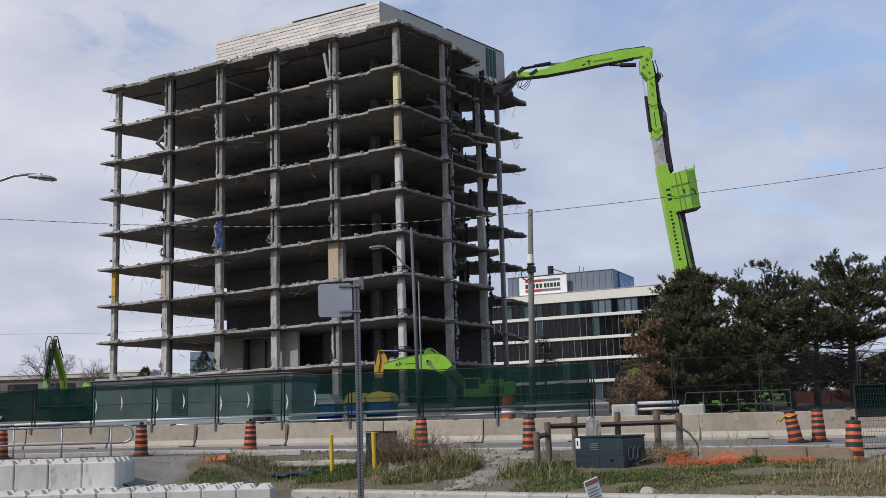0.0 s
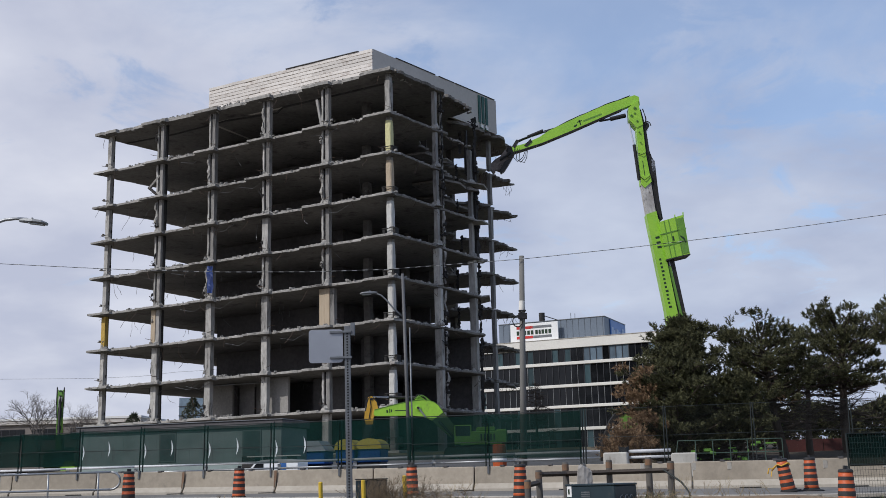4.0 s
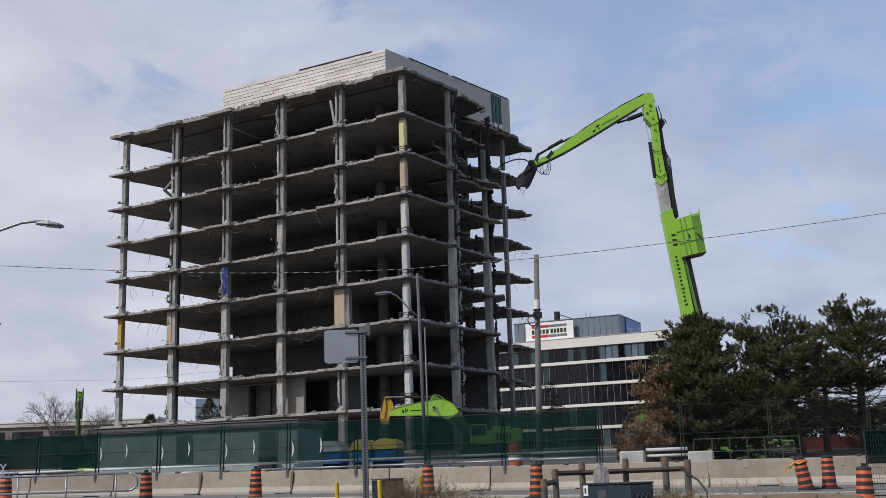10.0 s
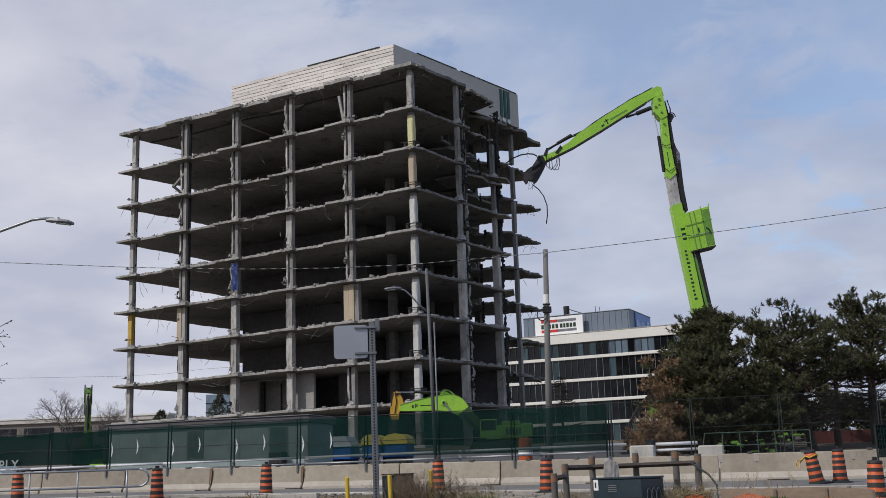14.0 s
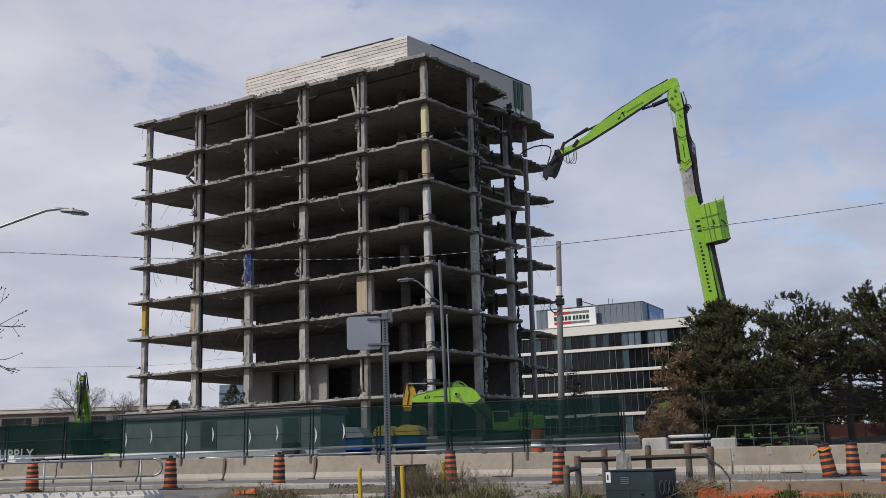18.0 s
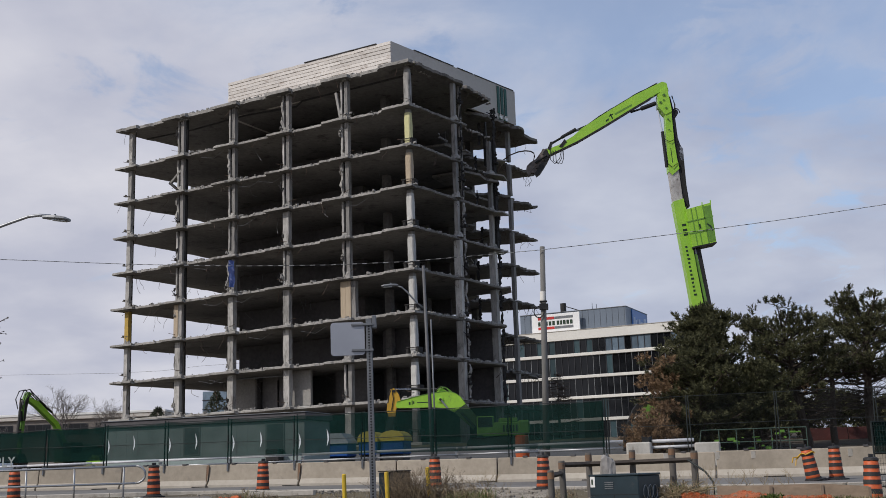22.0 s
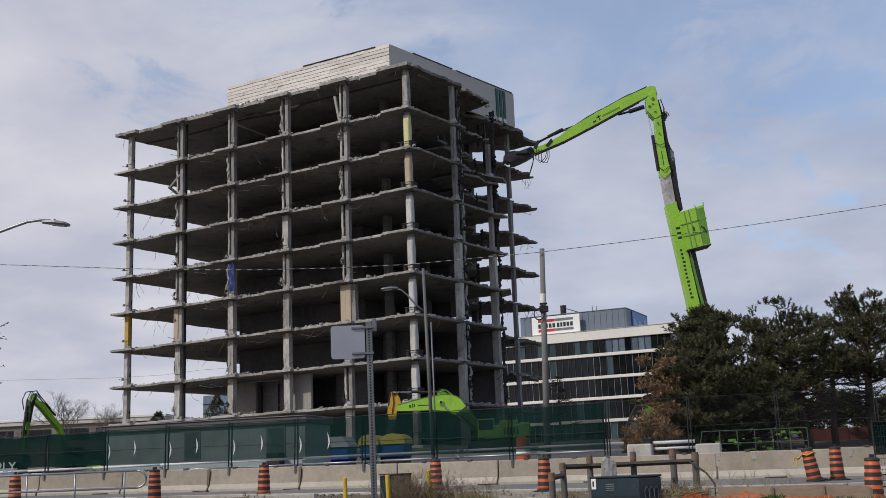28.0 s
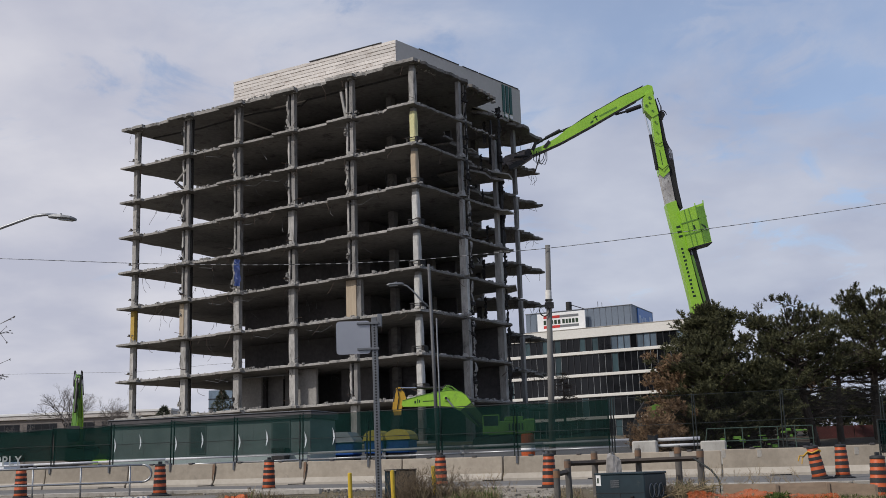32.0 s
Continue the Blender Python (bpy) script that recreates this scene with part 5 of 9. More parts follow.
def barriers():
    prof = [(-0.30, 0.0), (-0.30, 0.09), (-0.15, 0.27), (-0.10, 0.82), (-0.08, 0.85), (0.08, 0.85), (0.10, 0.82), (0.15, 0.27), (0.30, 0.09), (0.30, 0.0)]
    L = 3.74
    g = Geo()
    n = len(prof)
    rnd = random.Random(3)
    vs, fs = [], []
    for x in (0.0, 0.03, L - 0.06, L - 0.03):
        c = 0.025 if x in (0.0, L - 0.03) else 0
        for y, z in prof:
            vs.append((x, y * (1 - c * 3), z - (c if z > 0.5 else 0)))
    for s in range(3):
        for i in range(n - 1):
            fs.append((s * n + i, s * n + i + 1, (s + 1) * n + i + 1, (s + 1) * n + i))
    fs += [tuple(range(n)), tuple(reversed(range(3 * n, 4 * n)))]
    me = g.add(vs, fs).mesh("barrier_body", BARRIER)
    # a paler dusty foot
    f = Geo().add([(0.02, -0.305, 0.0), (L - 0.05, -0.305, 0.0), (L - 0.05, -0.305, 0.09), (0.02, -0.305, 0.09), (L - 0.05, -0.158, 0.268), (0.02, -0.158, 0.268)],
                  [(0, 1, 2, 3), (3, 2, 4, 5)]).mesh("barrier_foot", BARRIER_PALE)
    h = Geo().box(0.0, 0.15, -0.12, 0.12, 0.852, 0.90).mesh("lifting_point", DARK_CONCRETE)
    first = None
    for i in range(-9, 8):
        x = 1.31 + 3.63 * i
        p = on_barrier(x)
        q = on_barrier(x + 3.63)
        m = Matrix.Translation(p) @ pose(0, 0, 0, 0, -math.degrees(math.atan2(q.z - p.z, 3.76)), BAR_ANG + rnd.uniform(-0.25, 0.25)) @ Matrix.Diagonal((1, 1, 1 + 0.010 * max(0.0, min(10.0, x - 3.0)), 1))
        if first is None:
            first = thing("concrete_barrier", "tan precast concrete traffic barrier on the road", "barrier", m, "row of concrete barriers")
            part("barrier_body", me, None, first)
            part("barrier_foot", f, None, first, "paler dusty foot")
            for lx in (0.9, 2.6):
                part("lifting_point", h, None, first, m=pose(lx, 0, 0))
        else:
            copy_thing(first, m)
    # drain slots at the barriers' feet, their shade drawn as black strips
    for x in (-14.4, -10.2, -6.6, -2.9, 0.6, 4.2, 10.0, 13.2):
        p = on_barrier(x)
        solid("drain_slot", Geo().box(0, 0.7, -0.33, -0.298, 0.0, 0.03, 0.01), BLACK, "black strip drawn for the shade of a drain slot under a traffic barrier", "drain", Matrix.Translation(p + Vector((0, 0, 0.013))) @ pose(0, 0, 0, 0, 0, BAR_ANG), "drain slots")
    # rust stains at two joints
    for i in (-3, -2):
        p = on_barrier(1.31 + 3.63 * i)
        g = Geo().add([(-0.09, -0.172, 0.82), (0.01, -0.172, 0.84), (0.0, -0.19, 0.5), (-0.04, -0.2, 0.42), (-0.06, -0.2, 0.2), (-0.09, -0.22, 0.2)], [(0, 1, 2, 3), (0, 3, 4, 5)])
        solid("rust_stain", g, STAIN, "rusty stain at a barrier joint", "stain", Matrix.Translation(p + Vector((0, 0.0, 0))) @ pose(0, 0, 0, 0, 0, BAR_ANG), kind="stuff")


SCREEN_POSTS = [-22.1, -19.4, -16.7, -14.09, -11.49, -8.87, -6.23, -3.63, -0.95, 1.75, 5.0]
FENCE_TOP = 3.9


def screen_fence():
    fence = thing("screened_fence", "dark green windscreen fence standing on the concrete barriers", "fence")
    rnd = random.Random(4)
    for i, x in enumerate(SCREEN_POSTS):
        p = on_barrier(x, 0.08)
        zb = p.z + 0.6
        for dx in ((-0.06, 0.06) if x != 5.0 else (-0.05, 0.05, 0.14)):
            g = Geo().tube((p.x + dx, p.y + 0.05, zb), (p.x + dx + 0.03, p.y + 0.05, FENCE_TOP + 0.06 * rnd.random()), 0.028, n=6)
            part("fence_post", g, FENCE_POST, fence)
        g = Geo().box(-0.03, 0.03, -0.24, 0.02, -0.03, 0.03).box(-0.03, 0.03, -0.26, -0.20, -0.28, 0.03)
        part("barrier_bracket", g, GALV_DARK, fence, m=Matrix.Translation((x, p.y, p.z + 0.88)))
        if i + 1 < len(SCREEN_POSTS):
            x1 = SCREEN_POSTS[i + 1]
            q = on_barrier(x1, 0.08)
            # the cloth sags and billows a little
            cols, rows = 12, 6
            g = Geo()
            ft = FENCE_TOP + 0.010 * min(0.0, p.x + 10)
            for r in range(rows + 1):
                for c in range(cols + 1):
                    f, e = c / cols, r / rows
                    a = p + (q - p) * f
                    bot = (p.z + (q.z - p.z) * f) + 1.12
                    sag = 0.05 * math.sin(math.pi * f) if r == rows else 0
                    y = a.y - 0.02 + 0.06 * math.sin(f * 6.28 * 1.5 + i) * math.sin(e * 3.14) + 0.02 * rnd.random()
                    g.v.append((a.x, y, bot + (ft - sag - bot) * e))
            g.f = [(r * (cols + 1) + c, r * (cols + 1) + c + 1, (r + 1) * (cols + 1) + c + 1, (r + 1) * (cols + 1) + c) for r in range(rows) for c in range(cols)]
            part("windscreen", g, SCREEN if i < 8 else SCREEN_DENSE, fence, "dark green see-through windscreen cloth", smooth=True)
            # extra cloth layer added to darken what stands behind these panels
            if i < 3:
                part("windscreen_lining", g.mesh("lining", SCREEN_DENSE, True), None, fence, "added second green cloth that dims the view behind", m=Matrix.Translation((0, 0.12, 0)))
            # a tension cable at mid height and a top rail
            zm = (p.z + q.z) / 2 + 0.86 + 0.83
            part("tension_cable", Geo().tube((p.x, p.y - 0.1, zm), (q.x, q.y - 0.1, zm), 0.012, n=5), FENCE_POST, fence)
            part("top_rail", Geo().tube((p.x, p.y + 0.05, ft), (q.x, q.y + 0.05, ft), 0.018, n=5), FENCE_POST, fence)
            # wind slits whose pale flaps curl out
            for f in (0.06, 0.48) if 2 < i < 7 else ():
                if rnd.random() < 0.15 and f > 0.1:
                    continue
                a = p + (q - p) * f
                g = Geo()
                hgt = 0.62
                for s in range(7):
                    e = s / 6
                    w = 0.09 * math.sin(math.pi * e)
                    z = zm - 0.25 + hgt * e - (0.1 if f < 0.1 else 0)
                    g.v += [(a.x + w * 0.3, a.y - 0.10, z), (a.x + w * 0.95 + 0.012, a.y - 0.15, z)]
                g.f = [(2 * s, 2 * s + 1, 2 * s + 3, 2 * s + 2) for s in range(6)]
                part("slit_flap", g, BIN_GREY, fence, "pale curled flap of a wind slit")
    # a printed word on the weave; its start lies out of sight
    cu = bpy.data.curves.new("lettering", "FONT")
    cu.body, cu.size, cu.extrude, cu.space_character = "SUPPLY", 0.53, 0.002, 1.16
    cu.offset = 0.008
    cu.materials.append(FAINT)
    word = new("lettering", cu)
    word.parent = fence
    x = -19.92
    word.matrix_basis = Matrix.Translation((x, barrier_y(x) - 0.03, 2.44)) @ pose(0, 0, 0, 0, 0, BAR_ANG) @ pose(0, 0, 0, 90, 0, 0)
    tagged(word, "pale printed lettering")
    return fence


def link_fence():
    fence = thing("link_fence", "see-through black chain-link fence standing on the barriers", "fence")
    xs = [5.1, 7.8, 10.6, 13.6, 16.5, 19.5]
    for i, x in enumerate(xs):
        p = on_barrier(x, 0.1)
        for dx, lean in ((-0.09, 0.06), (0.05, -0.02)):
            if i == 0:
                continue
            part("fence_post", Geo().tube((p.x + dx, p.y, p.z + 0.6), (p.x + dx + lean, p.y, FENCE_TOP + 0.05), 0.019, n=6), FENCE_POST, fence)
        if i + 1 < len(xs):
            q = on_barrier(xs[i + 1], 0.1)
            for z in (FENCE_TOP + 0.02, 2.95):
                part("fence_wire", Geo().tube((p.x, p.y, z), (q.x, q.y, z), 0.009, n=5), FENCE_POST, fence)
            g = Geo()
            g.add([(p.x, p.y, p.z + 0.88), (q.x, q.y, q.z + 0.88), (q.x, q.y, FENCE_TOP), (p.x, p.y, FENCE_TOP)], [(0, 1, 2, 3)])
            part("chain_link", g, CHAIN, fence, "fine dark chain link")
            for s in range(2):
                a = p + (q - p) * (0.28 + 0.4 * s)
                part("barrier_bracket", Geo().box(a.x - 0.07, a.x + 0.07, a.y - 0.24, a.y - 0.19, a.z + 0.62, a.z + 0.86), KERB, fence)


def guide_rail():
    """White double rail beyond the far lane."""
    def base(x):
        y = barrier_y(x) + 7.2
        return Vector((x, y, road_z(x, y) + 0.18 - 0.0136 * (6 - x)))
    rail = thing("guide_rail", "white double pipe rail on short posts beyond the far lane", "guard rail")
    x = -24.0
    while x < 6.4:
        p, q = base(x), base(min(6.6, x + 3.4))
        for z, r in ((1.13, 0.055), (0.86, 0.045)):
            part("rail_pipe", Geo().tube(p + Vector((0, 0, z)), q + Vector((0, 0, z)), r, n=10), WHITE_PIPE if z > 1 else GALV, rail, smooth=True)
        part("rail_post", Geo().box(p.x - 0.07, p.x + 0.07, p.y + 0.06, p.y + 0.2, p.z - 0.1, p.z + 1.05, 0.01), GALV, rail)
        x += 3.4
    for x0, x1 in ((7.72, 9.33),):
        p, q = base(x0), base(x1)
        for z, r in ((1.08, 0.07), (0.84, 0.06)):
            part("rail_pipe", Geo().tube(p + Vector((0, 0, z)), q + Vector((0, 0, z)), r, n=10), WHITE_PIPE, rail, smooth=True)
    for x0, x1, top in ((6.75, 7.7, 1.06), (9.35, 10.3, 0.96)):
        p, q = base(x0), base(x1)
        L = (q - p).length
        solid("concrete_block", Geo().box(0, L, -0.35, 0.35, 0, top, 0.05), BLOCK, "pale precast concrete end block beside the white rail", "block",
              Matrix.Translation(p) @ pose(0, 0, 0, 0, 0, BAR_ANG), "rail end blocks")
    p = base(7.5)
    g = Geo()
    rubble_chunk(g, (0, 0, 0), 0.34, random.Random(2))
    solid("black_bag", g, BLACK, "black sandbag lying on a concrete block", "bag", Matrix.Translation(p + Vector((0, -0.1, 1.06))))


DRUMS = [(-14.46, 35.98, 0.95, 0, 0), (-9.57, 34.65, 0.95, 0, 0), (-6.42, 36.02, 0.98, 1, 0), (-0.84, 35.06, 1.04, 0, 1), (2.33, 32.15, 1.06, 1, 0),
         (10.22, 32.74, 1.04, -9, 0), (11.05, 33.23, 1.04, 0, 0), (9.2, 25.35, 1.0, 2, 0)]


def drums():
    n = 24
    rings = [(0.285, 0.06), (0.285, 0.16), (0.275, 0.18), (0.275, 0.33), (0.265, 0.345), (0.262, 0.50), (0.250, 0.515), (0.247, 0.66), (0.236, 0.675), (0.232, 0.82), (0.222, 0.835), (0.215, 0.92)]
    proto = None
    for x, y, h, lean, dirty in DRUMS:
        z = land(x, y) if y < edge_y(x) else road_z(x, y) + 0.012
        m = Matrix.Translation((x, y, z - 0.01)) @ pose(0, 0, 0, 0, lean, 0) @ pose(0, 0, 0, 0, 0, R.uniform(0, 300))
        if proto is None:
            proto = thing("traffic_drum", "orange and black striped traffic drum on a rubber base", "traffic drum", m, "row of traffic drums")
            rings = [(r * 0.72, z) for r, z in rings]
            part("drum_body", Geo().lathe(rings, n), ORANGE, proto, smooth=True)
            for za, zb, r in ((0.18, 0.29, 0.281), (0.385, 0.49, 0.270), (0.565, 0.655, 0.257), (0.735, 0.815, 0.242)):
                part("drum_stripe", Geo().lathe([(r * 0.725, za), (r * 0.725 - 0.004, zb)], n), DRUM_BLACK, proto, "black reflective stripe")
            part("drum_top", Geo().lathe([(0.163, 0.905), (0.169, 0.92), (0.163, 0.965), (0.12, 0.985), (0.05, 0.99)], n).box(-0.09, 0.09, -0.02, 0.02, 0.985, 1.06, 0.01), DRUM_BLACK, proto, "black top with a grip")
            part("drum_base", Geo().lathe([(0.36, 0.0), (0.36, 0.035), (0.24, 0.06), (0.225, 0.10)], 20), BLACK, proto, "black rubber base")
        else:
            ob = copy_thing(proto, m)
            if lean < -5:
                w = [(0.20 * math.cos(a * 0.524), 0.20 * math.sin(a * 0.524), 0.80 + 0.03 * math.sin(a * 2.1)) for a in range(13)]
                solid("yellow_ribbon", Geo().path(w, 0.022, 4).path([(-0.2, -0.05, 0.82), (-0.34, -0.1, 0.74), (-0.46, -0.12, 0.76), (-0.52, -0.1, 0.62)], 0.02, 4).path([(-0.2, -0.05, 0.8), (-0.38, -0.08, 0.68), (-0.44, -0.1, 0.52)], 0.018, 4),
                      YELLOW_PAINT, "yellow caution ribbon knotted round a leaning drum", "ribbon", Matrix.Translation((x, y, z)) @ pose(0, 0, 0, 0, lean, 0))


def blocks():
    """Stacked casting blocks with lifting studs on top."""
    def stud(g, x, y, z):
        g.add([(x - 0.15, y - 0.15, z), (x + 0.15, y - 0.15, z), (x + 0.15, y + 0.15, z), (x - 0.15, y + 0.15, z),
               (x - 0.08, y - 0.08, z + 0.09), (x + 0.08, y - 0.08, z + 0.09), (x + 0.08, y + 0.08, z + 0.09), (x - 0.08, y + 0.08, z + 0.09)],
              [(0, 1, 5, 4), (1, 2, 6, 5), (2, 3, 7, 6), (3, 0, 4, 7), (4, 5, 6, 7)])
    L = 0.765
    g = Geo().box(0, L - 0.018, 0, 0.78, 0, 0.6, 0.022)
    body = g.mesh("block_body", BLOCK)
    s = Geo()
    for x in (0.19, 0.57):
        for y in (0.2, 0.58):
            stud(s, x, y, 0.6)
    studs = s.mesh("block_studs", BLOCK)
    proto = None
    rnd = random.Random(11)
    for row, (xe, y, z, count) in enumerate(((-7.5, 25.15, 0.6, 16), (-3.9, 24.5, -0.05, 21), (-4.66, 25.3, -0.05, 12), (-7.5, 25.94, 0.6, 9))):
        for i in range(count):
            x = xe - (i + 1) * L + (0.3 if row == 1 else 0) - 0.3 * (row == 1)
            m = pose(x, y + rnd.uniform(-0.012, 0.012), z + (0.003 if row in (0, 3) else 0.0), 0, 0, rnd.uniform(-0.5, 0.5))
            if proto is None:
                proto = thing("concrete_block", "pale cast concrete stacking block with studs on top", "block", m, "stacked concrete blocks")
                part("block_body", body, None, proto)
                part("block_studs", studs, None, proto)
            else:
                copy_thing(proto, m)


def railing():
    rail = thing("pipe_railing", "galvanised pipe railing with a rounded end behind the concrete blocks", "railing")
    def at(x):
        y = 28.9 + (x + 8.4) * (-0.26)
        return Vector((x, y, 0))
    x0, x1 = -22.0, -8.45
    zt, zm = 2.06, 1.62
    for z in (zt, zm):
        part("rail_tube", Geo().tube(at(x0) + Vector((0, 0, z)), at(x1) + Vector((0, 0, z)), 0.03, n=10), GALV, rail, smooth=True)
    c = []
    for i in range(9):
        t = math.pi / 2 - math.pi * i / 8
        r = (zt - zm) / 2
        c.append(at(x1) + Vector((r * 1.1 * math.cos(t), 0, (zt + zm) / 2 + r * math.sin(t))))
    part("rail_end", Geo().path(c, 0.03, 8), GALV, rail, smooth=True)
    x = -8.8
    while x > -22:
        p = at(x)
        part("rail_post", Geo().tube((p.x, p.y, land(p.x, p.y) - 0.1), (p.x, p.y, zt), 0.026, n=8), GALV, rail, smooth=True)
        x -= 1.42


def bollards():
    for x, y, top, r in ((2.06, 26.0, 1.60, 0.075), (2.46, 27.2, 1.82, 0.078), (3.22, 28.2, 2.0, 0.08), (4.34, 28.5, 2.04, 0.078), (5.34, 28.4, 2.08, 0.085), (5.68, 27.5, 1.96, 0.085)):
        b = thing("bollard", "weathered grey round bollard with a faded orange band round its head", "bollard", pose(x, y, 0, R.uniform(-1, 1), R.uniform(-1, 1), 0), "bollards round the cabinet")
        z0 = land(x, y) - 0.2
        part("post", Geo().lathe([(r, z0), (r, top - 0.2), (r, top - 0.03), (r * 0.9, top)], 16), BOLLARD, b, smooth=False)
        part("band", Geo().lathe([(r + 0.006, top - 0.2), (r + 0.006, top - 0.05)], 16), ORANGE_BAND, b, "faded orange band")
    rails = thing("bollard_rail", "dark timber rail bolted along the grey bollards", "rail")
    for a, b_ in (((2.07, 26.0, 1.48), (2.42, 27.2, 1.52)), ((2.42, 27.15, 1.72), (3.2, 28.1, 1.72)), ((3.2, 28.1, 1.72), (4.36, 28.4, 1.73)), ((4.36, 28.4, 1.73), (5.68, 27.45, 1.74))):
        part("rail_board", Geo().tube(a, b_, 0.062, n=4), RAIL_TIMBER, rails)
    g = Geo().path([(5.5, 27.3, 1.75), (5.85, 27.0, 1.45), (5.98, 26.8, 1.2), (6.0, 26.8, 0.5)], 0.026, 8)
    solid("bent_pipe", g, FENCE_POST, "bent dark conduit leaning on a bollard", "pipe")


def cabinets():
    zb = land(3.4, 26.4) - 0.1
    c = thing("transformer_cabinet", "dark teal steel transformer cabinet on the grass", "electrical cabinet", pose(2.97, 26.25, 0, 0, 0, -35))
    part("cabinet_body", Geo().box(0, 1.26, 0, 1.15, zb, 1.42, 0.02), TRANSFORMER, c)
    part("cabinet_lid", Geo().box(-0.015, 1.275, -0.015, 1.165, 1.422, 1.47, 0.012), TRANSFORMER, c)
    part("door_seam", Geo().box(0.01, 1.25, -0.006, 0.0, 1.0, 1.012).box(0.62, 0.635, -0.006, 0.0, zb, 1.0), BLACK, c)
    g = Geo()
    for i in range(4):
        g.box(0.4, 0.62, -0.012, 0.0, 1.14 + 0.045 * i, 1.16 + 0.045 * i)
    part("vent", g, GALV_DARK, c)
    part("warning_label", Geo().box(0.03, 0.15, -0.01, -0.001, 1.18, 1.42), SIGN_WHITE, c, "white warning label with a dark bar")
    part("label_mark", Geo().box(0.06, 0.1, -0.014, -0.0105, 1.24, 1.36), MARK, c)
    part("handle", Geo().box(0.9, 0.98, -0.05, 0.0, 0.9, 0.94, 0.01), BLACK, c)
    g = Geo()
    for i in range(3):
        pts = [(1.265 + 0.02, 0.3 + 0.25 * i + 0.12 * math.cos(a), 1.05 + 0.16 * math.sin(a)) for a in [j * 0.7 for j in range(10)]]
        g.path(pts, 0.008, 4)
    part("wire_coil", g, GALV, c)
    # covered meter beside it
    g = Geo()
    vs = []
    for k, (r, z) in enumerate(((0.185, 1.3), (0.195, 1.45), (0.19, 1.62), (0.175, 1.78), (0.15, 1.86), (0.09, 1.89))):
        for i in range(18):
            t = i * 0.349
            box = 1 / max(abs(math.cos(t)), abs(math.sin(t))) ** 0.75
            w = r * 0.92 * box * (1 + 0.07 * math.sin(i * 2.3 + k) + 0.05 * math.sin(i * 5.1 - 1.7 * k))
            vs.append((w * math.cos(t), w * math.sin(t), z - 0.05 * math.cos(t)))
    g.add(vs, [(k * 18 + i, k * 18 + (i + 1) % 18, (k + 1) * 18 + (i + 1) % 18, (k + 1) * 18 + i) for k in range(5) for i in range(18)] + [tuple(range(90, 108)), tuple(reversed(range(18)))])
    mt = thing("covered_meter", "post wrapped in a grey plastic cover behind the cabinet", "meter", pose(3.62, 27.75, 0))
    part("cover", g, BAG_GREY, mt)
    part("stand", Geo().tube((0, 0, land(3.4, 27.7) - 0.1), (0, 0, 1.4), 0.05), GALV_DARK, mt)
    b = thing("utility_box", "faded green and brown utility box by the road", "utility box", pose(-2.24, 30.2, 0, 0, 0, 0))
    zb = land(-1.9, 30.4) - 0.1
    part("box_body", Geo().box(0, 0.3, 0, 0.5, zb, 1.69, 0.015), TRANSFORMER, b)
    part("box_door", Geo().box(0.31, 0.83, -0.02, 0.5, zb, 1.70, 0.015), GREEN_BOX, b, "browned box door")
    part("box_lid", Geo().box(-0.02, 0.86, -0.05, 0.53, 1.702, 1.73, 0.01), DARK_STEEL, b)
    for x, y, top in ((-3.03, 29.0, 1.68), (-1.87, 28.4, 1.70), (-0.85, 29.4, 1.79)):
        p = thing("marker_post", "slim yellow marker post in the verge", "marker post", pose(x, y, 0, R.uniform(-2, 2), R.uniform(-3, 3), 0), "yellow marker posts")
        part("post", Geo().lathe([(0.055, land(x, y) - 0.1), (0.055, top - 0.02), (0.03, top)], 10), YELLOW_POST, p, smooth=False)
    g = Geo().lathe([(0.05, 0.0), (0.05, 0.35), (0.03, 0.4)], 8)
    solid("marker_stub", g, SAFETY_MESH, "short orange marker stub in the grass", "marker post", pose(-2.18, 28.0, land(-2.18, 28.0)))


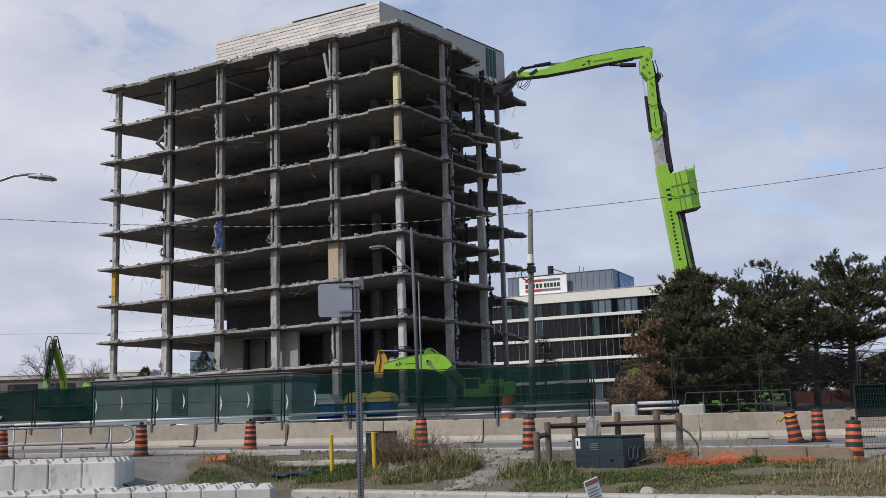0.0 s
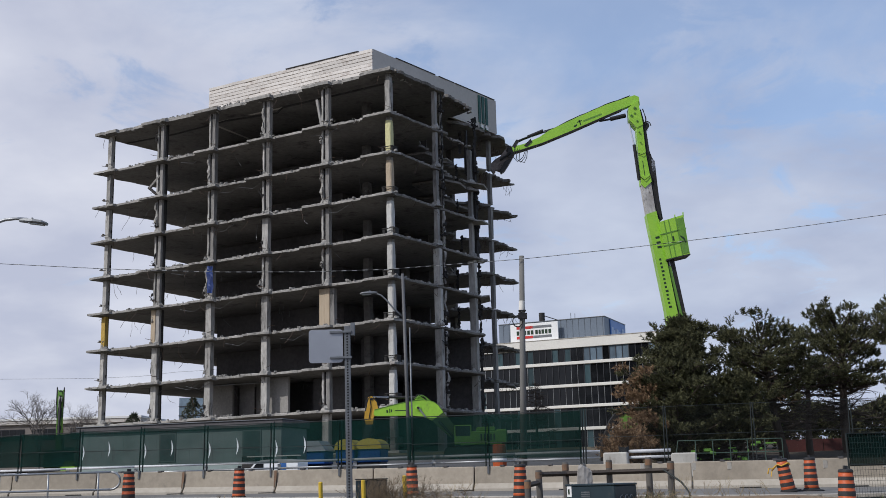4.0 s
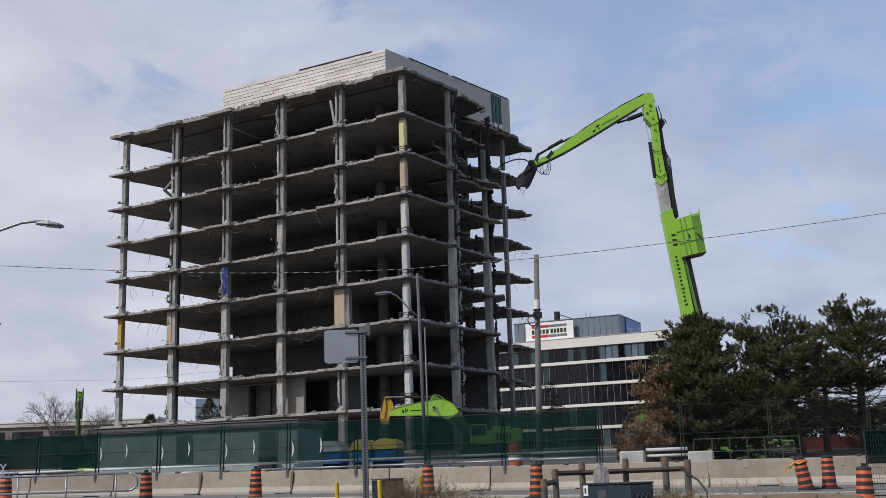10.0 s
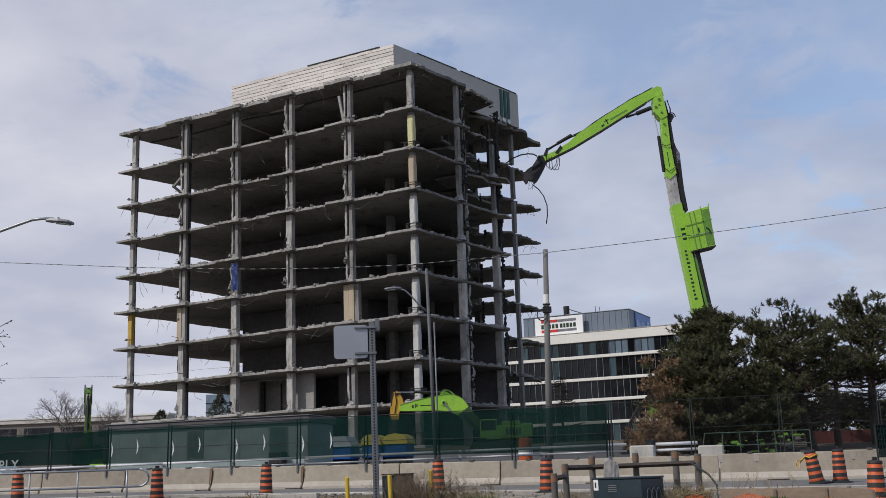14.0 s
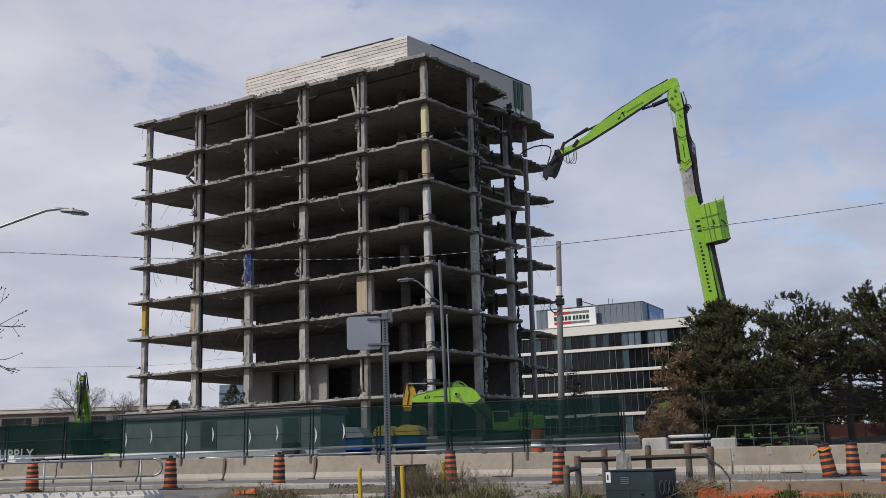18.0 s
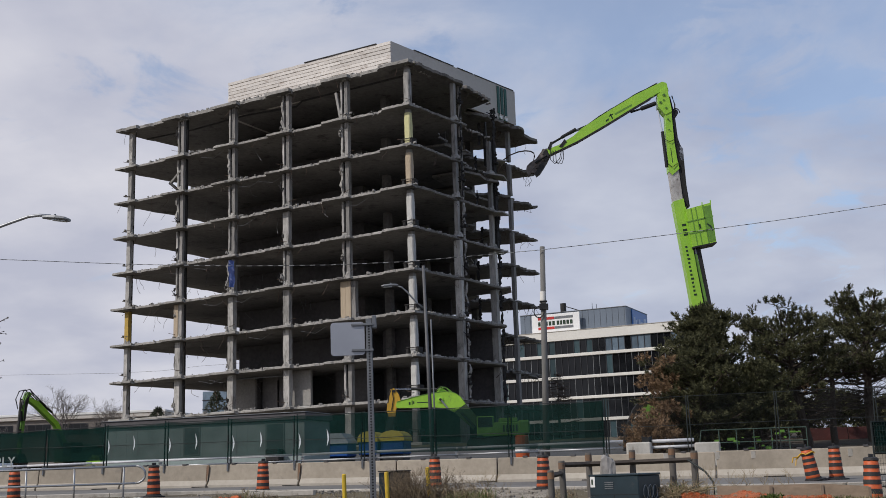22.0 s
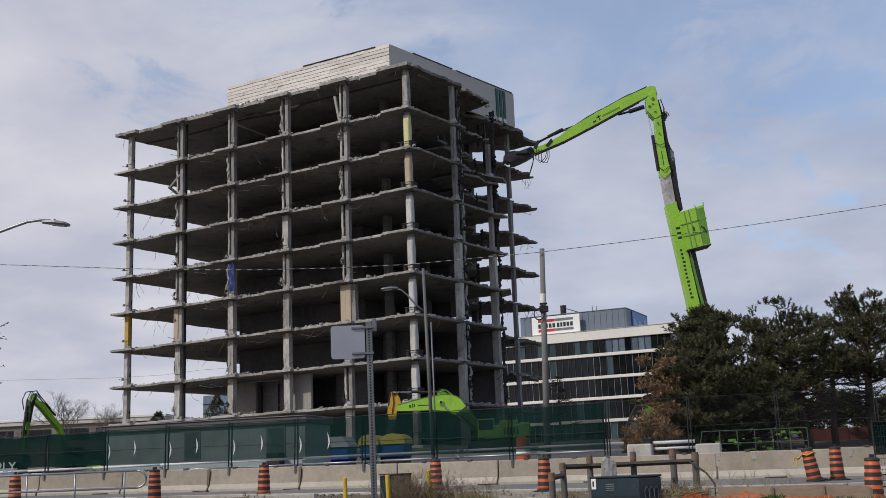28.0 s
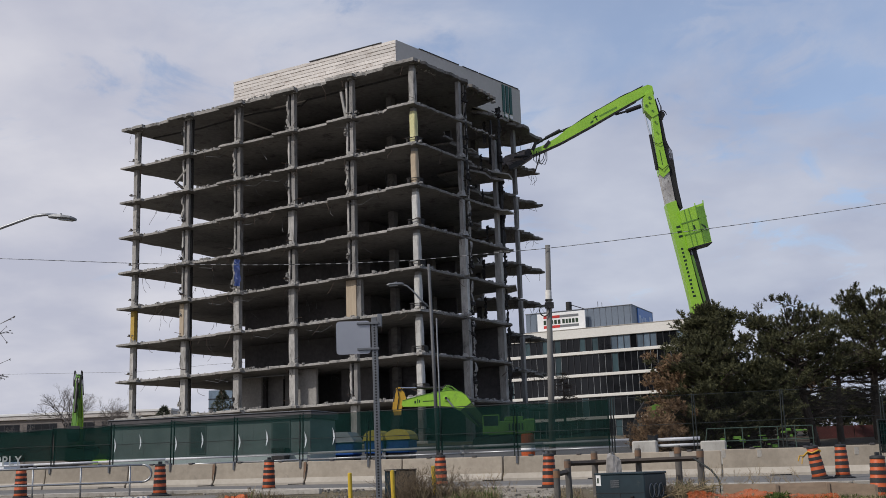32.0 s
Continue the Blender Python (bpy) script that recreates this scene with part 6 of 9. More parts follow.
def signs():
    p = thing("sign_post", "bare aluminium back of a road sign on a perforated steel post", "road sign", pose(-0.785, 10.0, 0, 0, -0.4, 2))
    # square tube with punched holes shown as dark dots
    g = Geo().box(-0.027, 0.027, -0.027, 0.027, -0.1, 3.05, 0.004)
    part("post", g, GALV_DARK, p)
    g = Geo()
    z = 0.2
    while z < 3.0:
        g.tube((0, -0.0285, z), (0, -0.0272, z), 0.009, n=8)
        z += 0.0255
    part("perforation", g, BLACK, p, "row of punched holes", kind="stuff")
    out = []
    w, h, r = 0.155, 0.152, 0.03
    for cx, cz, a0 in ((w - r, h - r, 0), (-w + r, h - r, 90), (-w + r, -h + r, 180), (w - r, -h + r, 270)):
        for i in range(5):
            t = radians(a0 + 22.5 * i)
            out.append((cx + r * math.cos(t), cz + r * math.sin(t)))
    part("sign_plate", Geo().plate(out, -0.002, 0.002), SIGN_BACK, p, "bare grey sign back", m=pose(-0.195, -0.02, 2.87))
    for z in (2.75, 2.985):
        part("bracket", Geo().box(-0.16, 0.04, -0.04, -0.024, z, z + 0.022, 0.003), GALV_DARK, p)
    part("clamp", Geo().box(0.028, 0.07, -0.03, 0.03, 2.96, 3.08, 0.006), GALV_DARK, p)
    # small red and white notice in the verge
    n = thing("notice_board", "small white notice with a red heading stuck in the verge", "sign", pose(2.56, 20.0, 0, 0, 0, 30))
    z = land(2.68, 20.0) + 0.14
    tilt = pose(0, 0, z + 0.4) @ pose(0, 0, 0, 0, -16, 0) @ pose(0, 0, -z - 0.4)
    part("board", Geo().box(-0.16, 0.16, -0.01, 0.01, z + 0.18, z + 0.62, 0.004), SIGN_WHITE, n, m=tilt)
    part("heading", Geo().box(-0.15, 0.15, -0.014, -0.0105, z + 0.52, z + 0.6), FADED_RED, n, m=tilt)
    g = Geo()
    for i in range(4):
        g.box(-0.13, 0.13 - 0.03 * (i % 2), -0.013, -0.0105, z + 0.27 + 0.055 * i, z + 0.295 + 0.055 * i)
    part("text_bar", g, GALV, n, m=tilt)
    part("stake", Geo().box(-0.015, 0.015, 0.011, 0.03, z - 0.34, z + 0.56), TIMBER, n)


def lamp_head(name, parent, m, mat):
    g = Geo()
    prof = [(-0.36, 0.05, 0.035), (-0.25, 0.09, 0.06), (0.0, 0.15, 0.07), (0.25, 0.16, 0.055), (0.36, 0.10, 0.03)]
    vs = []
    for x, w, h in prof:
        for y, z in ((-w, 0), (-w * 0.8, h), (w * 0.8, h), (w, 0), (w * 0.7, -0.035), (-w * 0.7, -0.035)):
            vs.append((x, y, z))
    g.add(vs, [(k * 6 + i, k * 6 + (i + 1) % 6, (k + 1) * 6 + (i + 1) % 6, (k + 1) * 6 + i) for k in range(4) for i in range(6)] + [tuple(range(6)), tuple(reversed(range(24, 30)))])
    head = part(name, g, mat, parent, "flat grey lamp head", m=m)
    part("lamp_lens", Geo().box(-0.1, 0.28, -0.09, 0.09, -0.055, -0.036, 0.005), BIN_GREY, head)
    part("photocell", Geo().lathe([(0.03, 0.06), (0.03, 0.11), (0.02, 0.12)], 10, (-0.05, 0, 0)), mat, head)


def poles():
    # lamp reaching in from beyond the edge of the view
    a = thing("street_lamp", "grey street lamp on a long curved arm", "street lamp")
    part("pole", Geo().tube((-15.6, 28, 0.9), (-15.6, 28, 8.0), 0.1, 0.075, 12), GALV, a, smooth=True)
    pts = [(-15.6, 28, 7.1), (-14.2, 28, 7.62), (-12.6, 28, 8.13), (-11.6, 28, 8.47), (-11.2, 28, 8.6), (-10.9, 28, 8.63), (-10.6, 28, 8.6)]
    part("arm", Geo().path(pts, 0.042, 8), GALV, a, smooth=True)
    lamp_head("lamp_head", a, pose(-10.45, 28, 8.52, 0, 8, 0), LAMP_GREY)
    # dark lamp pole in front of the tower
    b = thing("street_lamp", "dark street lamp pole with a slim arm and pale conduit", "street lamp")
    y, z0 = 46.3, 1.3
    part("pole", Geo().tube((-1.17, y, z0), (-1.34, y, 10.35), 0.085, 0.06, 12), POLE_DARK, b, smooth=True)
    part("conduit", Geo().tube((-1.03, y - 0.12, z0), (-1.08, y - 0.12, 8.0), 0.032, n=8), GALV_DARK, b, smooth=True)
    part("arm", Geo().path([(-1.27, y, 8.4), (-1.75, y, 8.85), (-2.05, y, 9.22), (-2.3, y, 9.45), (-2.55, y, 9.53)], 0.035, 8), GALV_DARK, b, smooth=True)
    lamp_head("lamp_head", b, pose(-2.8, y, 9.53, 0, 3, 180), LAMP_GREY)
    # hydro pole
    c = thing("utility_pole", "tall weathered grey utility pole with a coil of cable", "utility pole")
    part("pole", Geo().tube((3.95, 52, 1.2), (4.27, 52, 12.15), 0.17, 0.12, 14), POLE_GREY, c, smooth=True)
    part("band", Geo().tube((4.17, 52, 9.4), (4.19, 52, 9.95), 0.145, n=14), OFFICE_WHITE, c, "pale painted band")
    pts = [(4.16 - 0.22 + 0.24 * math.cos(i * 0.524), 51.82, 9.0 - 0.05 + 0.27 * math.sin(i * 0.524)) for i in range(13)]
    part("cable_coil", Geo().path(pts, 0.03, 6), BLACK, c)
    part("clamp", Geo().box(3.98, 4.4, 51.8, 51.95, 9.05, 9.35, 0.02).box(4.0, 4.36, 51.8, 51.95, 9.42, 9.5, 0.02), DARK_STEEL, c)
    # cables
    def cable(name, pts, r, label):
        g = Geo()
        g.path(pts, r, 5)
        solid(name, g, CABLE, label, "cable")
    pts = []
    for i in range(31):
        x = -34 + (4.1 + 34) * i / 30
        pts.append((x, 51.8, lerp(x, [(-34, 13.2), (-21.31, 12.38), (-15.5, 11.95), (-10.4, 11.68), (-6, 11.58), (-2.25, 11.61), (4.1, 11.95)])))
    for i in range(1, 21):
        x = 4.1 + 30 * i / 20
        pts.append((x, 51.8, 11.95 + 0.076 * (x - 4.1) + 0.0013 * (x - 4.1) ** 2))
    cable("overhead_cable", pts, 0.016, "thin dark overhead cable strung from the utility pole")
    for x in (-84, -8):
        far = thing("utility_pole", "far grey utility pole behind the site", "utility pole", pose(x, 130, 2.0))
        part("pole", Geo().tube((0, 0, 0), (0, 0, 14.2), 0.2, 0.14, 8), POLE_GREY, far)
        part("crossarm", Geo().box(-0.9, 0.9, -0.08, 0.08, 13.3, 13.45), POLE_GREY, far)
    cable("overhead_cable", [(-84, 130, 15.6), (-70, 130, 14.95), (-52.9, 130, 14.6), (-40.8, 130, 14.4), (-35, 130, 14.5), (-30.75, 130, 14.9), (-20, 130, 15.3), (-8, 130, 15.6)], 0.015, "thin far overhead cable")


def right_corner():
    """The nearer fence panel, board edging and netting."""
    f = thing("fence_panel", "green-framed wire mesh fence panel at the roadside", "fence", pose(9.93, 27.0, 0, 0, 0, 8))
    z0, z1 = land(9.9, 27) - 0.05, 2.5
    for x in (0.0, 2.4):
        part("panel_post", Geo().tube((x, 0, z0), (x, 0, z1), 0.024, n=8), FENCE_POST, f)
    for z in (z0 + 0.12, 1.75, z1):
        part("panel_rail", Geo().tube((0, 0, z), (2.4, 0, z), 0.018, n=6), FENCE_POST, f)
    g = Geo()
    for i in range(1, 34):
        g.tube((i * 0.07, 0, z0 + 0.1), (i * 0.07, 0, z1), 0.0035, n=4, cap=False)
    for i in range(1, 14):
        g.tube((0, 0, z0 + i * 0.13), (2.4, 0, z0 + i * 0.13), 0.0035, n=4, cap=False)
    part("wire_mesh", g, FENCE_POST, f, kind="stuff")
    part("panel_cloth", Geo().box(0.05, 2.36, 0.03, 0.036, 1.72, z1), SCREEN, f, "green cloth strip")
    g = Geo()
    pts = [(8.85, 24.6), (7.95, 25.0), (6.95, 25.45), (5.87, 25.95)]
    b = thing("timber_edging", "rough timber boards on edge along the verge", "edging")
    for (xa, ya), (xb, yb) in zip(pts, pts[1:]):
        za, zb = land(xa, ya), land(xb, yb)
        part("board", Geo().add([(xa, ya, za - 0.05), (xb, yb, zb - 0.05), (xb, yb, zb + 0.30), (xa, ya, za + 0.30), (xa, ya + 0.04, za - 0.05), (xb, yb + 0.04, zb - 0.05), (xb, yb + 0.04, zb + 0.30), (xa, ya + 0.04, za + 0.30)],
                              [(0, 1, 2, 3), (7, 6, 5, 4), (3, 2, 6, 7), (0, 3, 7, 4), (1, 5, 6, 2), (4, 5, 1, 0)]), TIMBER, b)
        part("stake", Geo().box(xa - 0.03, xa + 0.03, ya - 0.06, ya - 0.005, za - 0.1, za + 0.28), TIMBER, b)
    # orange netting, flung down along the boards
    g = Geo()
    cols, rows = 60, 8
    rnd = random.Random(6)
    for r in range(rows):
        for c in range(cols):
            f = c / cols
            x = 4.98 + 3.1 * f
            y = 25.42 - 1.1 * f + 0.06 * r
            hump = 0.10 * math.exp(-((c - 5) / 5.0) ** 2) + 0.08 * math.exp(-((c - 27) / 6.0) ** 2) + 0.13 - 0.06 * f
            z = land(x, y) + hump * math.sin(math.pi * 0.62 * (r + 0.2) / rows) * (0.8 + 0.4 * rnd.random()) + 0.015
            g.v.append((x + rnd.uniform(-0.03, 0.03), y + rnd.uniform(-0.03, 0.03), z))
    for r in range(rows - 1):
        for c in range(cols - 1):
            if rnd.random() < 0.93:
                a = r * cols + c
                g.f.append((a, a + 1, a + cols + 1, a + cols))
    solid("safety_netting", g, NET, "crumpled strip of orange safety netting on the grass", "netting")
    g = Geo()
    rnd = random.Random(9)
    for i in range(9):
        rubble_chunk(g, (rnd.uniform(-0.25, 0.25), rnd.uniform(-0.1, 0.1), 0), rnd.uniform(0.10, 0.18), rnd)
    solid("orange_bag", g, SAFETY_MESH, "small heap of orange netting at the road edge", "netting", pose(-6.2, 29.9, land(-6.2, 29.9)))
    g = Geo()
    rubble_chunk(g, (0, 0, 0), 0.3, random.Random(21))
    g2 = Geo()
    rubble_chunk(g2, (0, 0, 0), 0.5, random.Random(25))
    solid("flat_rock", g2, GRAVEL, "grey-tan rock half sunk in the long grass", "rock", pose(-1.3, 27.5, land(-1.3, 27.5) - 0.12))
    solid("white_rock", g, BLOCK, "pale rock lying in the verge grass", "rock", pose(3.72, 21.0, land(3.72, 21.0) - 0.03) @ Matrix.Diagonal((1.1, 1, 0.62, 1)))
    for x, y, ln, w, a, mt, label in ((-6.0, 31.3, 1.9, 0.22, -8, KERB, "long pale broken kerb length lying by the road"), (-5.0, 30.7, 2.6, 0.16, -16, KERB, "long pale broken kerb length lying by the road"),
                                      (-3.6, 31.2, 1.3, 0.2, -28, TIMBER, "weathered board lying by the road")):
        z = max(land(x, y), land(x + ln * math.cos(radians(a)), y + ln * math.sin(radians(a))))
        solid("loose_board", Geo().box(0, ln, 0, w, -0.06, 0.09, 0.015), mt, label, "debris", pose(x, y, z + 0.02, 0, 0, a))
    g = Geo()
    rn = random.Random(61)
    for j in range(5):
        for i in range(9):
            x, y = -4.6 + 0.16 * i, 28.9 + 0.14 * j
            g.v.append((x + rn.uniform(-0.04, 0.04), y + rn.uniform(-0.04, 0.04), land(x, y) + 0.05 + rn.uniform(0, 0.10)))
    g.f = [(j * 9 + i, j * 9 + i + 1, j * 9 + i + 10, j * 9 + i + 9) for j in range(4) for i in range(8)]
    solid("plastic_sheet", g, TRANSFORMER, "crumpled dark grey sheet lying in the grass", "debris")
    h = Geo()
    rnd = random.Random(17)
    for i in range(70):
        x = rnd.uniform(-6.6, -3.2)
        y = edge_y(x) - rnd.uniform(0.4, 1.3)
        rubble_chunk(h, (x, y, land(x, y) - 0.02), rnd.uniform(0.03, 0.12), rnd)
    solid("broken_kerb", h, DRIVE, "broken grey kerb pieces beside the road", "rubble", kind="stuff")


# ---------------------------------------------------------------- site behind the fence
def trailer():
    z = 1.45
    ang = math.degrees(math.atan2(-3.0, 10.35))
    t = thing("site_trailer", "grey-green site office trailer with a dark roof fascia", "site trailer", pose(-17.64, 55.0, z, 0, 0, ang))
    L, W, H = 10.77, 3.0, 3.15
    part("trailer_body", Geo().box(0, L, 0, W, 0.45, H - 0.32, 0.02), TRAILER, t)
    part("roof_fascia", Geo().box(-0.12, L + 0.12, -0.14, W + 0.12, H - 0.32, H, 0.02), TRAILER_ROOF, t, "dark brown-grey roof fascia")
    part("roof", Geo().box(-0.16, L + 0.16, -0.2, W + 0.16, H + 0.002, H + 0.045, 0.015), GALV_DARK, t, "thin metal roof edge")
    part("skirt", Geo().box(0.1, L - 0.1, 0.12, W - 0.1, -0.2, 0.45), DARK_CONCRETE, t)
    for x, wd in ((4.42, 0.86), (8.8, 0.95)):
        w = part("window", Geo().box(x - 0.05, x + wd, -0.03, 0.0, 1.35, 2.75, 0.01), TRAILER_FRAME, t)
        part("pane", Geo().box(x + 0.03, x + wd - 0.08, -0.036, -0.031, 1.42, 2.67), TRAILER_PANE, w)
    g = Geo()
    for i in range(1, 18):
        g.box(i * 0.6, i * 0.6 + 0.015, -0.004, 0.0, 0.5, 2.8)
    part("siding_rib", g, TRAILER, t, kind="stuff")
    part("ac_box", Geo().box(9.0, 9.7, -0.55, -0.02, 0.95, 1.5, 0.03), DARK_STEEL, t, "dark air-conditioning box")


def dumpsters():
    for x, y, lid, mat, w in ((-6.42, 58.0, BIN_GREY, "pale grey", 1.6), (-4.64, 58.1, BIN_YELLOW, "yellow", 1.0), (-3.39, 58.0, BIN_YELLOW, "yellow", 1.28)):
        z = land(x, y)
        d = thing("waste_bin", f"blue waste bin with a {mat} domed lid", "waste bin", pose(x, y, z, 0, 0, -14), "waste bins")
        part("bin_body", Geo().box(-w / 2, w / 2, -0.7, 0.7, 0.66, 1.35, 0.05), BIN_BLUE, d)
        part("skid", Geo().box(-w / 2 + 0.05, w / 2 - 0.05, -0.6, 0.6, -0.05, 0.657, 0.02), DARK_STEEL, d, "dark steel stand")
        n = 8
        if lid is BIN_GREY:
            out = [(-w / 2 - 0.06, 1.362), (-w / 2 + 0.0, 1.46), (-w / 2 + 0.32, 1.86), (w / 2 - 0.32, 1.86), (w / 2 - 0.0, 1.46), (w / 2 + 0.06, 1.362)]
        else:
            out = [((-math.cos(i * math.pi / n)) * (w / 2 + 0.05), 1.366 + 0.50 * math.sin(i * math.pi / n) ** 0.8) for i in range(n + 1)]
        part("lid", Geo().plate(out, -0.75, 0.75), lid, d, f"{mat} lid")
        part("lid_rim", Geo().box(-w / 2 - 0.07, w / 2 + 0.07, -0.78, 0.78, 1.32, 1.36, 0.01), lid, d)
    z = land(3.3, 60)
    o = thing("orange_barrel", "orange site barrel behind the green screen", "barrel", pose(3.3, 60, z))
    part("barrel", Geo().lathe([(0.35, 0), (0.38, 0.5), (0.35, 1.35), (0.3, 1.4)], 16), ORANGE, o, smooth=False)
    part("band", Geo().lathe([(0.395, 0.5), (0.385, 0.8)], 16), SIGN_WHITE, o)
    z = land(-16.5, 60)
    tank = thing("water_tank", "long pale grey tank lying behind the green screen", "tank", pose(-18.5, 60.5, z))
    part("tank_shell", Geo().tube((0, 0, 0.95), (4.0, 0, 0.95), 0.62, n=18), BIN_GREY, tank, smooth=False)
    part("cradle", Geo().box(0.4, 0.7, -0.5, 0.5, -0.05, 0.5).box(3.2, 3.5, -0.5, 0.5, -0.05, 0.5), DARK_STEEL, tank)


def tracks(t, w=2.6, L=4.6, h=0.95):
    for s in (-1, 1):
        n = 14
        out = [(-L / 2 + h / 2 + h / 2 * math.cos(a), h / 2 + h / 2 * math.sin(a)) for a in [math.pi / 2 + math.pi * i / 6 for i in range(7)]]
        out += [(L / 2 - h / 2 + h / 2 * math.cos(a), h / 2 + h / 2 * math.sin(a)) for a in [-math.pi / 2 + math.pi * i / 6 for i in range(7)]]
        y = s * w / 2
        tr = part("track", Geo().plate(out, y - 0.3, y + 0.3), DARK_STEEL, t, "dark steel crawler track")
        g = Geo()
        for i in range(int(L / 0.22)):
            x = -L / 2 + 0.3 + i * 0.22
            if x < L / 2 - 0.3:
                g.box(x, x + 0.12, y - 0.31, y + 0.31, h, h + 0.03)
        part("grouser", g, DARK_STEEL, tr, kind="stuff")
        g = Geo()
        for i in range(4):
            g.tube((-L / 2 + 0.9 + i * (L - 1.8) / 3, y - 0.33, 0.42), (-L / 2 + 0.9 + i * (L - 1.8) / 3, y + 0.33, 0.42), 0.22, n=12)
        part("roller", g, DARK_STEEL, tr)
    part("undercarriage", Geo().box(-1.0, 1.0, -w / 2 + 0.3, w / 2 - 0.3, 0.45, 0.98, 0.05).lathe([(0.8, 0.98), (0.8, 1.12)], 18), DARK_STEEL, t)


def house(t, mat, m=None, big=1.0):
    h = part("house", Geo().box(-1.0 * big, 2.9 * big, -1.35, 1.35, 1.13, 2.35 * big, 0.06), mat, t, m=m)
    part("counterweight", Geo().box(2.3 * big, 3.4 * big, -1.38, 1.38, 1.2, 2.5 * big, 0.15), mat, h)
    part("engine_cover", Geo().box(0.6 * big, 2.3 * big, -1.0, 1.3, 2.35 * big, 2.75 * big, 0.06), mat, h)
    cab = part("cab", Geo().box(-1.5 * big, 0.1, -1.36, -0.35, 1.2, 2.95 * big, 0.08), mat, h)
    part("cab_window", Geo().box(-1.4 * big, -0.05, -1.37, -1.362, 1.95, 2.85 * big), DARK_GLASS, cab)
    part("cab_windscreen", Geo().box(-1.51 * big, -1.502 * big, -1.25, -0.45, 1.7, 2.85 * big), DARK_GLASS, cab)
    g = Geo()
    for i in range(5):
        g.box(0.9 + 0.3 * i, 1.05 + 0.3 * i, -1.362, -1.352, 1.5, 2.1)
    part("grille", g, DARK_STEEL, h)
    return h


def cylinder(name, parent, a, b, r, split=0.6, y=0.0):
    a, b = Vector((a[0], y, a[1])), Vector((b[0], y, b[1]))
    c = a + (b - a) * split
    p = part(name, Geo().tube(a, c, r, n=10), DARK_STEEL, parent, "black hydraulic cylinder")
    part("rod", Geo().tube(c, b, r * 0.55, n=8), CHROME, p, "bright rod")
    return p


def resting_excavator():
    """Boom raised to the far side, seen over the fence."""
    z = land(2.4, 75)
    t = thing("excavator", "lime excavator with a yellow dipper arm, parked before the tower", "excavator", pose(2.2, 75, z))
    tracks(t, 2.0, 3.6, 0.75)
    house(t, LIME_DUSTY_SHADE, Matrix.Diagonal((0.72, 0.72, 0.74, 1)))
    o = [(-1.78, 3.1), (-2.12, 3.58), (-2.42, 3.80), (-2.76, 3.92), (-3.2, 3.97), (-3.65, 3.93), (-4.4, 3.82), (-5.3, 3.64), (-6.0, 3.47), (-6.42, 3.36), (-6.5, 3.1), (-6.4, 2.95), (-5.2, 2.93), (-4.06, 2.93), (-3.2, 2.85), (-2.55, 2.55)]
    # lower boom in the darker lime, which stands for its shade
    part("boom_foot", Geo().plate([(-0.85, 1.9), (-1.25, 2.45), (-1.77, 3.09), (-2.54, 2.54), (-1.9, 1.9), (-1.3, 1.4)], -0.28, 0.28), LIME_DIM, t, "lower boom dimmed for shade")
    b = part("boom", Geo().plate(o, -0.3, 0.3), LIME, t, "lime boom")
    edge = [(x, -0.31, z + 0.0) for x, z in o[0:10]]
    part("boom_flange", Geo().path(edge, 0.022, 5), LIME_DUSTY_SHADE, b)
    part("boom_mark", Geo().box(-5.62, -5.5, -0.306, -0.3005, 3.14, 3.32).box(-5.42, -5.36, -0.306, -0.3005, 3.14, 3.42).box(-5.32, -5.24, -0.306, -0.3005, 3.18, 3.36).box(-5.05, -4.3, -0.306, -0.3005, 3.24, 3.30), MARK, b, "dark lettering bars")
    part("pin_boss", Geo().lathe([(0.2, 0), (0.2, 0.06), (0.1, 0.08)], 14), LIME, b, m=pose(-3.47, -0.3, 3.42, 90, 0, 0))
    part("boss_cap", Geo().lathe([(0.09, 0.08), (0.09, 0.12)], 10), DARK_STEEL, b, m=pose(-3.47, -0.3, 3.42, 90, 0, 0))
    part("lift_rod", Geo().tube((-3.4, -0.4, 3.35), (-2.95, -0.4, 2.75), 0.06, n=8), GALV, b, "bright cylinder rod")
    part("boom_bracket", Geo().plate([(-3.75, 3.92), (-3.5, 4.2), (-3.3, 4.2), (-2.9, 3.92)], -0.08, 0.08), LIME, b)
    for k in range(3):
        g = Geo().path([(-3.8 + 0.1 * k, -0.2, 4.05), (-3.5 + 0.1 * k, -0.2, 4.33 - 0.05 * k), (-3.2 + 0.1 * k, -0.2, 4.3 - 0.06 * k), (-2.85 + 0.08 * k, -0.2, 3.92)], 0.028, 6)
        part("hose", g, LIME_DUSTY_SHADE if k else BLACK, b)
    s = part("dipper_arm", Geo().plate([(-6.42, 4.18), (-6.62, 4.3), (-6.86, 4.22), (-6.98, 3.85), (-7.08, 3.3), (-7.12, 2.8), (-7.02, 2.4), (-6.55, 2.4), (-6.5, 2.85), (-6.34, 3.15), (-6.05, 3.35), (-6.22, 3.75)], -0.22, 0.22), YELLOW_PAINT, t, "yellow dipper arm")
    part("arm_hose", Geo().path([(-6.5, -0.26, 4.2), (-6.25, -0.28, 3.9), (-6.12, -0.26, 3.4), (-6.3, -0.26, 2.9)], 0.035, 5), BLACK, s)
    part("arm_hose", Geo().path([(-6.75, -0.25, 4.25), (-6.66, -0.27, 3.6), (-6.8, -0.25, 2.8)], 0.03, 5), BLACK, s)
    part("arm_pin", Geo().lathe([(0.1, 0), (0.1, 0.05)], 10), DARK_STEEL, s, m=pose(-6.6, -0.22, 4.1, 90, 0, 0))
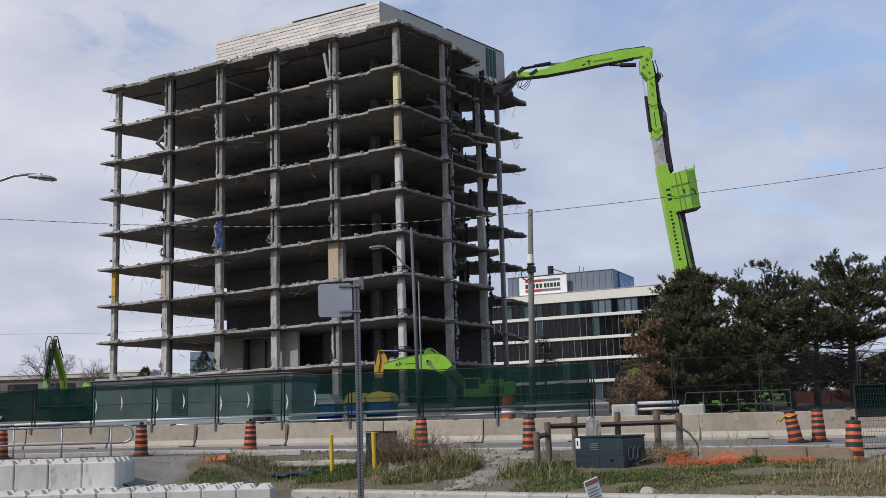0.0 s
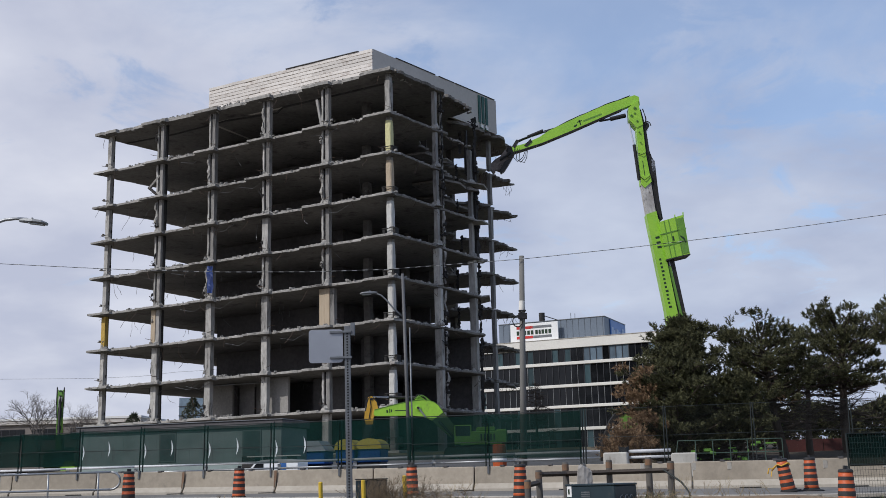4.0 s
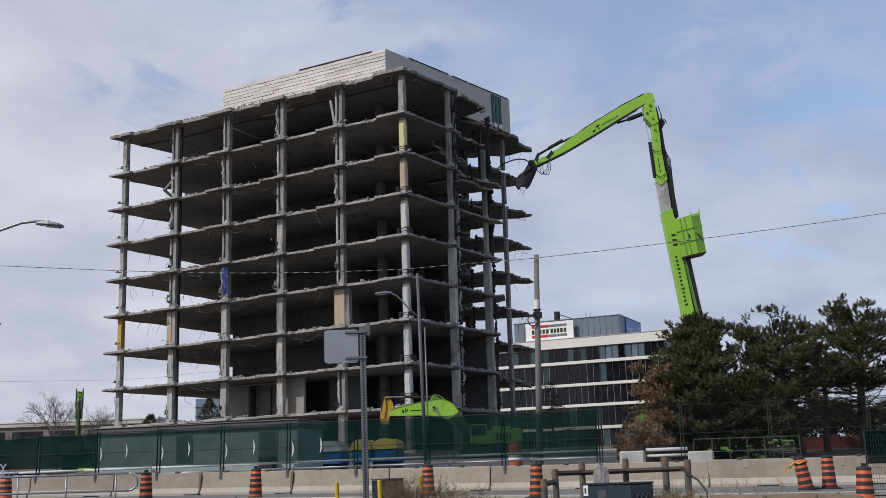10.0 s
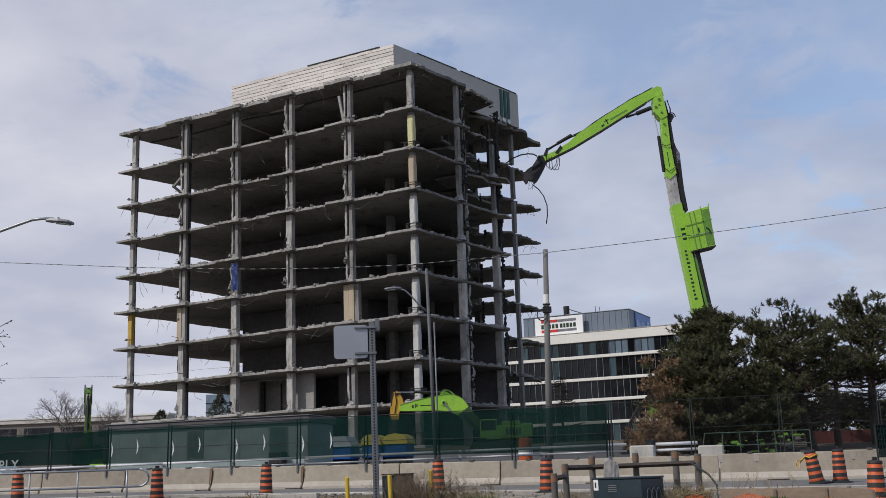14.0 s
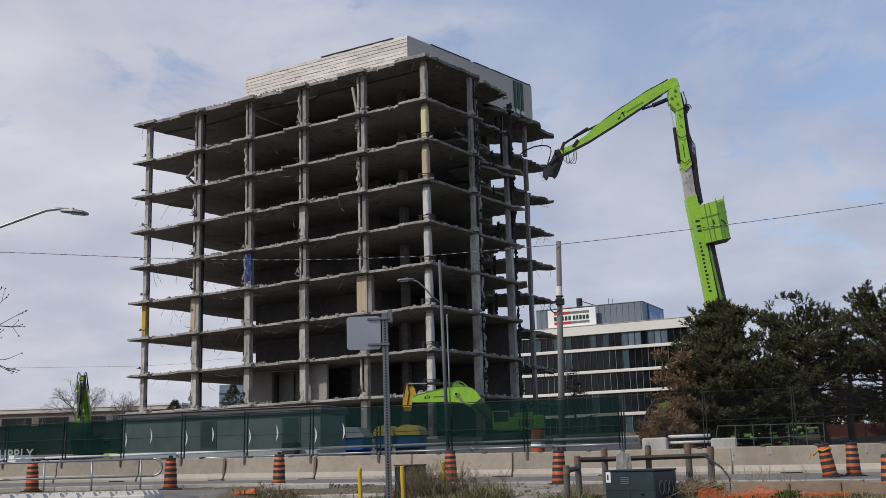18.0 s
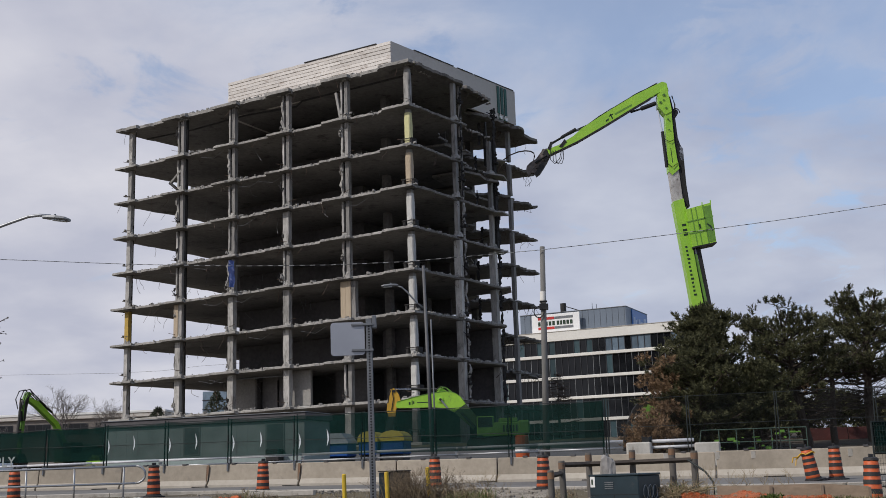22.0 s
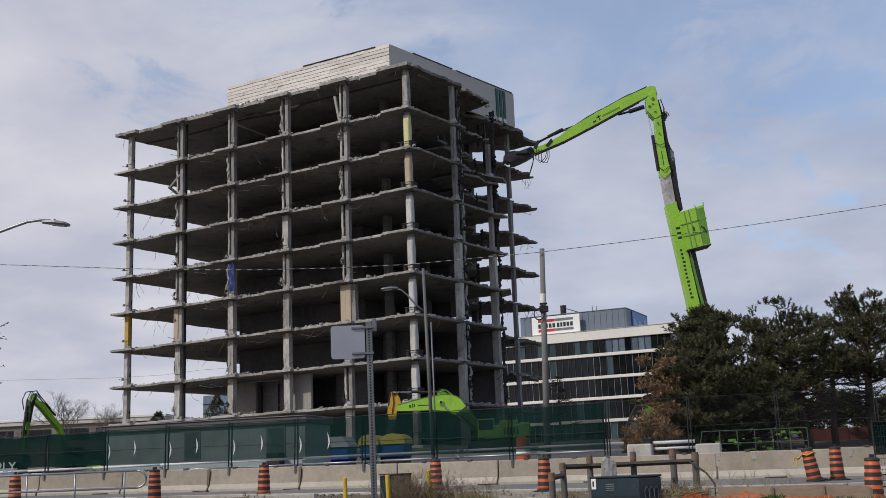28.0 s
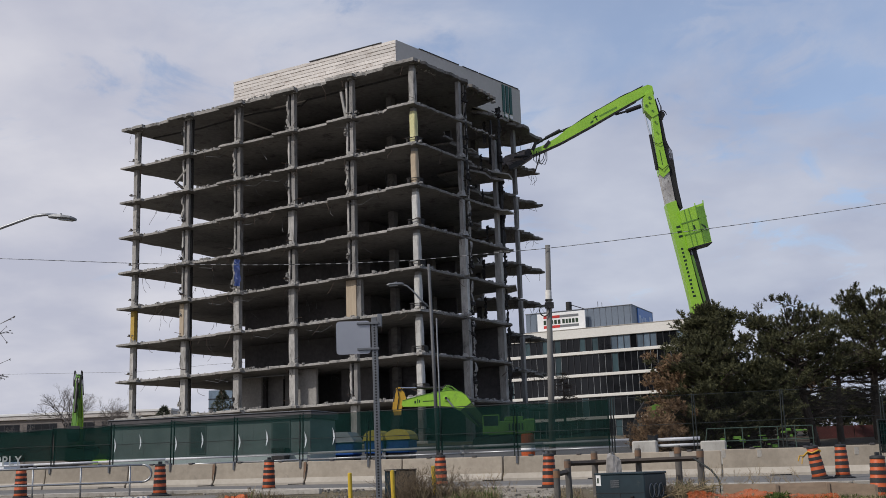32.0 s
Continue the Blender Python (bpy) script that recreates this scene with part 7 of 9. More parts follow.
    part("arm_plate", Geo().plate([(-6.86, 4.2), (-6.98, 3.85), (-7.08, 3.3), (-7.0, 3.3), (-6.9, 3.85), (-6.8, 4.15)], -0.226, -0.2205), DARK_STEEL, s, "dark worn edge")
    part("arm_tip", Geo().plate([(-7.02, 2.38), (-7.45, 0.9), (-6.9, 0.8), (-6.6, 2.38)], -0.2, 0.2), DARK_STEEL, s, "dark lower end of the arm")
    cylinder("arm_cylinder", t, (-3.6, 4.15), (-6.6, 4.24), 0.085, 0.62)
    part("boom_cylinder", Geo().tube((-1.2, -0.36, 1.5), (-2.1, -0.36, 2.5), 0.09, n=10), DARK_STEEL, t)
    part("bucket", Geo().plate([(-7.2, 0.85), (-6.7, 0.8), (-6.2, 0.35), (-6.3, -0.1), (-7.0, 0.1), (-7.5, 0.45)], -0.55, 0.55), DARK_STEEL, t, "dark bucket resting low")


def far_excavator():
    """Works far off to the side; its boom shows over the fence."""
    y, x = 105.0, -35.6
    z = land(x, y)
    t = thing("excavator", "dusty lime excavator swinging its arm behind the fence", "excavator", pose(x, y, z))
    tracks(t)
    h = house(t, LIME_DIM)
    w = 1.0
    def long(o):
        return [(px * w, pz) for px, pz in o]
    b = part("boom", Geo().plate(long([(-0.4, -0.3), (-0.5, 0.5), (-1.65, 2.9), (-3.95, 5.0), (-5.0, 5.45), (-5.3, 5.1), (-4.3, 4.5), (-2.15, 2.6), (-0.95, 0.2)]), -0.15, 0.15), LIME_DUSTY_SHADE, t, "dusty lime boom")
    part("dipper_arm", Geo().plate(long([(-4.7, 5.7), (-5.15, 5.85), (-5.6, 5.1), (-5.85, 3.2), (-6.3, 0.4), (-6.05, 0.3), (-5.6, 2.9), (-5.25, 4.6)]), -0.13, 0.13), LIME_DUSTY_SHADE, b)
    part("bucket", Geo().plate(long([(-6.0, 0.4), (-6.6, 0.45), (-6.8, -0.3), (-6.2, -0.9), (-5.6, -0.5)]), -0.5, 0.5), DARK_STEEL, b)
    cylinder("arm_cylinder", b, (-2.3 * w, 3.9), (-4.7 * w, 5.75), 0.1, 0.6)
    part("bucket_cylinder", Geo().tube((-5.75 * w, 0, 5.3), (-6.3 * w, 0, 1.8), 0.12, n=8), DARK_STEEL, b)
    part("hose", Geo().path([(-4.2 * w, -0.3, 5.0), (-4.9 * w, -0.32, 5.9), (-5.5 * w, -0.3, 5.7), (-5.8 * w, -0.3, 4.9)], 0.035, 5), BLACK, b)
    part("boom_cylinder", Geo().tube((-0.9 * w, -0.36, -0.6), (-1.9 * w, -0.36, 1.8), 0.1, n=8), DARK_STEEL, b)
    for za, zb, mt in ((4.75, 5.2, WHITE_PANEL), (3.3, 4.2, DARK_STEEL), (2.2, 2.6, DARK_STEEL)):
        x = -5.62 - (5.1 - zb) * 0.13
        part("guard_plate", Geo().box(x - 0.28, x - 0.02, -0.17, 0.15, za, zb, 0.03), mt, b)
    for sd in (-1, 1):
        part("boom_cheek", Geo().plate(long([(-0.5, 0.2), (-1.7, 2.85), (-3.95, 4.95), (-5.0, 5.4), (-5.2, 5.15), (-4.3, 4.55), (-2.1, 2.65), (-0.9, 0.25)]), sd * 0.22 - 0.04, sd * 0.22 + 0.04), LIME, b, "bright lime side plate")
        part("arm_cheek", Geo().plate(long([(-4.75, 5.75), (-5.1, 5.9), (-5.55, 5.1), (-5.8, 3.2), (-6.25, 0.5), (-6.1, 0.4), (-5.65, 2.9), (-5.3, 4.6)]), sd * 0.20 - 0.04, sd * 0.20 + 0.04), LIME_DUSTY_SHADE, b, "dusty lime side plate")
        part("arm_guard", Geo().plate(long([(-5.0, 5.7), (-5.5, 5.15), (-5.85, 3.3), (-5.62, 3.3), (-5.3, 4.7)]), sd * 0.28 - 0.03, sd * 0.28 + 0.03), DARK_STEEL, b, "dark worn arm guard")
        part("hose", Geo().path([(px, sd * 0.3, pz) for px, pz in ((-3.2, 4.5), (-4.4, 5.5), (-5.0, 6.1), (-5.7, 6.0), (-6.1, 5.3), (-5.9, 4.4))], 0.05, 5), BLACK, b)
    part("arm_cover", Geo().box(-5.25 * w, -4.85 * w, -0.2, 0.2, 5.3, 5.8, 0.08), DARK_STEEL, b)
    return t, h, b


def wheel_loader():
    """Works behind the screen; only its lifted bucket shows."""
    x, y = -30.6, 104.0
    t = thing("wheel_loader", "lime wheel loader with a raised bucket behind the screen", "loader", pose(x, y, land(x, y)))
    b = part("loader_body", Geo().box(0.3, 3.2, -1.0, 1.0, 0.7, 2.2, 0.1), LIME_DUSTY_SHADE, t)
    part("cab", Geo().box(0.9, 2.1, -0.8, 0.8, 2.2, 3.3, 0.1), DARK_STEEL, b)
    for wx in (0.6, 2.8):
        for s in (-1, 1):
            part("wheel", Geo().tube((wx, s * 0.75, 0.65), (wx, s * 1.2, 0.65), 0.65, n=16), BLACK, t, "black tyre")
    arm = part("lift_arm", Geo().plate([(0.6, 0.2), (-1.4, 0.25), (-3.0, -0.1), (-3.0, -0.35), (-1.4, -0.1), (0.6, -0.2)], -0.5, 0.5), LIME_DUSTY_SHADE, t)
    part("bucket", Geo().plate([(-2.9, 0.35), (-3.5, 0.75), (-4.3, 0.2), (-4.2, -0.25), (-3.4, -0.5), (-2.95, -0.4)], -1.1, 1.1), LIME, arm, "lime bucket")
    return arm


def small_loader():
    """Half hidden behind the brown shrub; its curved arm rises and falls."""
    x, y = 14.4, 65.2
    z = land(x, y)
    t = thing("excavator", "lime excavator with a dark curved arm behind a brown shrub", "excavator", pose(x, y, z))
    tracks(t)
    house(t, LIME_DIM)
    def lift(o):
        return [(px, pz * 1.4) for px, pz in o]

    b = part("boom", Geo().plate(lift([(-0.1, -0.2), (-0.6, 0.6), (-1.6, 1.0), (-2.4, 1.1), (-3.1, 0.9), (-3.0, 0.3), (-2.2, 0.4), (-1.3, 0.2), (-0.7, -0.5)]), -0.26, 0.26), LIME_DUSTY_SHADE, t, "dusty lime boom")
    part("boom_edge", Geo().plate(lift([(-1.5, 1.15), (-2.4, 1.45), (-3.1, 1.3), (-3.7, 0.75), (-4.15, 0.0), (-4.35, -1.2), (-4.15, -1.2), (-3.95, 0.0), (-3.5, 0.6), (-3.0, 1.02), (-2.4, 1.2), (-1.5, 0.95)]), -0.3, 0.3), DARK_STEEL, b, "dark curved edge of the arm")
    part("bucket", Geo().plate(lift([(-3.95, -1.1), (-4.4, -1.1), (-4.6, -1.6), (-4.2, -2.0), (-3.7, -1.8)]), -0.5, 0.5), DARK_STEEL, b)
    return t, b


DEMO_Y = 108.0
FOOT = Vector((27.5, DEMO_Y, 7.4))
PIN = Vector((21.17, DEMO_Y, 38.75))
WRIST = Vector((8.9, DEMO_Y, 32.99))


def local(outline, o):
    return [(x - o.x, z - o.z) for x, z in outline]


def high_reach():
    """The tall demolition machine. Its moving parts are drawn about their pins."""
    x = 29.0
    z = land(x, DEMO_Y)
    t = thing("high_reach_excavator", "lime high-reach demolition excavator biting at the tower", "excavator", pose(0, 0, 0))
    base = pose(x, DEMO_Y, z)
    u = part("undercarriage", Geo().box(-1.4, 1.4, -1.4, 1.4, 0.5, 1.3, 0.05), DARK_STEEL, t, m=base)
    for s in (-1, 1):
        out = [(-3.0 + 0.6 * math.cos(a), 0.6 + 0.6 * math.sin(a)) for a in [math.pi / 2 + math.pi * i / 6 for i in range(7)]]
        out += [(3.0 + 0.6 * math.cos(a), 0.6 + 0.6 * math.sin(a)) for a in [-math.pi / 2 + math.pi * i / 6 for i in range(7)]]
        part("track", Geo().plate(out, s * 1.9 - 0.4, s * 1.9 + 0.4), DARK_STEEL, t, "dark crawler track", m=base)
    h = part("house", Geo().box(-2.2, 3.6, -1.7, 1.7, 1.31, 3.1, 0.08), LIME, t, m=base)
    part("counterweight", Geo().box(3.3, 4.8, -1.7, 1.7, 1.3, 3.4, 0.2), LIME, h)
    cab = part("cab", Geo().box(-3.2, -1.2, -1.8, -0.6, 1.5, 3.6, 0.1), LIME, h)
    part("cab_window", Geo().box(-3.05, -1.35, -1.82, -1.802, 2.2, 3.45), DARK_GLASS, cab)
    part("walkway_rail", Geo().path([(-1, -1.75, 3.1), (-1, -1.75, 4.0), (3.4, -1.75, 4.0), (3.4, -1.75, 3.1)], 0.03, 6), LIME, h)
    # mast: base boom, bare telescopic length, upper length
    o = FOOT
    mast = part("mast", Geo().plate(local([(21.66, 27.34), (22.71, 27.66), (24.09, 17.27), (24.7, 13.6), (26.2, 9.5), (28.2, 7.6), (27.4, 6.6), (25.2, 8.6), (23.26, 13.64), (22.94, 17.59)], o), -0.6, 0.6), LIME, t, "lime base boom")
    part("inner_boom", Geo().plate(local([(21.42, 30.5), (22.4, 30.7), (22.68, 27.42), (21.75, 27.22)], o), -0.45, 0.45), BARE_STEEL, mast, "scuffed bare telescopic boom")
    part("upper_boom", Geo().plate(local([(20.9, 39.2), (21.55, 39.5), (21.95, 36.7), (22.08, 33.68), (22.4, 30.86), (21.72, 30.2), (21.42, 30.6), (21.3, 32.82), (21.3, 36.74)], o), -0.5, 0.5), LIME, mast, "lime upper boom")
    part("boom_collar", Geo().plate(local([(21.36, 31.35), (22.36, 31.5), (22.45, 30.75), (21.72, 30.12), (21.38, 30.5)], o), -0.56, 0.56), LIME, mast)
    part("hose_sleeve", Geo().plate(local([(21.9, 38.6), (22.3, 36.5), (22.5, 33.97), (22.66, 31.92), (22.92, 31.0), (23.36, 26.9), (22.95, 26.6), (22.64, 27.89), (22.36, 31.1), (22.02, 34.0), (21.9, 36.8)], o), -0.35, 0.35), BLACK, mast, "black hose sleeve")
    g = Geo()
    for i in range(5):
        pts = [(22.3 + 0.09 * i - o.x, -0.4 + 0.02 * i, 34.6 - 0.3 * i - o.z), (22.5 + 0.1 * i - o.x, -0.45, 32.9 - o.z), (22.75 + 0.06 * i - o.x, -0.45, 30.6 - o.z), (22.95 + 0.06 * i - o.x, -0.4, 27.2 - 0.1 * i - o.z)]
        part("hose", Geo().path(pts, 0.04, 5), BLACK, mast)
    box = part("hose_box", Geo().plate(local([(22.79, 26.42), (25.29, 27.1), (25.66, 23.06), (23.3, 22.56)], o), -1.0, 0.9), LIME, mast, "square lime equipment box")
    part("box_rib", Geo().plate(local([(24.42, 26.85), (24.52, 26.87), (24.97, 22.95), (24.87, 22.93)], o), -1.04, -1.0).plate(local([(22.81, 25.04), (25.47, 25.65), (25.48, 25.78), (22.8, 25.16)], o), -1.04, -1.0)
         .plate(local([(22.95, 23.86), (25.59, 24.36), (25.58, 24.48), (22.94, 23.98)], o), -1.04, -1.0), LIME_DUSTY_SHADE, box)
    # darker lime panel paints the shade of the box's right side
    part("box_side", Geo().plate(local([(24.6, 26.7), (25.25, 26.85), (25.58, 23.2), (25.02, 23.1)], o), -1.03, -1.001), LIME_DUSTY_SHADE, box, "darker panel painted as the box's shaded side")
    g = Geo()
    for f in (0.28, 0.56):
        for (xa, za), (xb, zb) in (((22.79, 26.42), (23.3, 22.56)),):
            px, pz = 1.62 * f, 0.42 * f
            g.plate(local([(xa + px, za + pz), (xa + px + 0.06, za + pz + 0.01), (xb + px + 0.06, zb + pz * 0.8 + 0.01), (xb + px, zb + pz * 0.8)], o), -1.045, -1.002)
    part("box_stiffener", g, LIME_DUSTY_SHADE, box, "upright stiffener ribs")
    for px, pz in ((22.79, 26.42), (25.29, 27.1), (24.45, 26.87)):
        part("corner_post", Geo().box(px - 0.05 - o.x, px + 0.05 - o.x, -0.98, -0.88, pz - 0.2 - o.z, pz + 0.28 - o.z), LIME, box)
    part("box_floor", Geo().plate(local([(23.28, 22.6), (25.7, 23.1), (25.7, 22.98), (23.28, 22.45)], o), -1.03, 0.92), DARK_STEEL, box, "dark underside")
    part("box_mark", Geo().plate(local([(24.85, 25.0), (25.2, 24.75), (25.38, 24.3), (25.3, 24.2), (25.1, 24.6), (24.82, 24.85)], o), -1.045, -1.032), MARK, box, "dark swoosh mark")
    part("box_mark", Geo().plate(local([(24.02, 24.9), (24.14, 24.93), (24.22, 24.5), (24.1, 24.47)], o), -1.045, -1.002), MARK, box, "dark logo bar")
    part("box_bottom_cylinder", Geo().tube((23.6 - o.x, -0.2, 22.7 - o.z), (23.9 - o.x, -0.2, 21.3 - o.z), 0.22, n=10), GALV, box)
    part("ladder_rail", Geo().plate(local([(23.35, 22.5), (24.16, 22.71), (24.93, 17.25), (25.6, 13.8), (24.9, 13.7), (24.18, 16.99)], o), -0.4, 0.4), DARK_STEEL, mast, "dark rail behind the base boom")
    part("rail_face", Geo().plate(local([(23.5, 22.0), (23.8, 22.0), (24.6, 17.0), (24.35, 16.9)], o), -0.46, -0.4), LIME_DUSTY_SHADE, mast)
    for i, dz in enumerate((0.0, -0.52, -0.98)):
        x0, z0 = 22.36 - 0.07 * dz * 1.9, 25.0 + dz
        part("logo_mark", Geo().plate(local([(x0 + 0.04, z0), (x0 + 0.46, z0 + 0.07), (x0 + 0.49, z0 - 0.16), (x0 + 0.07, z0 - 0.23)], o), -0.61, -0.602), MARK, mast, "dark logo bar")
    a, b = Vector((22.62, 0, 22.75)), Vector((23.30, 0, 17.55))
    for i in range(13):
        p, q = a + (b - a) * (i / 13), a + (b - a) * ((i + 0.52) / 13)
        w = 0.21 if i not in (3, 8, 12) else 0.29
        part("lettering_bar", Geo().plate(local([(p.x, p.z), (p.x + w, p.z + 0.04), (q.x + w, q.z + 0.04), (q.x, q.z)], o), -0.61, -0.602), MARK, mast, "dark lettering bar")
    part("arrow_mark", Geo().plate(local([(21.65, 33.0), (21.72, 33.0), (21.85, 31.4), (21.78, 31.4)], o), -0.51, -0.502), MARK, mast)
    part("mast_cylinder", Geo().tube((20.96 - o.x, -0.35, 34.75 - o.z), (21.23 - o.x, -0.35, 31.0 - o.z), 0.17, n=10), BLACK, mast, "black hydraulic cylinder")
    part("rod", Geo().tube((20.59 - o.x, -0.35, 37.06 - o.z), (20.96 - o.x, -0.35, 34.7 - o.z), 0.09, n=8), CHROME, mast)
    g = Geo().tube((22.32 - o.x, -0.3, 36.82 - o.z), (22.32 - o.x, 0.3, 36.82 - o.z), 0.36, n=16)
    part("hose_reel", g, BLACK, mast)
    pts = [(22.4 + 0.42 * math.cos(i * 0.6) - o.x, -0.35, 36.75 + 0.48 * math.sin(i * 0.6) - o.z) for i in range(9)]
    part("hose_loop", Geo().path(pts, 0.05, 6), BLACK, mast)
    br = part("elbow_bracket", Geo().plate(local([(20.62, 38.7), (21.6, 39.5), (21.98, 36.85), (21.3, 36.5), (20.62, 37.35)], o), -0.58, 0.58), LIME, mast, "lime elbow bracket")
    for x, zz, r in ((20.85, 37.8, 0.15), (21.4, 37.2, 0.12), (21.25, 38.6, 0.17), (21.55, 36.0, 0.1), (21.2, 38.05, 0.1), (21.6, 34.9, 0.08)):
        pb = part("pin_boss", Geo().tube((x - o.x, -0.64, zz - o.z), (x - o.x, -0.58, zz - o.z), r, n=12), LIME_DUSTY_SHADE, br)
        part("pin", Geo().tube((x - o.x, -0.655, zz - o.z), (x - o.x, -0.641, zz - o.z), r * 0.45, n=10), LIME_DIM, pb)
    for pts, r in (([(22.1, -0.3, 38.6), (22.35, -0.35, 37.6), (22.3, -0.3, 36.9)], 0.07), ([(21.0, -0.62, 33.9), (21.6, -0.66, 33.6), (22.25, -0.62, 33.9)], 0.035),
                   ([(21.1, -0.62, 31.5), (21.7, -0.7, 30.9), (22.4, -0.62, 31.4)], 0.035)):
        part("hose", Geo().path([(px - o.x, py, pz - o.z) for px, py, pz in pts], r, 6), BLACK, mast)
    # stick
    o = PIN
    stick = part("stick", Geo().plate(local([(21.15, 40.1), (21.61, 39.96), (21.78, 39.1), (20.9, 39.0), (20.0, 38.5), (18.1, 37.4), (15.2, 35.66), (12.2, 33.96), (9.28, 32.6), (9.08, 33.15), (10.3, 33.6), (11.8, 34.5), (12.7, 35.3), (15.25, 36.92), (18.27, 38.72)], o), -0.42, 0.42), LIME, t, "lime stick arm")
    # dark strip along the stick's lower edge
    g = Geo()
    u = [(20.0, 38.5), (18.1, 37.39), (15.2, 35.65), (12.2, 33.95), (9.28, 32.59)]
    for (xa, za), (xb, zb) in zip(u, u[1:]):
        g.plate(local([(xa, za), (xb, zb), (xb + 0.02, zb - 0.07), (xa + 0.02, za - 0.07)], o), -0.44, 0.44)
    part("wear_strip", g, DARK_STEEL, stick)
    c = part("stick_cylinder", Geo().tube((20.42 - o.x, -0.2, 37.86 - o.z), (18.9 - o.x, -0.2, 37.3 - o.z), 0.22, n=10), BLACK, stick, "black hydraulic cylinder")
    part("rod", Geo().tube((18.9 - o.x, -0.2, 37.3 - o.z), (17.8 - o.x, -0.2, 36.95 - o.z), 0.11, n=8), BLACK, c)
    c = part("wrist_cylinder", Geo().tube((12.1 - o.x, -0.3, 35.25 - o.z), (10.6 - o.x, -0.3, 34.4 - o.z), 0.17, n=10), BLACK, stick, "black hydraulic cylinder")
    part("rod", Geo().tube((10.6 - o.x, -0.3, 34.4 - o.z), (9.5 - o.x, -0.3, 33.8 - o.z), 0.09, n=8), BLACK, c)
    part("link", Geo().plate(local([(9.1, 33.2), (9.45, 33.95), (9.75, 33.95), (9.4, 33.0)], o), -0.46, 0.46), DARK_STEEL, stick)
    part("link", Geo().plate(local([(10.3, 33.4), (10.9, 34.2), (11.1, 33.9), (10.6, 33.3)], o), -0.47, -0.43), DARK_STEEL, stick)
    part("logo_mark", Geo().plate(local([(15.2, 36.1), (15.5, 36.3), (15.5, 36.1), (15.2, 35.9)], o), -0.43, -0.422).plate(local([(15.62, 36.75), (15.72, 36.8), (15.95, 36.3), (15.85, 36.2)], o), -0.43, -0.422).plate(local([(15.5, 36.55), (15.95, 36.8), (15.96, 36.7), (15.52, 36.45)], o), -0.43, -0.422), MARK, stick, "dark logo bars")
    part("lettering_bar", Geo().plate(local([(16.11, 36.79), (17.91, 37.76), (17.96, 37.58), (16.15, 36.61)], o), -0.43, -0.422), LIME_DUSTY_SHADE, stick)
    g = Geo()
    for i in range(3):
        g = Geo()
        pts = [(9.4 + 0.25 * i - o.x, -0.5, 33.0 - o.z), (9.35 + 0.3 * i - o.x, -0.6, 32.0 - 0.15 * i - o.z), (9.8 + 0.35 * i - o.x, -0.6, 31.55 - o.z), (10.3 + 0.2 * i - o.x, -0.6, 32.1 - o.z), (10.5 + 0.1 * i - o.x, -0.5, 32.9 - o.z)]
        part("hose_loop", g.path(pts, 0.04, 5), BLACK, stick)
    rn = random.Random(5)
    for k in range(3):
        pts = []
        for i in range(19):
            f = i / 18
            x, zz = 9.6 + 11.1 * f, lerp(f, [(0, 33.7), (0.2, 34.95), (0.3, 35.4), (0.51, 36.9), (0.78, 38.7), (1.0, 39.95)])
            pts.append((x - o.x, -0.3 + 0.22 * k, zz + 0.04 + rn.uniform(0, 0.1) - o.z))
        part("hose", Geo().path(pts, 0.045, 5), BLACK, stick)
    # crusher
    o = WRIST
    jaw = part("crusher", Geo().plate([(0.12, 0.32), (0.6, -0.35), (0.2, -1.2), (-0.4, -2.15), (-0.9, -2.42), (-1.6, -2.2), (-1.8, -1.6), (-1.0, -0.9), (-0.3, 0.12)], -0.30, 0.30), JAW_STEEL, t, "dark steel concrete crusher")
    part("fixed_jaw", Geo().plate([(0.24, -1.1), (-0.15, -1.8), (-0.5, -2.35), (-0.86, -2.62), (-1.02, -2.3), (-0.8, -1.95), (-0.62, -1.5), (-0.2, -1.2)], -0.38, 0.38), DARK_STEEL, jaw)
    part("moving_jaw", Geo().plate([(-0.85, -0.8), (-1.5, -1.2), (-1.88, -1.62), (-1.92, -2.2), (-1.66, -2.62), (-1.45, -2.45), (-1.42, -2.05), (-1.1, -1.7), (-0.7, -1.5)], -0.38, 0.38), JAW_STEEL, jaw)
    for zz in (-1.75, -2.05):
        part("jaw_tooth", Geo().plate([(-0.75, zz), (-0.98, zz - 0.02), (-0.8, zz - 0.2)], -0.3, 0.3), DARK_STEEL, jaw)
    part("side_cheek", Geo().plate([(0.05, 0.1), (0.4, -0.4), (0.1, -1.05), (-0.2, -1.0), (-0.2, -0.1)], -0.47, -0.421), DARK_STEEL, jaw, "dark hydraulic cover")
    part("rotator", Geo().tube((0.12, 0, 0.12), (-0.12, 0, -0.4), 0.44, n=14), DARK_STEEL, jaw)
    part("jaw_cylinder", Geo().tube((0.1, -0.5, -0.5), (-1.0, -0.5, -1.3), 0.11, n=8), BLACK, jaw)
    return t, mast, stick, jaw


BAR_FOOT = pose(4.98, 109.3, 32.23)


def hooked_bar():
    """The long bent bar that the torn slabs have let go of."""
    pts = [(-0.5, -1.0), (0.0, 0.0), (0.38, 0.71), (1.1, 1.22), (1.99, 1.55), (2.76, 1.64), (3.3, 1.56), (3.62, 1.35), (3.67, 1.0), (3.52, 0.4), (3.24, -0.4), (2.97, -1.15)]
    g = Geo().path([(x, -0.02 * i, z) for i, (x, z) in enumerate(pts)], 0.07, 6)
    return solid("bent_bar", g, RUST, "long bent reinforcing bar curling out of a torn slab", "rebar", BAR_FOOT)


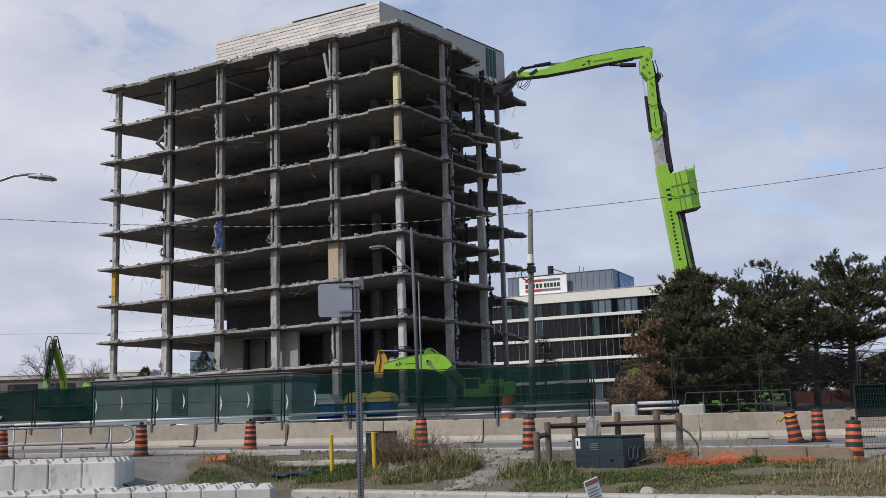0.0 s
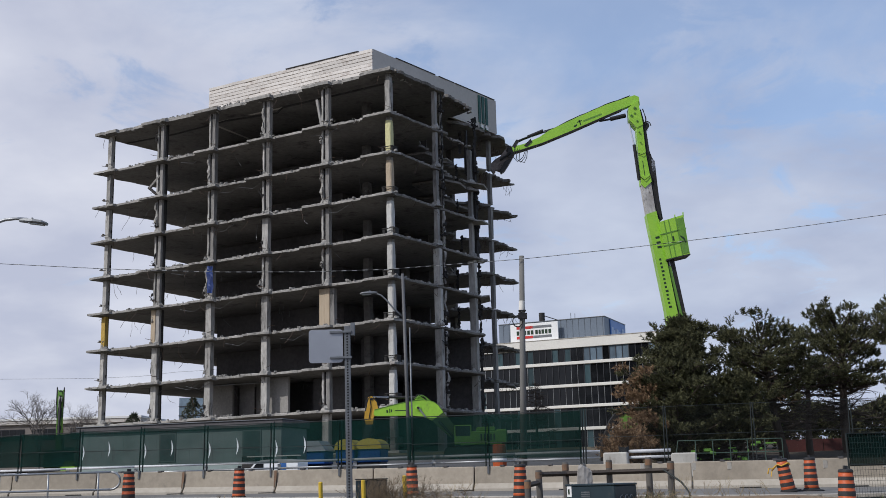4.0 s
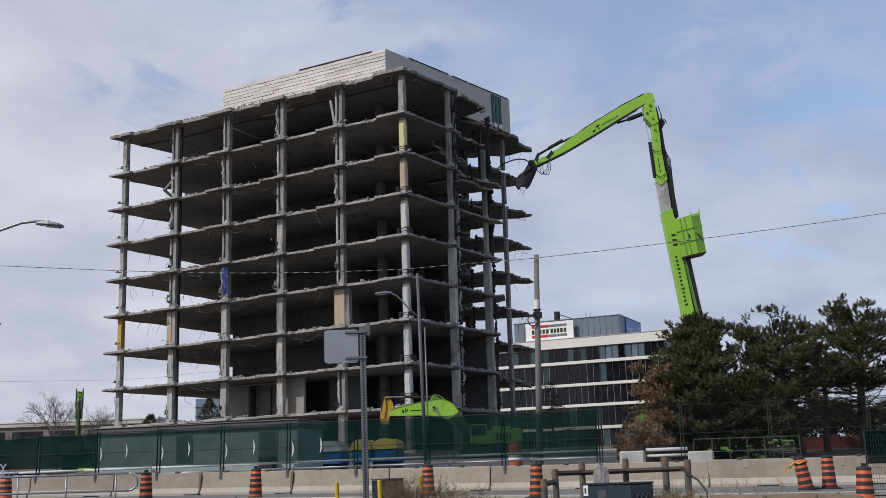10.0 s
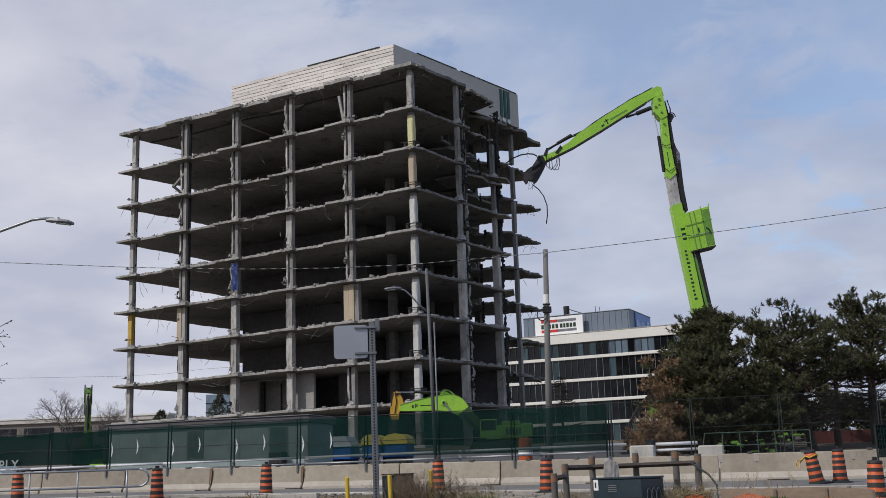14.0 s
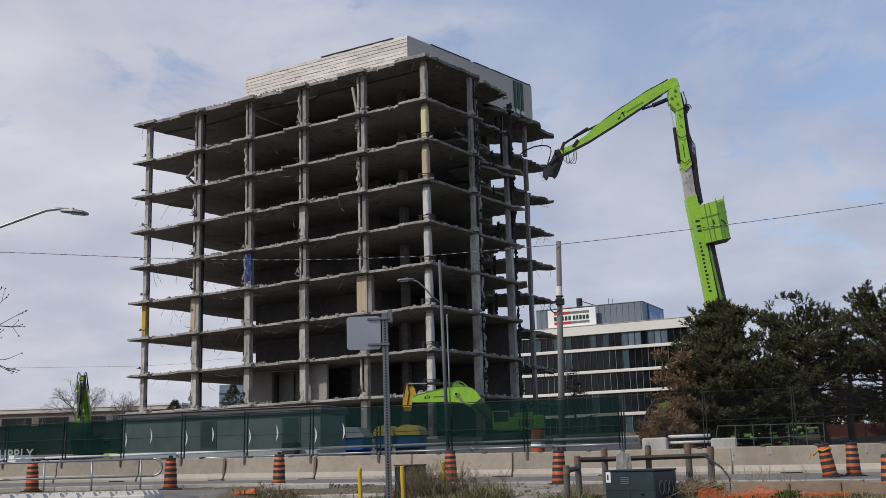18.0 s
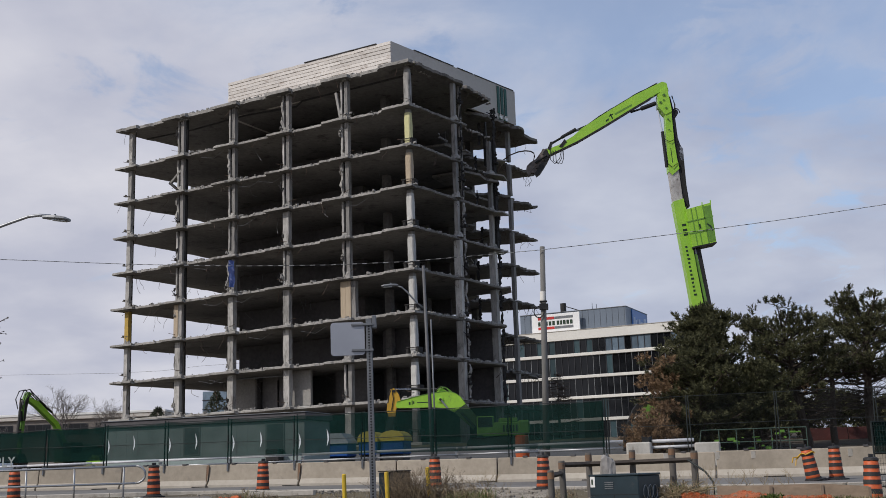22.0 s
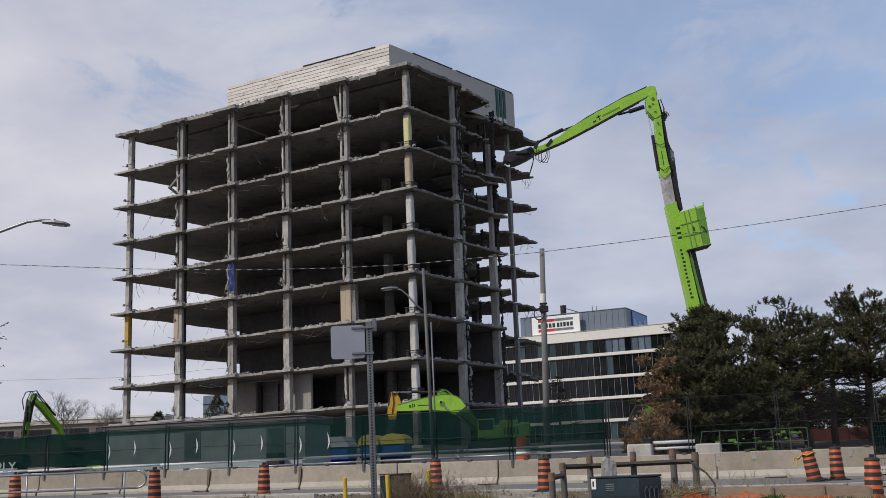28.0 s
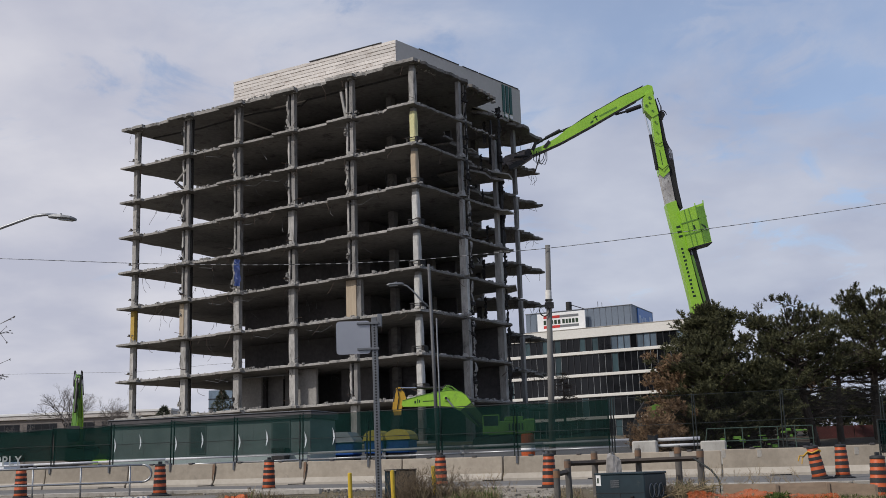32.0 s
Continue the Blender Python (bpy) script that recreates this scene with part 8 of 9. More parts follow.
def loose_bar():
    """A curved bar that slips from the jaws, swings out and drops a storey."""
    pts = [(0.0, 0.0), (0.61, -0.5), (1.1, -1.24), (1.4, -2.21), (1.4, -3.22), (1.24, -4.16)]
    return solid("curved_bar", Geo().path([(x, 0.02 * i, z) for i, (x, z) in enumerate(pts)], 0.055, 6), RUST, "curved reinforcing bar hanging from the crusher's jaws", "rebar",
                 Matrix.Translation((5.6, 109.9, 29.45)))


# ---------------------------------------------------------------- buildings beyond
def office():
    t = thing("office_building", "cream banded office block with dark glass and slate blue roof plant", "building", pose(10.14, 177.07, 0, 0, 0, -25))
    L0, L1, D = -34.0, 26.0, 20.0
    part("office_core", Geo().box(L0 + 0.3, L1 - 0.3, 0.6, D, 4.0, 21.9), MULLION, t, "dark storeys behind the glass")
    bands = [(21.43, 22.92), (18.8, 19.3), (15.3, 15.78), (12.08, 12.55), (8.6, 9.1), (4.0, 5.6)]
    for z0, z1 in bands:
        part("band", Geo().box(L0, L1, 0.0, D + 0.1, z0, z1, 0.05), OFFICE_WHITE, t, "cream precast band")
    part("coping", Geo().box(L0 - 0.05, L1 + 0.05, -0.06, 0.5, 22.922, 23.02), KERB, t, "pale roof coping")
    rnd = random.Random(12)
    panes = {}
    for mat in (DARK_GLASS, BLUE_GLASS, TEAL_GLASS):
        panes[mat.name] = Geo().box(0, 0.93, 0.0, 0.05, 0.02, 1.0).mesh("pane", mat)
    mull = Geo().box(0, 0.09, -0.06, 0.08, 0, 1.0).mesh("mullion", MULLION)
    mull_pale = Geo().box(0, 0.05, -0.06, 0.08, 0, 1.0).mesh("mullion", GALV)
    wdt = 1.04
    for s, ((a, _), (_, b)) in enumerate(zip(bands, bands[1:])):
        h = a - b
        for i in range(40):
            x = -16.0 + i * wdt
            mat = DARK_GLASS
            if s == 0:
                mat = (BLUE_GLASS if (i * 7) % 10 in (0, 1, 3, 5, 7, 8) else DARK_GLASS) if x > 11.3 else (TEAL_GLASS if rnd.random() < 0.3 else DARK_GLASS)
            elif rnd.random() < 0.06:
                mat = TEAL_GLASS
            part("pane", panes[mat.name], None, t, m=pose(x + 0.05, 0.3, b, rnd.uniform(-0.4, 0.4), 0, rnd.uniform(-0.7, 0.7)) @ Matrix.Diagonal((wdt, 1, h, 1)))
            part("mullion", mull_pale if (s and rnd.random() < 0.6) else mull, None, t, m=pose(x, 0.25, b) @ Matrix.Diagonal((1, 1, h, 1)))
    # roof plant with two sign boards
    p = part("roof_plant", Geo().box(-1.2, 16.9, 3.6, 16.0, 22.94, 26.5, 0.05), OFFICE_BLUE, t, "slate blue roof plant cladding")
    g = Geo()
    for i in range(0, 18):
        g.box(i * 1.0 - 0.4, i * 1.0 - 0.37, 3.57, 3.6, 22.95, 26.45)
    part("cladding_seam", g, MULLION, p, kind="stuff")
    part("plant_edge", Geo().box(-1.25, 16.95, 3.52, 16.05, 26.502, 26.6), GALV_DARK, p, "thin metal roof edge")
    sb = part("sign_board", Geo().box(1.3, 9.5, 2.4, 2.7, 23.3, 26.2, 0.03), SIGN_WHITE, t, "white sign board with red and dark bars")
    for z in (23.75, 25.35):
        part("red_bar", Geo().box(2.4, 5.2, 2.35, 2.4, z, z + 0.42), SIGN_RED, sb)
        part("grey_bar", Geo().box(5.25, 8.4, 2.35, 2.4, z + 0.02, z + 0.4), GALV_DARK, sb)
    for i, x in enumerate((2.4, 2.98, 3.62, 4.24, 4.86, 5.62, 6.2, 6.7, 7.28, 7.88)):
        w = 0.42 if i != 6 else 0.34
        c = Geo().box(x, x + w, 2.35, 2.4, 24.38, 25.05)
        part("lettering_bar", c, MARK, sb, "dark lettering bar")
    b2 = part("blue_sign", Geo().box(16.92, 17.1, 6.4, 15.0, 23.3, 26.35, 0.03), SIGN_BLUE, t, "blue sign board with a pale mark")
    for i, (ya, yb, za, zb) in enumerate(((6.9, 7.9, 24.0, 25.2), (8.1, 8.9, 24.0, 24.8), (9.1, 9.5, 24.0, 25.1), (9.8, 10.8, 24.0, 25.1), (11.0, 11.7, 24.0, 24.8), (11.9, 12.3, 24.0, 24.8), (12.8, 14.2, 23.8, 25.5))):
        part("pale_mark", Geo().box(17.102, 17.14, ya, yb, za, zb, 0.015), SIGN_PALE, b2)
    part("chimney", Geo().lathe([(0.5, 22.9), (0.5, 28.3)], 12, (5.6, 6.0, 0)), DARK_STEEL, t)
    part("stay_wire", Geo().tube((5.7, 6, 27.9), (9.0, 4.4, 26.6), 0.07, n=4).tube((5.5, 6, 27.0), (3.2, 4.4, 26.0), 0.06, n=4), DARK_STEEL, t)
    part("aerial", Geo().tube((10.6, 6, 26.4), (10.6, 6, 27.9), 0.05, n=4).tube((11.3, 6, 26.4), (11.3, 6, 27.7), 0.05, n=4), GALV_DARK, t)


def far_block():
    t = thing("low_building", "long low grey building with a band of windows", "building", pose(-110, 146, 4, 0, 0, -3))
    part("wall", Geo().box(0, 72, 0, 12, 0, 5.9), BRICK, t)
    part("roof_edge", Geo().box(-0.2, 72.2, -0.3, 12.2, 5.9, 6.4, 0.03), WHITE_PANEL, t, "bright roof edge")
    part("coping", Geo().box(-0.3, 72.3, -0.4, 12.3, 6.402, 6.72, 0.03), SIGN_WHITE, t, "white roof coping")
    for i in range(14):
        x = 3 + i * 5.0
        w = part("window", Geo().box(x, x + 4.0, -0.06, 0.0, 3.9, 5.35), MULLION, t)
        for j in range(4):
            part("pane", Geo().box(x + 0.05 + j, x + 0.95 + j, -0.08, -0.061, 3.98, 5.27), DARK_GLASS, w)
    b = thing("glass_tower", "far blue-grey glass building seen under the slabs", "building", pose(-39.6, 170, 4))
    part("shaft", Geo().box(0, 5.0, 0, 8, 0, 11.0), BLUE_GLASS, b)
    g = Geo()
    for i in range(7):
        g.box(-0.05, 5.05, -0.08, 0, 1.2 + 1.4 * i, 1.32 + 1.4 * i)
    part("floor_line", g, MULLION, b)


# ---------------------------------------------------------------- plants
def tuft(g, p, d, rnd, n, ln, w):
    """A brush of needles about d."""
    q = d.to_track_quat("Z", "Y")
    for i in range(n):
        a = rnd.uniform(0, 6.283)
        s = rnd.uniform(0.25, 0.95)
        v = q @ Vector((s * math.cos(a), s * math.sin(a), rnd.uniform(0.35, 1.0)))
        v = v.normalized() * ln * rnd.uniform(0.6, 1.1)
        side = v.cross(Vector((rnd.uniform(-1, 1), rnd.uniform(-1, 1), rnd.uniform(-1, 1)))).normalized() * w
        k = len(g.v)
        g.v += [tuple(p - side), tuple(p + side), tuple(p + v)]
        g.f.append((k, k + 1, k + 2))


def bough(g, p, out, rnd, size, shoots, needles=22):
    """A clump of upturned bottle-brush shoots, set apart from one another."""
    for _ in range(max(3, int(shoots * 0.75))):
        a, r = rnd.uniform(0, 6.283), math.sqrt(rnd.random())
        q = p + Vector((r * math.cos(a), r * math.sin(a), 0.55 * (1 - r * r) * rnd.uniform(0.3, 1.1) - 0.1)) * size * 1.35
        d = (Vector((math.cos(a), math.sin(a), 0)) * 0.6 * r + out * 0.4 + Vector((0, 0, rnd.uniform(0.35, 1.1)))).normalized()
        ln = rnd.uniform(0.20, 0.38)
        quat = d.to_track_quat("Z", "Y")
        for i in range(needles):
            e = i / needles
            t = rnd.uniform(0, 6.283)
            v = quat @ Vector((math.cos(t), math.sin(t), 0.25 + 1.1 * e))
            v = v.normalized() * rnd.uniform(0.13, 0.20)
            o = q + d * (ln * e)
            side = v.cross(Vector((rnd.uniform(-1, 1), rnd.uniform(-1, 1), rnd.uniform(-1, 1)))).normalized() * 0.026
            k = len(g.v)
            g.v += [tuple(o - side), tuple(o + side), tuple(o + v)]
            g.f.append((k, k + 1, k + 2))


def pine(x, y, h, spread, seed, label, limbs_n=40, low=0.25, lean=0.0, profile=None, shoots=8, inner=0.35, brown=None, r=0.2, rise=0.75, bare=0, gaps=0.36):
    rnd = random.Random(seed)
    z0 = land(x, y) - 0.1
    t = thing("pine_tree", label, "tree", pose(x, y, z0), "pine trees by the fence")
    wood, green, dead, limbs = Geo(), Geo(), Geo(), Geo()
    n = 10
    stem = []
    for i in range(n + 1):
        e = i / n
        stem.append(Vector((lean * e ** 1.3 + 0.10 * math.sin(e * 6 + seed), 0.1 * math.cos(e * 4 + seed), h * e * 0.96)))
    for i in range(n):
        wood.tube(stem[i], stem[i + 1], r * (1 - i / n) ** 0.7 + 0.03, r * (1 - (i + 1) / n) ** 0.7 + 0.03, 9, False)
    profile = profile or [(0.0, 0.5), (0.2, 0.95), (0.4, 1.0), (0.65, 0.8), (0.85, 0.5), (1.0, 0.12)]
    whorls = max(5, limbs_n // 5)
    for b in range(limbs_n):
        wh = b // 5
        rel = min(1.0, (wh + 0.5 + rnd.uniform(-0.3, 0.3)) / whorls)
        e = low + (0.985 - low) * rel
        i0 = min(n - 1, int(e * n))
        p = stem[i0].lerp(stem[i0 + 1], e * n - i0)
        a = (b % 5) * 1.2566 + wh * 0.8 + rnd.uniform(-0.45, 0.45)
        ln = spread * lerp(rel, profile) * rnd.uniform(0.62, 1.12) + 0.2
        d = Vector((math.cos(a), math.sin(a), 0.05 + rise * rel * rel + rnd.uniform(-0.16, 0.14))).normalized()
        steps = max(3, int(ln / 0.42))
        pts = [p]
        for s in range(steps):
            d = (d + Vector((rnd.gauss(0, 0.10), rnd.gauss(0, 0.10), 0.07 + rnd.gauss(0, 0.07)))).normalized()
            pts.append(pts[-1] + d * (ln / steps))
        for s in range(steps):
            limbs.tube(pts[s], pts[s + 1], 0.06 * (1 - s / len(pts)) + 0.014, 0.06 * (1 - (s + 1) / len(pts)) + 0.012, 5, False)
        flat = Vector((d.x, d.y, 0)).normalized()
        for s in range(1, len(pts)):
            f = s / steps
            if f < inner and ln > 1.0:
                continue
            spots = [pts[s] + Vector((0, 0, 0.06))]
            for sg in (-1, 1):
                if rnd.random() < 0.72 and s < len(pts) - 1 + (rel > 0.8):
                    side = Vector((-flat.y, flat.x, 0)) * sg
                    q = pts[s] + (side + flat * 0.7 + Vector((0, 0, 0.22))) * rnd.uniform(0.28, 0.62) * min(1, ln / 1.8)
                    limbs.tube(pts[s], q, 0.018, 0.008, 4, False)
                    spots.append(q)
            for q in spots:
                if rnd.random() < gaps:
                    continue
                old = brown is not None and brown(q.x, q.z / h) > rnd.random()
                bough(dead if old else green, q, flat, rnd, rnd.uniform(0.20, 0.36), int(shoots * 1.45))
        if rel > 0.45 and rnd.random() < 0.4:
            q = pts[-1].copy()
            for _ in range(rnd.randint(1, 2)):
                w = q + Vector((rnd.gauss(0, 0.07), rnd.gauss(0, 0.07), rnd.uniform(0.18, 0.3)))
                limbs.tube(q, w, 0.016, 0.010, 4, False)
                q = w
                bough(green, q, flat * 0.2, rnd, 0.13, 5)
    bough(green, stem[n] + Vector((0, 0, -0.1)), Vector((0, 0, 1)), rnd, 0.2, 6)
    # bare dead sticks under the crown
    for _ in range(64):
        e = max(0.12, low) * rnd.uniform(0.35, 1.3)
        i0 = min(n - 1, int(e * n))
        p = stem[i0].lerp(stem[i0 + 1], e * n - i0)
        a = rnd.uniform(0, 6.283)
        q = p + Vector((math.cos(a), math.sin(a), rnd.uniform(-0.2, 0.35))) * rnd.uniform(0.5, 2.5)
        mid = (p + q) / 2 + Vector((rnd.gauss(0, 0.12), rnd.gauss(0, 0.12), rnd.gauss(0, 0.12)))
        limbs.path([p, mid, q], 0.016, 4)
        for _ in range(4):
            w = mid + Vector((rnd.gauss(0, 0.45), rnd.gauss(0, 0.4), rnd.gauss(0, 0.3)))
            limbs.tube(mid, w, 0.01, 0.005, 3, False)
    # long level limbs that have lost their needles
    for k in range(bare):
        e = low * rnd.uniform(0.55, 1.35)
        i0 = min(n - 1, int(e * n))
        p = stem[i0].lerp(stem[i0 + 1], e * n - i0)
        a = rnd.choice((0, math.pi)) + rnd.uniform(-0.8, 0.8)
        d = Vector((math.cos(a), math.sin(a), rnd.uniform(-0.12, 0.25)))
        pts = [p]
        for _ in range(6):
            d = (d + Vector((rnd.gauss(0, 0.15), rnd.gauss(0, 0.15), rnd.gauss(0.02, 0.14)))).normalized()
            pts.append(pts[-1] + d * rnd.uniform(0.25, 0.5))
        for j in range(6):
            limbs.tube(pts[j], pts[j + 1], 0.05 - 0.006 * j, 0.044 - 0.006 * j, 5, False)
            for _ in range(2):
                w = pts[j + 1] + Vector((rnd.gauss(0, 0.3), rnd.gauss(0, 0.3), rnd.gauss(0.08, 0.22)))
                limbs.tube(pts[j + 1], w, 0.014, 0.006, 4, False)
    part("trunk", wood, BARK, t, "dark bark trunk", smooth=False)
    part("branchwork", limbs, BARK, t, kind="stuff")
    part("crown", green.mesh("crown", NEEDLES), None, t, "dark olive green needle crown", kind="stuff")
    if dead.f:
        part("dead_needles", dead.mesh("dead_needles", NEEDLES_DRY), None, t, "browned dead needles", kind="stuff")


def shrub(x, y, w, h, seed):
    rnd = random.Random(seed)
    z = land(x, y)
    t = thing("brown_shrub", "dead rust-brown conifer shrub beside the green pine", "shrub", pose(x, y, z))
    st, lf = Geo(), Geo()
    for i in range(60):
        a = rnd.uniform(0, 6.283)
        r = math.sqrt(rnd.random())
        tip = Vector((w * r * math.cos(a), w * 0.8 * r * math.sin(a), h * (0.45 + 0.55 * math.sqrt(max(0, 1 - r * r))) * rnd.uniform(0.75, 1.05)))
        st.tube((tip.x * 0.2, tip.y * 0.2, -0.1), tip, 0.02, 0.006, 4, False)
        for _ in range(34):
            e = rnd.uniform(0.25, 1.0)
            q = Vector((tip.x * (0.2 + 0.8 * e), tip.y * (0.2 + 0.8 * e), tip.z * e)) + Vector((rnd.gauss(0, 0.12), rnd.gauss(0, 0.12), rnd.gauss(0, 0.1)))
            tuft(lf, q, Vector((rnd.gauss(0, 0.5), rnd.gauss(0, 0.5), 1)).normalized(), rnd, 9, 0.2, 0.016)
    part("branchwork", st, BARK, t)
    part("foliage", lf.mesh("foliage", NEEDLES_DRY), None, t, "rust-brown dead foliage", kind="stuff")


def hedge(x0, y, length, h, seed):
    """A dark untrimmed hedge behind the pine trunks."""
    rnd = random.Random(seed)
    lf = Geo()
    for _ in range(7000):
        x = rnd.uniform(0, length)
        top = h * (0.75 + 0.35 * noise.noise((x * 0.35, 3, 1)) + 0.2 * noise.noise((x * 1.1, 3, 7)))
        tuft(lf, Vector((x, rnd.gauss(0, 0.5), top * math.sqrt(rnd.random()))), Vector((rnd.gauss(0, 0.5), rnd.gauss(-0.2, 0.5), 1)).normalized(), rnd, 7, 0.45, 0.06)
    t = thing("hedge", "dark untrimmed hedge behind the pine trunks", "hedge", pose(x0, y, land(x0 + 5, y) - 0.1))
    part("foliage", lf.mesh("foliage", NEEDLES), None, t, kind="stuff")


def twigs(g, p, d, ln, r, depth, rnd, spread=0.55, buds=None):
    q = p + d * ln
    g.tube(p, q, r, r * 0.7, 5 if r > 0.02 else 4, False)
    if depth == 0:
        if buds is not None:
            tuft(buds, q, d, rnd, 5, 0.07, 0.02)
        return
    for _ in range(rnd.randint(2, 3)):
        nd = (d + Vector((rnd.gauss(0, spread), rnd.gauss(0, spread), rnd.gauss(0.08, spread * 0.7)))).normalized()
        twigs(g, q, nd, ln * rnd.uniform(0.62, 0.86), r * 0.66, depth - 1, rnd, spread, buds)


def bare_tree(name, x, y, z, h, depth, seed, label, lean=(0, 0, 1), buds=False, r=0.12):
    rnd = random.Random(seed)
    g, b = Geo(), Geo()
    t = thing(name, label, "tree", pose(x, y, z))
    twigs(g, Vector((0, 0, -0.1)), Vector(lean).normalized(), h * 0.3, r, depth, rnd, 0.45, b if buds else None)
    part("branchwork", g, TWIG, t, "bare grey branches")
    if buds:
        part("buds", b, TWIG, t, kind="stuff")


def larch(x, y, z, h, w, seed):
    """A leafless larch: level whorls of branches hung with short twigs."""
    rnd = random.Random(seed)
    t = thing("larch", "leafless brown larch before the office block", "tree", pose(x, y, z))
    part("trunk", Geo().tube((0, 0, -0.2), (0, 0, h), 0.16, 0.03, 8), BARK, t)
    g = Geo()
    for i in range(70):
        e = rnd.uniform(0.12, 0.97)
        a = rnd.uniform(0, 6.283)
        ln = w * (1.05 - e) ** 0.7 * rnd.uniform(0.6, 1.1)
        p = Vector((0, 0, h * e))
        q = p + Vector((math.cos(a) * ln, math.sin(a) * ln, rnd.uniform(-0.12, 0.18) * ln))
        g.path([p, (p + q) / 2 + Vector((0, 0, -0.08 * ln)), q], 0.024, 4)
        for _ in range(12):
            f = rnd.uniform(0.25, 1)
            b = p + (q - p) * f + Vector((0, 0, -0.06 * ln * (1 - abs(2 * f - 1))))
            g.tube(b, b + Vector((rnd.gauss(0, 0.28), rnd.gauss(0, 0.28), rnd.gauss(-0.05, 0.16))), 0.02, 0.01, 3, False)
    part("branchwork", g, BROWN_TWIG, t, "level brown branches", kind="stuff")


def far_conifer(x, y, z, h, w, seed):
    rnd = random.Random(seed)
    t = thing("far_conifer", "dark conifer far behind the tower", "tree", pose(x, y, z), "far conifers")
    part("trunk", Geo().tube((0, 0, -0.2), (0, 0, h * 0.95), 0.2, 0.03, 6), BARK, t)
    g = Geo()
    for i in range(620):
        e = rnd.random() ** 0.9
        a = rnd.uniform(0, 6.28)
        rr = w * (1 - e ** 1.7) * rnd.uniform(0.2, 1.15) + 0.1
        tuft(g, Vector((rr * math.cos(a), rr * math.sin(a), h * (0.08 + 0.9 * e))), Vector((math.cos(a), math.sin(a), 0.4)).normalized(), rnd, 9, 0.42, 0.05)
    part("crown", g.mesh("crown", FAR_LEAF), None, t, kind="stuff")


def verge():
    """Grass, straw and stones on the slope below the road."""
    rnd = random.Random(31)
    grass, straw, stones = Geo(), Geo(), Geo()

    def blade(g, x, y, ln, w, lean):
        z = land(x, y) - 0.01
        a = rnd.uniform(0, 6.283)
        dx, dy = math.cos(a), math.sin(a)
        k = len(g.v)
        t = lean * ln
        mx, my, mz = x + dx * t * 0.4, y + dy * t * 0.4, z + ln * 0.65
        g.v += [(x - dy * w, y + dx * w, z), (x + dy * w, y - dx * w, z), (mx + dy * w * 0.7, my - dx * w * 0.7, mz), (mx - dy * w * 0.7, my + dx * w * 0.7, mz),
                (x + dx * t, y + dy * t, z + ln * max(0.25, 1 - lean * 0.4))]
        g.f += [(k, k + 1, k + 2, k + 3), (k + 3, k + 2, k + 4)]

    def arch(g, x, y, ln, w, out):
        """A long blade that rises and bends right over."""
        z = land(x, y) - 0.01
        a = rnd.uniform(0, 6.283)
        dx, dy = math.cos(a), math.sin(a)
        k = len(g.v)
        n = 5
        for i in range(n + 1):
            e = i / n
            h = ln * (math.sin(e * 2.3) * 0.62)
            r = ln * out * e ** 1.5
            ww = w * (1 - 0.85 * e)
            g.v += [(x + dx * r - dy * ww, y + dy * r + dx * ww, z + h), (x + dx * r + dy * ww, y + dy * r - dx * ww, z + h)]
        g.f += [(k + 2 * i, k + 2 * i + 1, k + 2 * i + 3, k + 2 * i + 2) for i in range(n)]

    def patchy(x, y, s):
        return noise.noise((x * 0.55, y * 0.55, s))

    def bare(x, y):
        """Where nothing grows: the path, the ramp and the shoulder behind the boards."""
        path = lerp(y, [(24.0, 0.2), (27.0, 1.1), (28.6, 1.6), (32, 1.2)])
        if y > 23.8 and abs(x - path) < lerp(y, [(24, 0.3), (27, 0.5), (30, 0.9), (32, 1.6)]):
            return True
        if 2.9 < x < 4.9 and y > 24.9:
            return True
        if x < -6.4 - 0.55 * step((y - 27) / 5):
            return True
        return x > 5.9 and y > 26.0 - 0.45 * (x - 5.9)

    def fill(g, n, ax, bx, ay, by, lo, hi, w, keep, lean=(0.3, 1.25)):
        for _ in range(n):
            x, y = rnd.uniform(ax, bx), rnd.uniform(ay, by)
            if y > edge_y(x) - 0.35 or (x > -4.2 and y < kerb_y(x) + 0.16) or bare(x, y) or patchy(x, y, 3) < keep - 0.25 * rnd.random():
                continue
            blade(g, x, y, rnd.uniform(lo, hi), w, rnd.uniform(*lean))

    # short growth all over, then the green stretches
    fill(straw, 30000, -7.0, 11.5, 19.5, 36, 0.02, 0.09, 0.005, -0.3, (0.5, 1.4))
    fill(grass, 6000, -6.4, -3.7, 26.6, 29.6, 0.04, 0.13, 0.006, 0.1)
    fill(grass, 7000, -3.8, -1.7, 27.5, 30.0, 0.06, 0.2, 0.006, -0.1)
    fill(straw, 4000, -6.5, -2.0, 27.0, 31.5, 0.04, 0.14, 0.005, -0.1, (0.5, 1.4))
    fill(grass, 3800, -1.6, 0.7, 26.0, 29.0, 0.06, 0.26, 0.007, -0.05)
    fill(straw, 3000, -1.6, 0.7, 26.0, 29.0, 0.06, 0.26, 0.006, -0.1, (0.6, 1.8))
    fill(grass, 12000, 1.2, 4.6, 22.5, 27.5, 0.04, 0.13, 0.008, -0.12)
    fill(grass, 24000, 2.6, 8.2, 21.4, 25.6, 0.025, 0.085, 0.009, -0.15)
    fill(grass, 5000, 8.0, 11.0, 20.0, 26.0, 0.04, 0.16, 0.006, 0.05)
    fill(straw, 9000, 1.0, 9.5, 20.5, 26.0, 0.04, 0.13, 0.007, 0.0, (1.2, 2.4))
